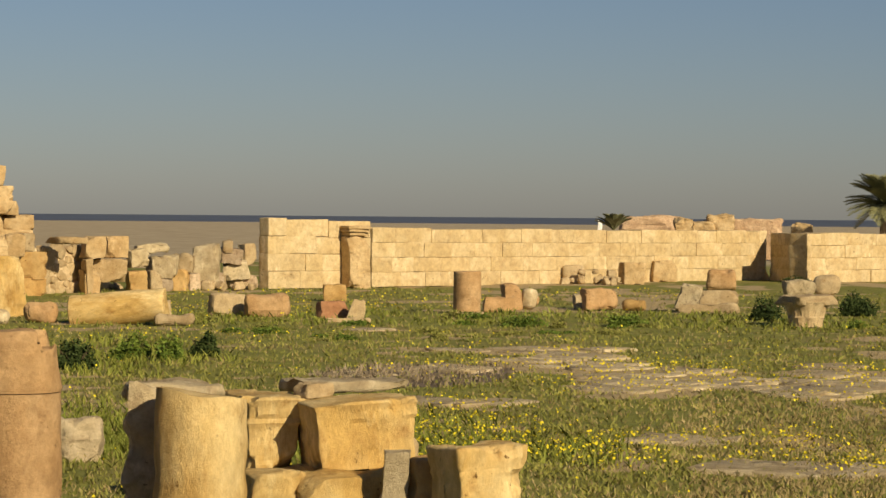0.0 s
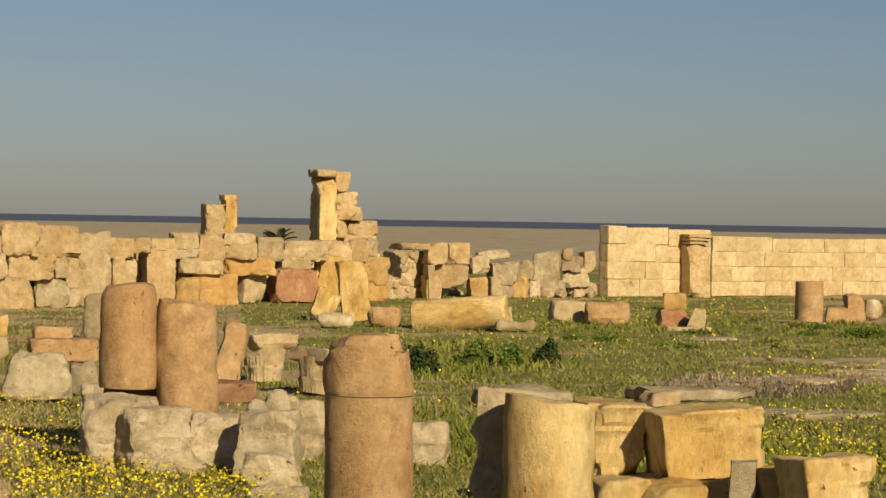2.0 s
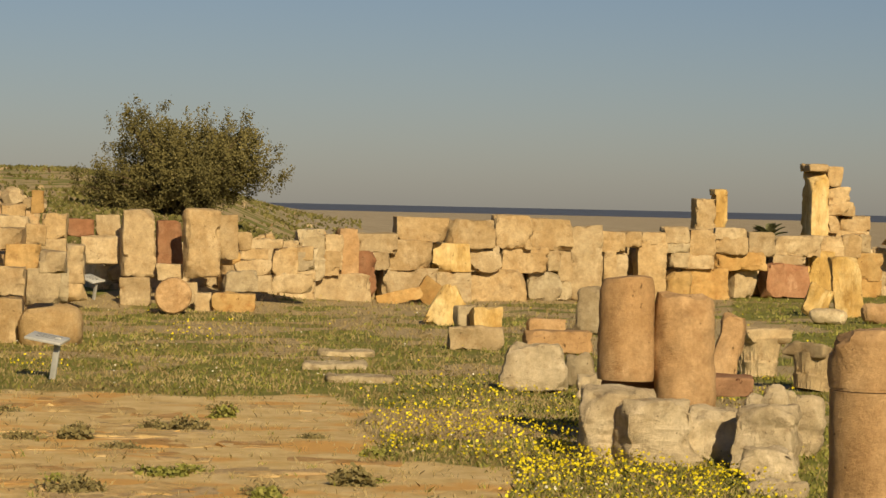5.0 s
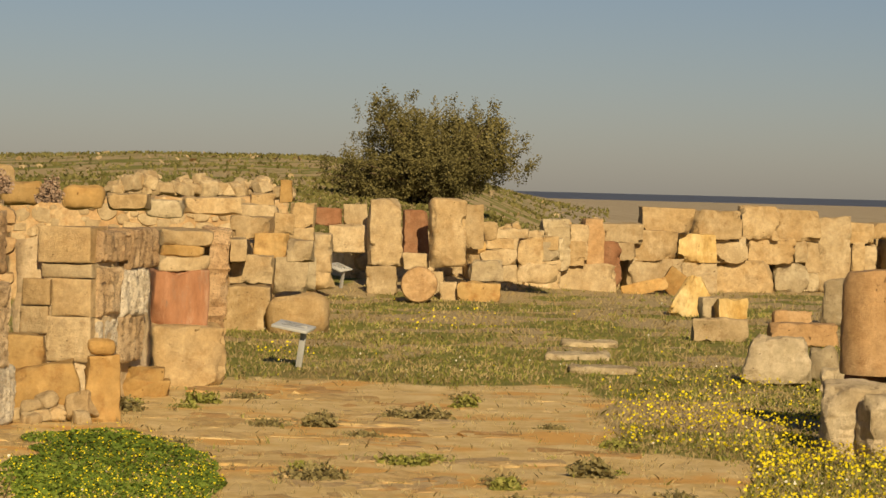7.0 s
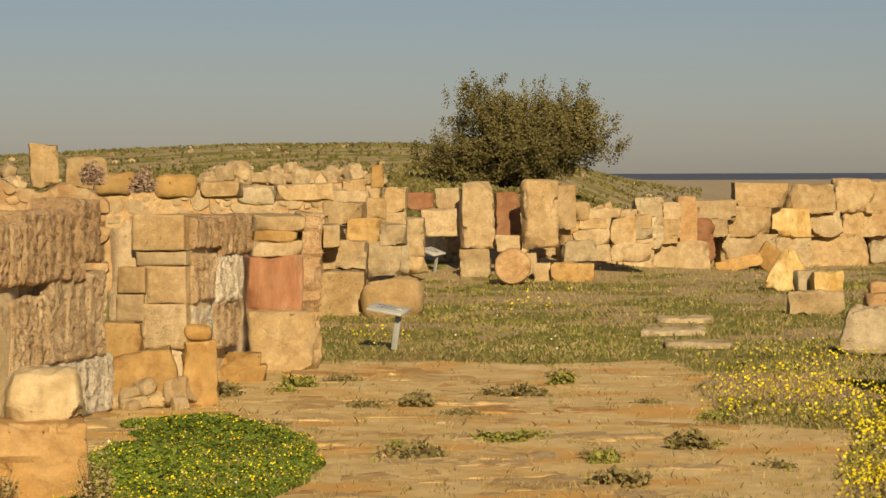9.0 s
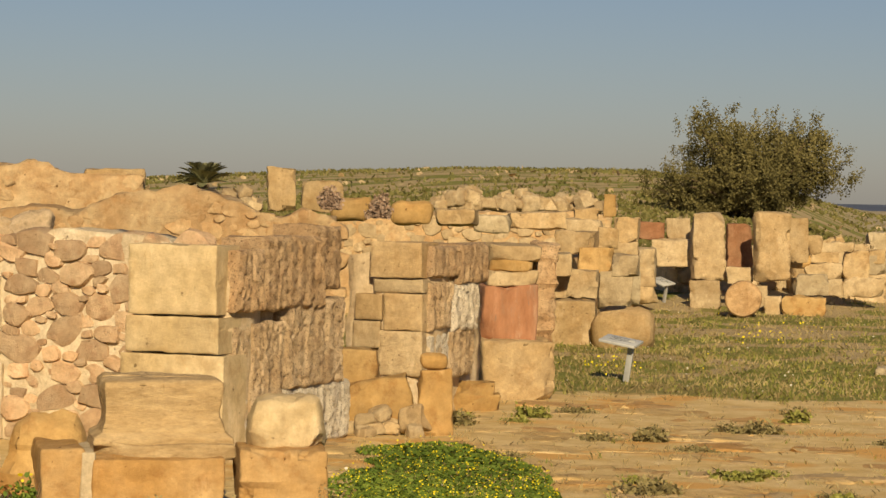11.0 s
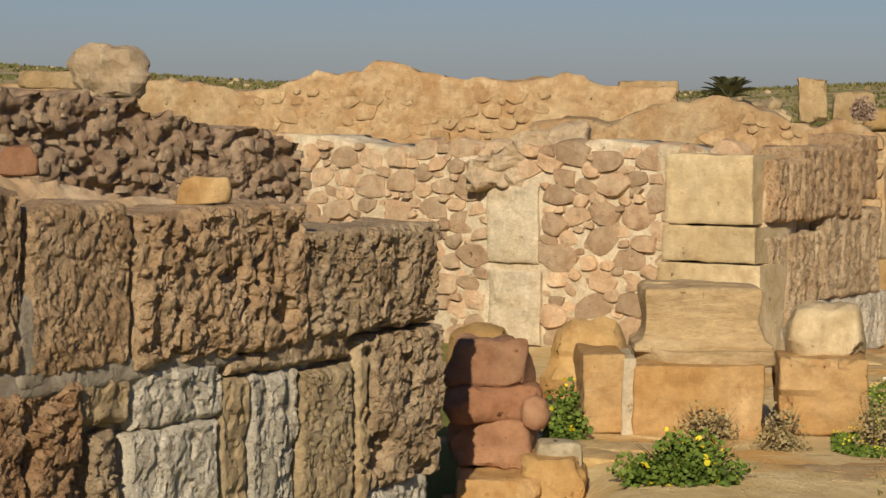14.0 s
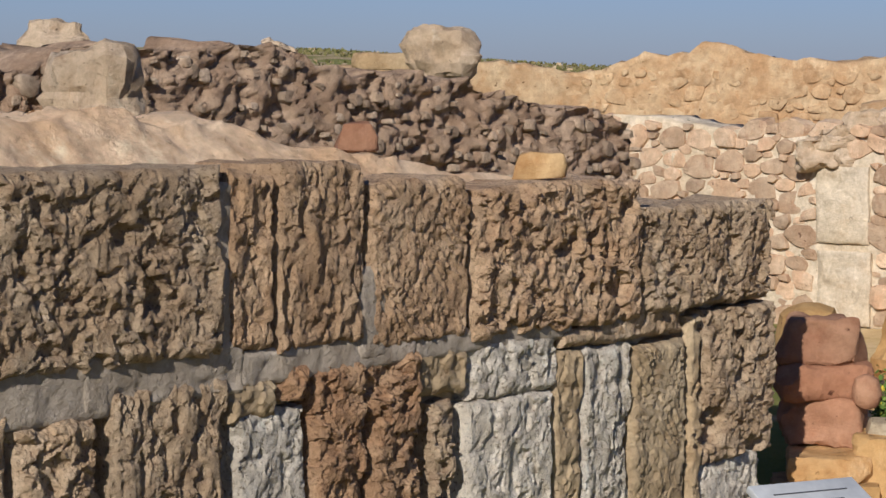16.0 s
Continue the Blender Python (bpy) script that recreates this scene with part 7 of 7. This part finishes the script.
rubble_heap("rubble_heap", 36.20, 40.12, 1.73, 0.67, 0.38, 22, PALE, "pale heap of small stones on a wall top", None, 0.25)
herb("dry_shrub", 33.03, 28.34, 0.34, 0.38, 1500, TWIG, "dry pinkish twiggy shrub on a wall", 0.018, 1.76)
herb("dry_shrub", 34.14, 28.32, 0.40, 0.28, 1500, TWIG, "dry pinkish twiggy shrub on a wall", 0.018, 1.85)

# dark rubble wall behind the near wall
dark_top = ((0.00, 0.48, 0.64, 1.07, 1.52, 2.08, 2.58, 2.71, 2.78, 3.54, 4.29, 4.41, 5.36, 5.76, 6.11, 6.24), (2.06, 2.05, 2.14, 2.15, 2.14, 2.17, 2.17, 2.14, 2.04, 2.01, 2.00, 1.88, 1.82, 1.80, 1.70, 1.56))
dark, dark_back, dark_len = rough_wall("wall_dark", (-12.21, 6.43), (-13.38, 12.56), 0.7, lambda v: float(np.interp(v, *dark_top)), DARKMORTAR, "dark rubble wall of small grey stones", 51, 0.022, 0.05, 0.5, 0.9, crag=0.045)
rubble_face(dark, dark_back, 0.1, dark_len, 0.95, 2.3, 0.085, DARKSTONE, 52, 300, top=lambda v: float(np.interp(v, *dark_top)), proud=0.03, aspect=1.1, fill=0.012)
stone("round_boulder", 51.23, 19.13, 2.00, 0.53, 0.33, 0.41, SHELLY, "rounded pitted boulder on a ruined wall", r=0.12, lump=0.07, rough=0.06, chips=9, skew=0.05, step=0.03, category="boulder")
stone("round_boulder", 60.02, 17.58, 2.09, 0.48, 0.24, 0.30, SHELLY, "pitted boulder on a ruined wall", r=0.12, lump=0.07, rough=0.06, chips=9, skew=0.05, step=0.03, category="boulder")
stone("round_boulder", 55.00, 18.39, 2.07, 0.31, 0.18, 0.22, SHELLY, "small pitted boulder on a ruined wall", r=0.12, lump=0.07, rough=0.06, step=0.06, category="boulder")
stone("wall_block", 52.55, 21.96, 2.08, 0.51, 0.12, 0.15, CREAM, "flat cream block behind a ruined wall", lump=0.02)
stone("shelly_buttress", 59.45, 13.6, 1.30, 0.62, 0.50, 0.86, SHELLY, "pitted shelly lump at the wall end", lump=0.10, rough=0.09, r=0.22, chips=7, step=0.025, taper=0.25, category="rock")
plain_rear_top = ((0.07, 0.78, 1.61, 2.34, 2.68, 2.96), (2.12, 2.19, 2.18, 2.14, 2.03, 2.03))
plain_rear, plain_rear_back, plain_rear_len = rough_wall("wall_plain_rear", (-20.14, 14.68), (-18.26, 16.96), 0.8, lambda v: float(np.interp(v, *plain_rear_top)), PLASTER, "cream rear wall behind the dark rubble", 53, 0.07, 0.06, 0.4)

# near wall: two courses of deeply worn blocks
near = rough_wall("wall_near", (-6.9, 2.8), (-8.765, 8.90), 0.7, lambda v: float(np.interp(v, (2.8, 3.0, 3.6, 3.8, 4.9, 5.1), (1.60, 1.53, 1.53, 1.47, 1.46, 1.32))), MORTAR, "near wall of deeply weathered blocks in raking light", 61, 0.06, 0.03, inset=0.05)[0]
NEAR_BLOCKS = [
    (0.598, 0.982, 1.504, 0.687, 0.070, "deep", TAN),
    (2.131, 0.985, 0.292, 0.657, 0.064, "comb", BROWN),
    (2.423, 0.958, 0.573, 0.708, 0.069, "flute", BROWN),
    (3.015, 0.917, 0.706, 0.669, 0.064, "diag", BROWN),
    (3.733, 0.890, 1.399, 0.654, 0.072, "deep", BROWN),
    (5.137, 0.900, 1.333, 0.513, 0.081, "pit", TAN),
    (0.593, 0.506, 0.437, 0.383, 0.057, "plaster", TAN),
    (1.037, 0.442, 0.409, 0.396, 0.060, "pit", TAN),
    (1.509, 0.357, 0.636, 0.553, 0.064, "comb", TAN),
    (2.158, 0.723, 0.294, 0.157, 0.060, "plaster", PALE),
    (2.445, 0.774, 0.192, 0.141, 0.062, "pit", RUST),
    (2.185, 0.270, 0.444, 0.497, 0.053, "plaster", CHALK),
    (2.642, 0.209, 0.352, 0.697, 0.064, "deep", RUST),
    (3.010, 0.153, 0.368, 0.760, 0.069, "pit", RUST),
    (3.342, 0.691, 0.406, 0.206, 0.055, "plaster", PALE),
    (3.444, 0.102, 0.182, 0.590, 0.057, "pit", TAN),
    (3.748, 0.636, 0.711, 0.269, 0.051, "plaster", CHALK),
    (3.711, 0.026, 0.694, 0.625, 0.064, "plaster", CHALK),
    (4.413, -0.047, 0.253, 0.848, 0.055, "plaster", PALE),
    (4.655, -0.097, 0.450, 0.901, 0.058, "flute", CHALK),
    (5.105, -0.169, 0.521, 0.949, 0.064, "diag", PALE),
    (5.630, -0.219, 0.144, 1.097, 0.069, "plaster", PALE),
    (5.773, 0.131, 0.757, 0.759, 0.070, "deep", TAN),
    (4.480, 0.801, 0.613, 0.101, 0.060, "plaster", TAN),
    (4.773, 0.789, 0.831, 0.161, 0.057, "plaster", TAN),
    (5.766, -0.276, 0.669, 0.431, 0.057, "plaster", CHALK),
]
NEAR_BEDS = [
    (0.595, 0.820, 0.930, 0.209, 0.046, "plain", GREYMORTAR),
    (1.368, 0.834, 0.882, 0.206, 0.049, "plain", GREYMORTAR),
    (2.217, 0.846, 1.145, 0.146, 0.049, "plain", GREYMORTAR),
    (2.952, 0.881, 0.198, 0.373, 0.051, "plain", GREYMORTAR),
    (2.054, 0.962, 0.129, 0.644, 0.049, "plain", GREYMORTAR),
    (3.340, 0.847, 1.236, 0.118, 0.049, "plain", GREYMORTAR),
]
for bu, bz, bw, bh, bo, style, mat in NEAR_BLOCKS:
    worn_block(near, Matrix.Identity(4), bu, bz, bw, bh, 0.4, bo, style, mat, next_seed(), 0.0078, gap=0.02)
for bu, bz, bw, bh, bo, style, mat in NEAR_BEDS:
    worn_block(near, Matrix.Identity(4), bu, bz, bw, bh, 0.3, bo, style, mat, next_seed(), 0.014, name="mortar_bed", label="pale mortar bed between worn blocks", gap=0.0)
for bu, bz, bw, bh, mat in ((4.50, -0.457, 2.0, 0.632, CHALK), (1.80, -0.483, 1.38, 0.85, CHALK), (0.45, -0.172, 1.40, 0.75, TAN), (3.10, -0.457, 1.45, 0.70, TAN)):
    worn_block(near, Matrix.Identity(4), bu, bz, bw, bh, 0.4, 0.02, "plaster", mat, next_seed(), 0.02)
core_top = ((0.00, 0.53, 0.70, 1.27, 1.84, 2.21, 2.52, 3.22, 3.36, 4.54), (1.70, 1.76, 1.77, 1.83, 1.82, 1.78, 1.74, 1.63, 1.58, 1.49))
core, core_back, core_len = rough_wall("wall_core", (-7.59, 3.59), (-8.91, 7.93), 0.9, lambda v: float(np.interp(v, *core_top)), PEACH, "pinkish earth core on top of the near wall", 62, 0.035, 0.05, 0.3, 1.25, lean=0.95)
stone("red_wedge", 53.66, 11.51, 1.64, 0.21, 0.11, 0.14, RED, "reddish wedge stone on a wall top", taper=0.4, chips=5)
stone("ochre_wedge", 49.53, 10.89, 1.54, 0.25, 0.10, 0.12, GOLD, "ochre broken stone on a wall top", chips=6, taper=0.2)

# signs
info_sign(27.38, 28.06, 0.47, 0.42, -20, "small tilted information sign on a post", 8, tilt=9, roll=9)
info_sign(26.51, 47.40, 0.52, 0.45, -50, "small information sign seen edge on", 12, tilt=8, roll=14)
info_sign(42.60, 9.50, 0.39, 0.50, 38, "pale information sign close to the wall", 0, 0.0, 2)

# trees, palms and shrubs
olive_bush(24.53, 74, 5.7, 3.55, 1.20)
palm(-3.89, 120, 0.00, 1.38, 1.08, 26, "low palm behind the far wall")
palm(-9.93, 115, 0.00, 2.68, 1.9, 64, "palm with a full crown behind the far wall", -0.5)
palm(36.90, 95, 0.00, 2.26, 1.15, 46, "low palm on the green rise", 0.15)
palm(11.33, 75, 0.00, 1.22, 0.62, 24, "low palm tuft behind a wall")
herb("green_shrub", 8.10, 33.01, 0.72, 0.45, 1600, DARKHERB, "low green shrub in the court grass", 0.035)
herb("green_shrub", 6.85, 35.17, 0.77, 0.39, 1500, HERB, "low green shrub in the court grass", 0.035)
herb("green_shrub", 6.02, 34.72, 0.54, 0.38, 1200, HERB, "low green shrub in the court grass", 0.035)
herb("green_shrub", 5.22, 35.83, 0.53, 0.41, 1500, DARKHERB, "low green shrub in the court grass", 0.035)
herb("green_shrub", -7.34, 50.06, 0.99, 0.55, 1500, DARKHERB, "low green shrub in the court grass", 0.035)
herb("green_shrub", -9.39, 53.66, 1.15, 0.58, 2200, DARKHERB, "low green shrub in the court grass", 0.035)
herb("green_shrub", -4.19, 46.80, 1.13, 0.31, 900, HERB, "low green shrub in the court grass", 0.035)
herb("green_shrub", -1.91, 46.36, 1.12, 0.29, 900, HERB, "low green shrub in the court grass", 0.035)
herb("green_shrub", -7.94, 79.71, 1.22, 0.28, 500, DARKHERB, "low green shrub in the court grass", 0.035)
herb("flowering_herb", 41.04, 15.06, 0.34, 0.47, 1300, HERB, "leggy green herb with yellow flowers", 0.016, flowers=34, category="herb")
herb("flowering_herb", 38.41, 13.41, 0.88, 0.33, 3400, HERB, "leggy green herb with yellow flowers", 0.016, flowers=75, category="herb")
herb("flowering_herb", 41.21, 15.04, 0.27, 0.40, 700, HERB, "leggy green herb with yellow flowers", 0.016, flowers=14, category="herb")
herb("low_herb", 39.81, 20.94, 0.37, 0.12, 350, GRASS, "low dusty herb on the ochre terrace", 0.02, category="herb")
herb("low_herb", 31.25, 22.27, 0.54, 0.17, 500, BROWNHERB, "low dusty herb on the ochre terrace", 0.02, category="herb")
herb("low_herb", 29.55, 23.17, 0.51, 0.17, 600, GRASS, "low dusty herb on the ochre terrace", 0.02, category="herb")
herb("low_herb", 26.80, 21.25, 0.33, 0.16, 500, BROWNHERB, "low dusty herb on the ochre terrace", 0.02, category="herb")
herb("low_herb", 24.37, 22.20, 0.64, 0.16, 700, BROWNHERB, "low dusty herb on the ochre terrace", 0.02, category="herb")
herb("low_herb", 23.61, 23.49, 0.37, 0.16, 400, GRASS, "low dusty herb on the ochre terrace", 0.02, category="herb")
herb("low_herb", 22.55, 17.14, 0.34, 0.11, 600, GRASS, "low dusty herb on the ochre terrace", 0.02, category="herb")
herb("low_herb", 20.70, 18.09, 0.48, 0.18, 700, BROWNHERB, "low dusty herb on the ochre terrace", 0.02, category="herb")
herb("low_herb", 26.84, 17.64, 0.62, 0.13, 700, BROWNHERB, "low dusty herb on the ochre terrace", 0.02, category="herb")
herb("low_herb", 24.86, 18.67, 0.70, 0.10, 600, GRASS, "low dusty herb on the ochre terrace", 0.02, category="herb")
herb("low_herb", 22.28, 16.01, 0.53, 0.16, 700, BROWNHERB, "low dusty herb on the ochre terrace", 0.02, category="herb")
herb("low_herb", 26.89, 21.23, 0.37, 0.16, 500, BROWNHERB, "low dusty herb on the ochre terrace", 0.02, category="herb")

# far ruins beyond the wall
stone("ruin_mound", -4.73, 125.69, -0.34, 2.94, 1.93, 2.41, DARKMORTAR, "dark long ruin mound beyond the wall", lump=0.15, chips=6, r=0.06, rough=0.06, category="ruin")
stone("ruin_mound", -6.82, 123.13, -0.29, 3.41, 1.76, 2.20, DARKMORTAR, "dark long ruin mound beyond the wall", lump=0.15, chips=6, r=0.06, rough=0.06, category="ruin")
stone("ruin_block", -5.46, 121.81, -0.31, 0.97, 0.78, 2.30, CREAM, "cream ruin block beyond the wall", lump=0.15, chips=6, r=0.06, rough=0.06, category="ruin")
stone("ruin_block", -5.89, 121.90, -0.30, 1.00, 0.80, 2.14, CREAM, "cream ruin beyond the wall", lump=0.15, chips=6, r=0.06, rough=0.06, category="ruin")
stone("ruin_block", -6.31, 122.01, 0.20, 1.22, 0.97, 1.92, CREAM, "low cream ruin beyond the wall", lump=0.15, chips=6, r=0.06, rough=0.06, category="ruin")
stone("ruin_block", -8.08, 119.45, -0.24, 0.92, 0.74, 2.02, CREAM, "low ruin blocks beyond the wall", lump=0.15, chips=6, r=0.06, rough=0.06, category="ruin")
stone("white_hut", -3.56, 140.54, -0.08, 0.25, 0.23, 1.91, WHITEWASH, "tiny white hut beyond the wall", lump=0, rough=0, category="hut")

# flat paving slabs of the court
pave_rnd = random.Random(71)
slabs = empty("paving", pose(0, 0, 0), "worn flat paving slabs sunk in grass", "pavement", "", "structure")
made = 0
for i in range(900):
    pb, pd = pave_rnd.uniform(-10, 8.5), 1 / pave_rnd.uniform(1 / 48, 1 / 19)
    mk = field_masks(np.array([pb]), np.array([pd]))
    if mk["earth"][0] < 0.75 or made > 70:
        continue
    sw, sd = pave_rnd.uniform(0.5, 1.1), pave_rnd.uniform(0.5, 1.0)
    pv, pf, _ = block_verts(sw, sd, 0.10, 0.02, 0.25, 0.006, 0.02, 2, next_seed())
    gx, gy = spot(pb, pd)
    put("paving_slab", mesh_of("paving_slab", pv, pf, GREYED), slabs, pose(gx, gy, float(ground_height(np.array([pb]), np.array([pd]))[0]) - 0.07, 0, 0, pave_rnd.uniform(-12, 12) - 38))
    made += 1
terrace = empty("terrace", pose(0, 0, 0), "worn ochre flagstones of a bare terrace", "pavement", "", "structure")
laid = 0
for i in range(1500):
    pb, pd = pave_rnd.uniform(20.3, 40.5), 1 / pave_rnd.uniform(1 / 26.0, 1 / 13.5)
    mk = field_masks(np.array([pb]), np.array([pd]))
    if mk["ochre"][0] < 0.7 or laid >= 170:
        continue
    sw, sd = pave_rnd.uniform(0.35, 1.25), pave_rnd.uniform(0.25, 0.7)
    pv, pf, _ = block_verts(sw, sd, 0.10, 0.012, 0.10, 0.014, 0.022, 4, next_seed(), 0.0, 0.1)
    gx, gy = spot(pb, pd)
    put("flagstone", mesh_of("flagstone", pv, pf, pave_rnd.choice((OCHREFLAG, OCHREFLAG, ORANGE, BUFF))), terrace, pose(gx, gy, float(ground_height(np.array([pb]), np.array([pd]))[0]) - 0.108 + pave_rnd.uniform(0, 0.014), pave_rnd.uniform(-0.6, 0.6), pave_rnd.uniform(-0.6, 0.6), 27 + pave_rnd.uniform(-14, 14)))
    laid += 1

# herbs and dry tufts round the plinths
herb("dry_tuft", 36.17, 14.71, 0.37, 0.36, 900, DRYGRASS, "dry olive-brown tuft beside a plinth", 0.011, category="herb")
herb("dry_tuft", 34.05, 14.80, 0.33, 0.46, 900, DRYGRASS, "dry olive-brown tuft beside a plinth", 0.011, category="herb")
herb("dry_tuft", 37.78, 15.18, 0.50, 0.30, 900, DRYGRASS, "dry olive-brown tuft beside a plinth", 0.011, category="herb")

# brown tufts over the terrace
herb("low_herb", 28.54, 23.86, 0.47, 0.11, 420, BROWNHERB, "low brownish tuft on the ochre terrace", 0.014, category="herb")
herb("low_herb", 29.80, 22.56, 0.41, 0.06, 420, GRASS, "low brownish tuft on the ochre terrace", 0.014, category="herb")
herb("low_herb", 31.26, 23.02, 0.57, 0.08, 420, GRASS, "low brownish tuft on the ochre terrace", 0.014, category="herb")
herb("low_herb", 26.87, 21.95, 0.44, 0.10, 420, BROWNHERB, "low brownish tuft on the ochre terrace", 0.014, category="herb")
herb("low_herb", 25.02, 22.34, 0.66, 0.12, 420, BROWNHERB, "low brownish tuft on the ochre terrace", 0.014, category="herb")
herb("low_herb", 23.55, 24.18, 0.44, 0.12, 420, BROWNHERB, "low brownish tuft on the ochre terrace", 0.014, category="herb")
herb("low_herb", 25.84, 20.62, 0.67, 0.07, 420, BROWNHERB, "low brownish tuft on the ochre terrace", 0.014, category="herb")
herb("low_herb", 22.68, 17.40, 0.47, 0.12, 420, BROWNHERB, "low brownish tuft on the ochre terrace", 0.014, category="herb")
herb("low_herb", 22.16, 16.38, 0.38, 0.10, 420, BROWNHERB, "low brownish tuft on the ochre terrace", 0.014, category="herb")
herb("low_herb", 20.39, 18.47, 0.55, 0.07, 420, GRASS, "low brownish tuft on the ochre terrace", 0.014, category="herb")
herb("low_herb", 20.14, 20.15, 0.46, 0.13, 420, GRASS, "low brownish tuft on the ochre terrace", 0.014, category="herb")
herb("low_herb", 21.56, 21.47, 0.35, 0.08, 420, BROWNHERB, "low brownish tuft on the ochre terrace", 0.014, category="herb")
herb("low_herb", 30.16, 19.68, 0.69, 0.10, 420, BROWNHERB, "low brownish tuft on the ochre terrace", 0.014, category="herb")
herb("low_herb", 24.29, 18.87, 0.52, 0.08, 420, GRASS, "low brownish tuft on the ochre terrace", 0.014, category="herb")
herb("low_herb", 27.10, 18.10, 0.41, 0.08, 420, GRASS, "low brownish tuft on the ochre terrace", 0.014, category="herb")
herb("low_herb", 18.66, 17.10, 0.38, 0.09, 420, BROWNHERB, "low brownish tuft on the ochre terrace", 0.014, category="herb")
herb("low_herb", 27.97, 21.26, 0.56, 0.11, 420, BROWNHERB, "low brownish tuft on the ochre terrace", 0.014, category="herb")

sow()
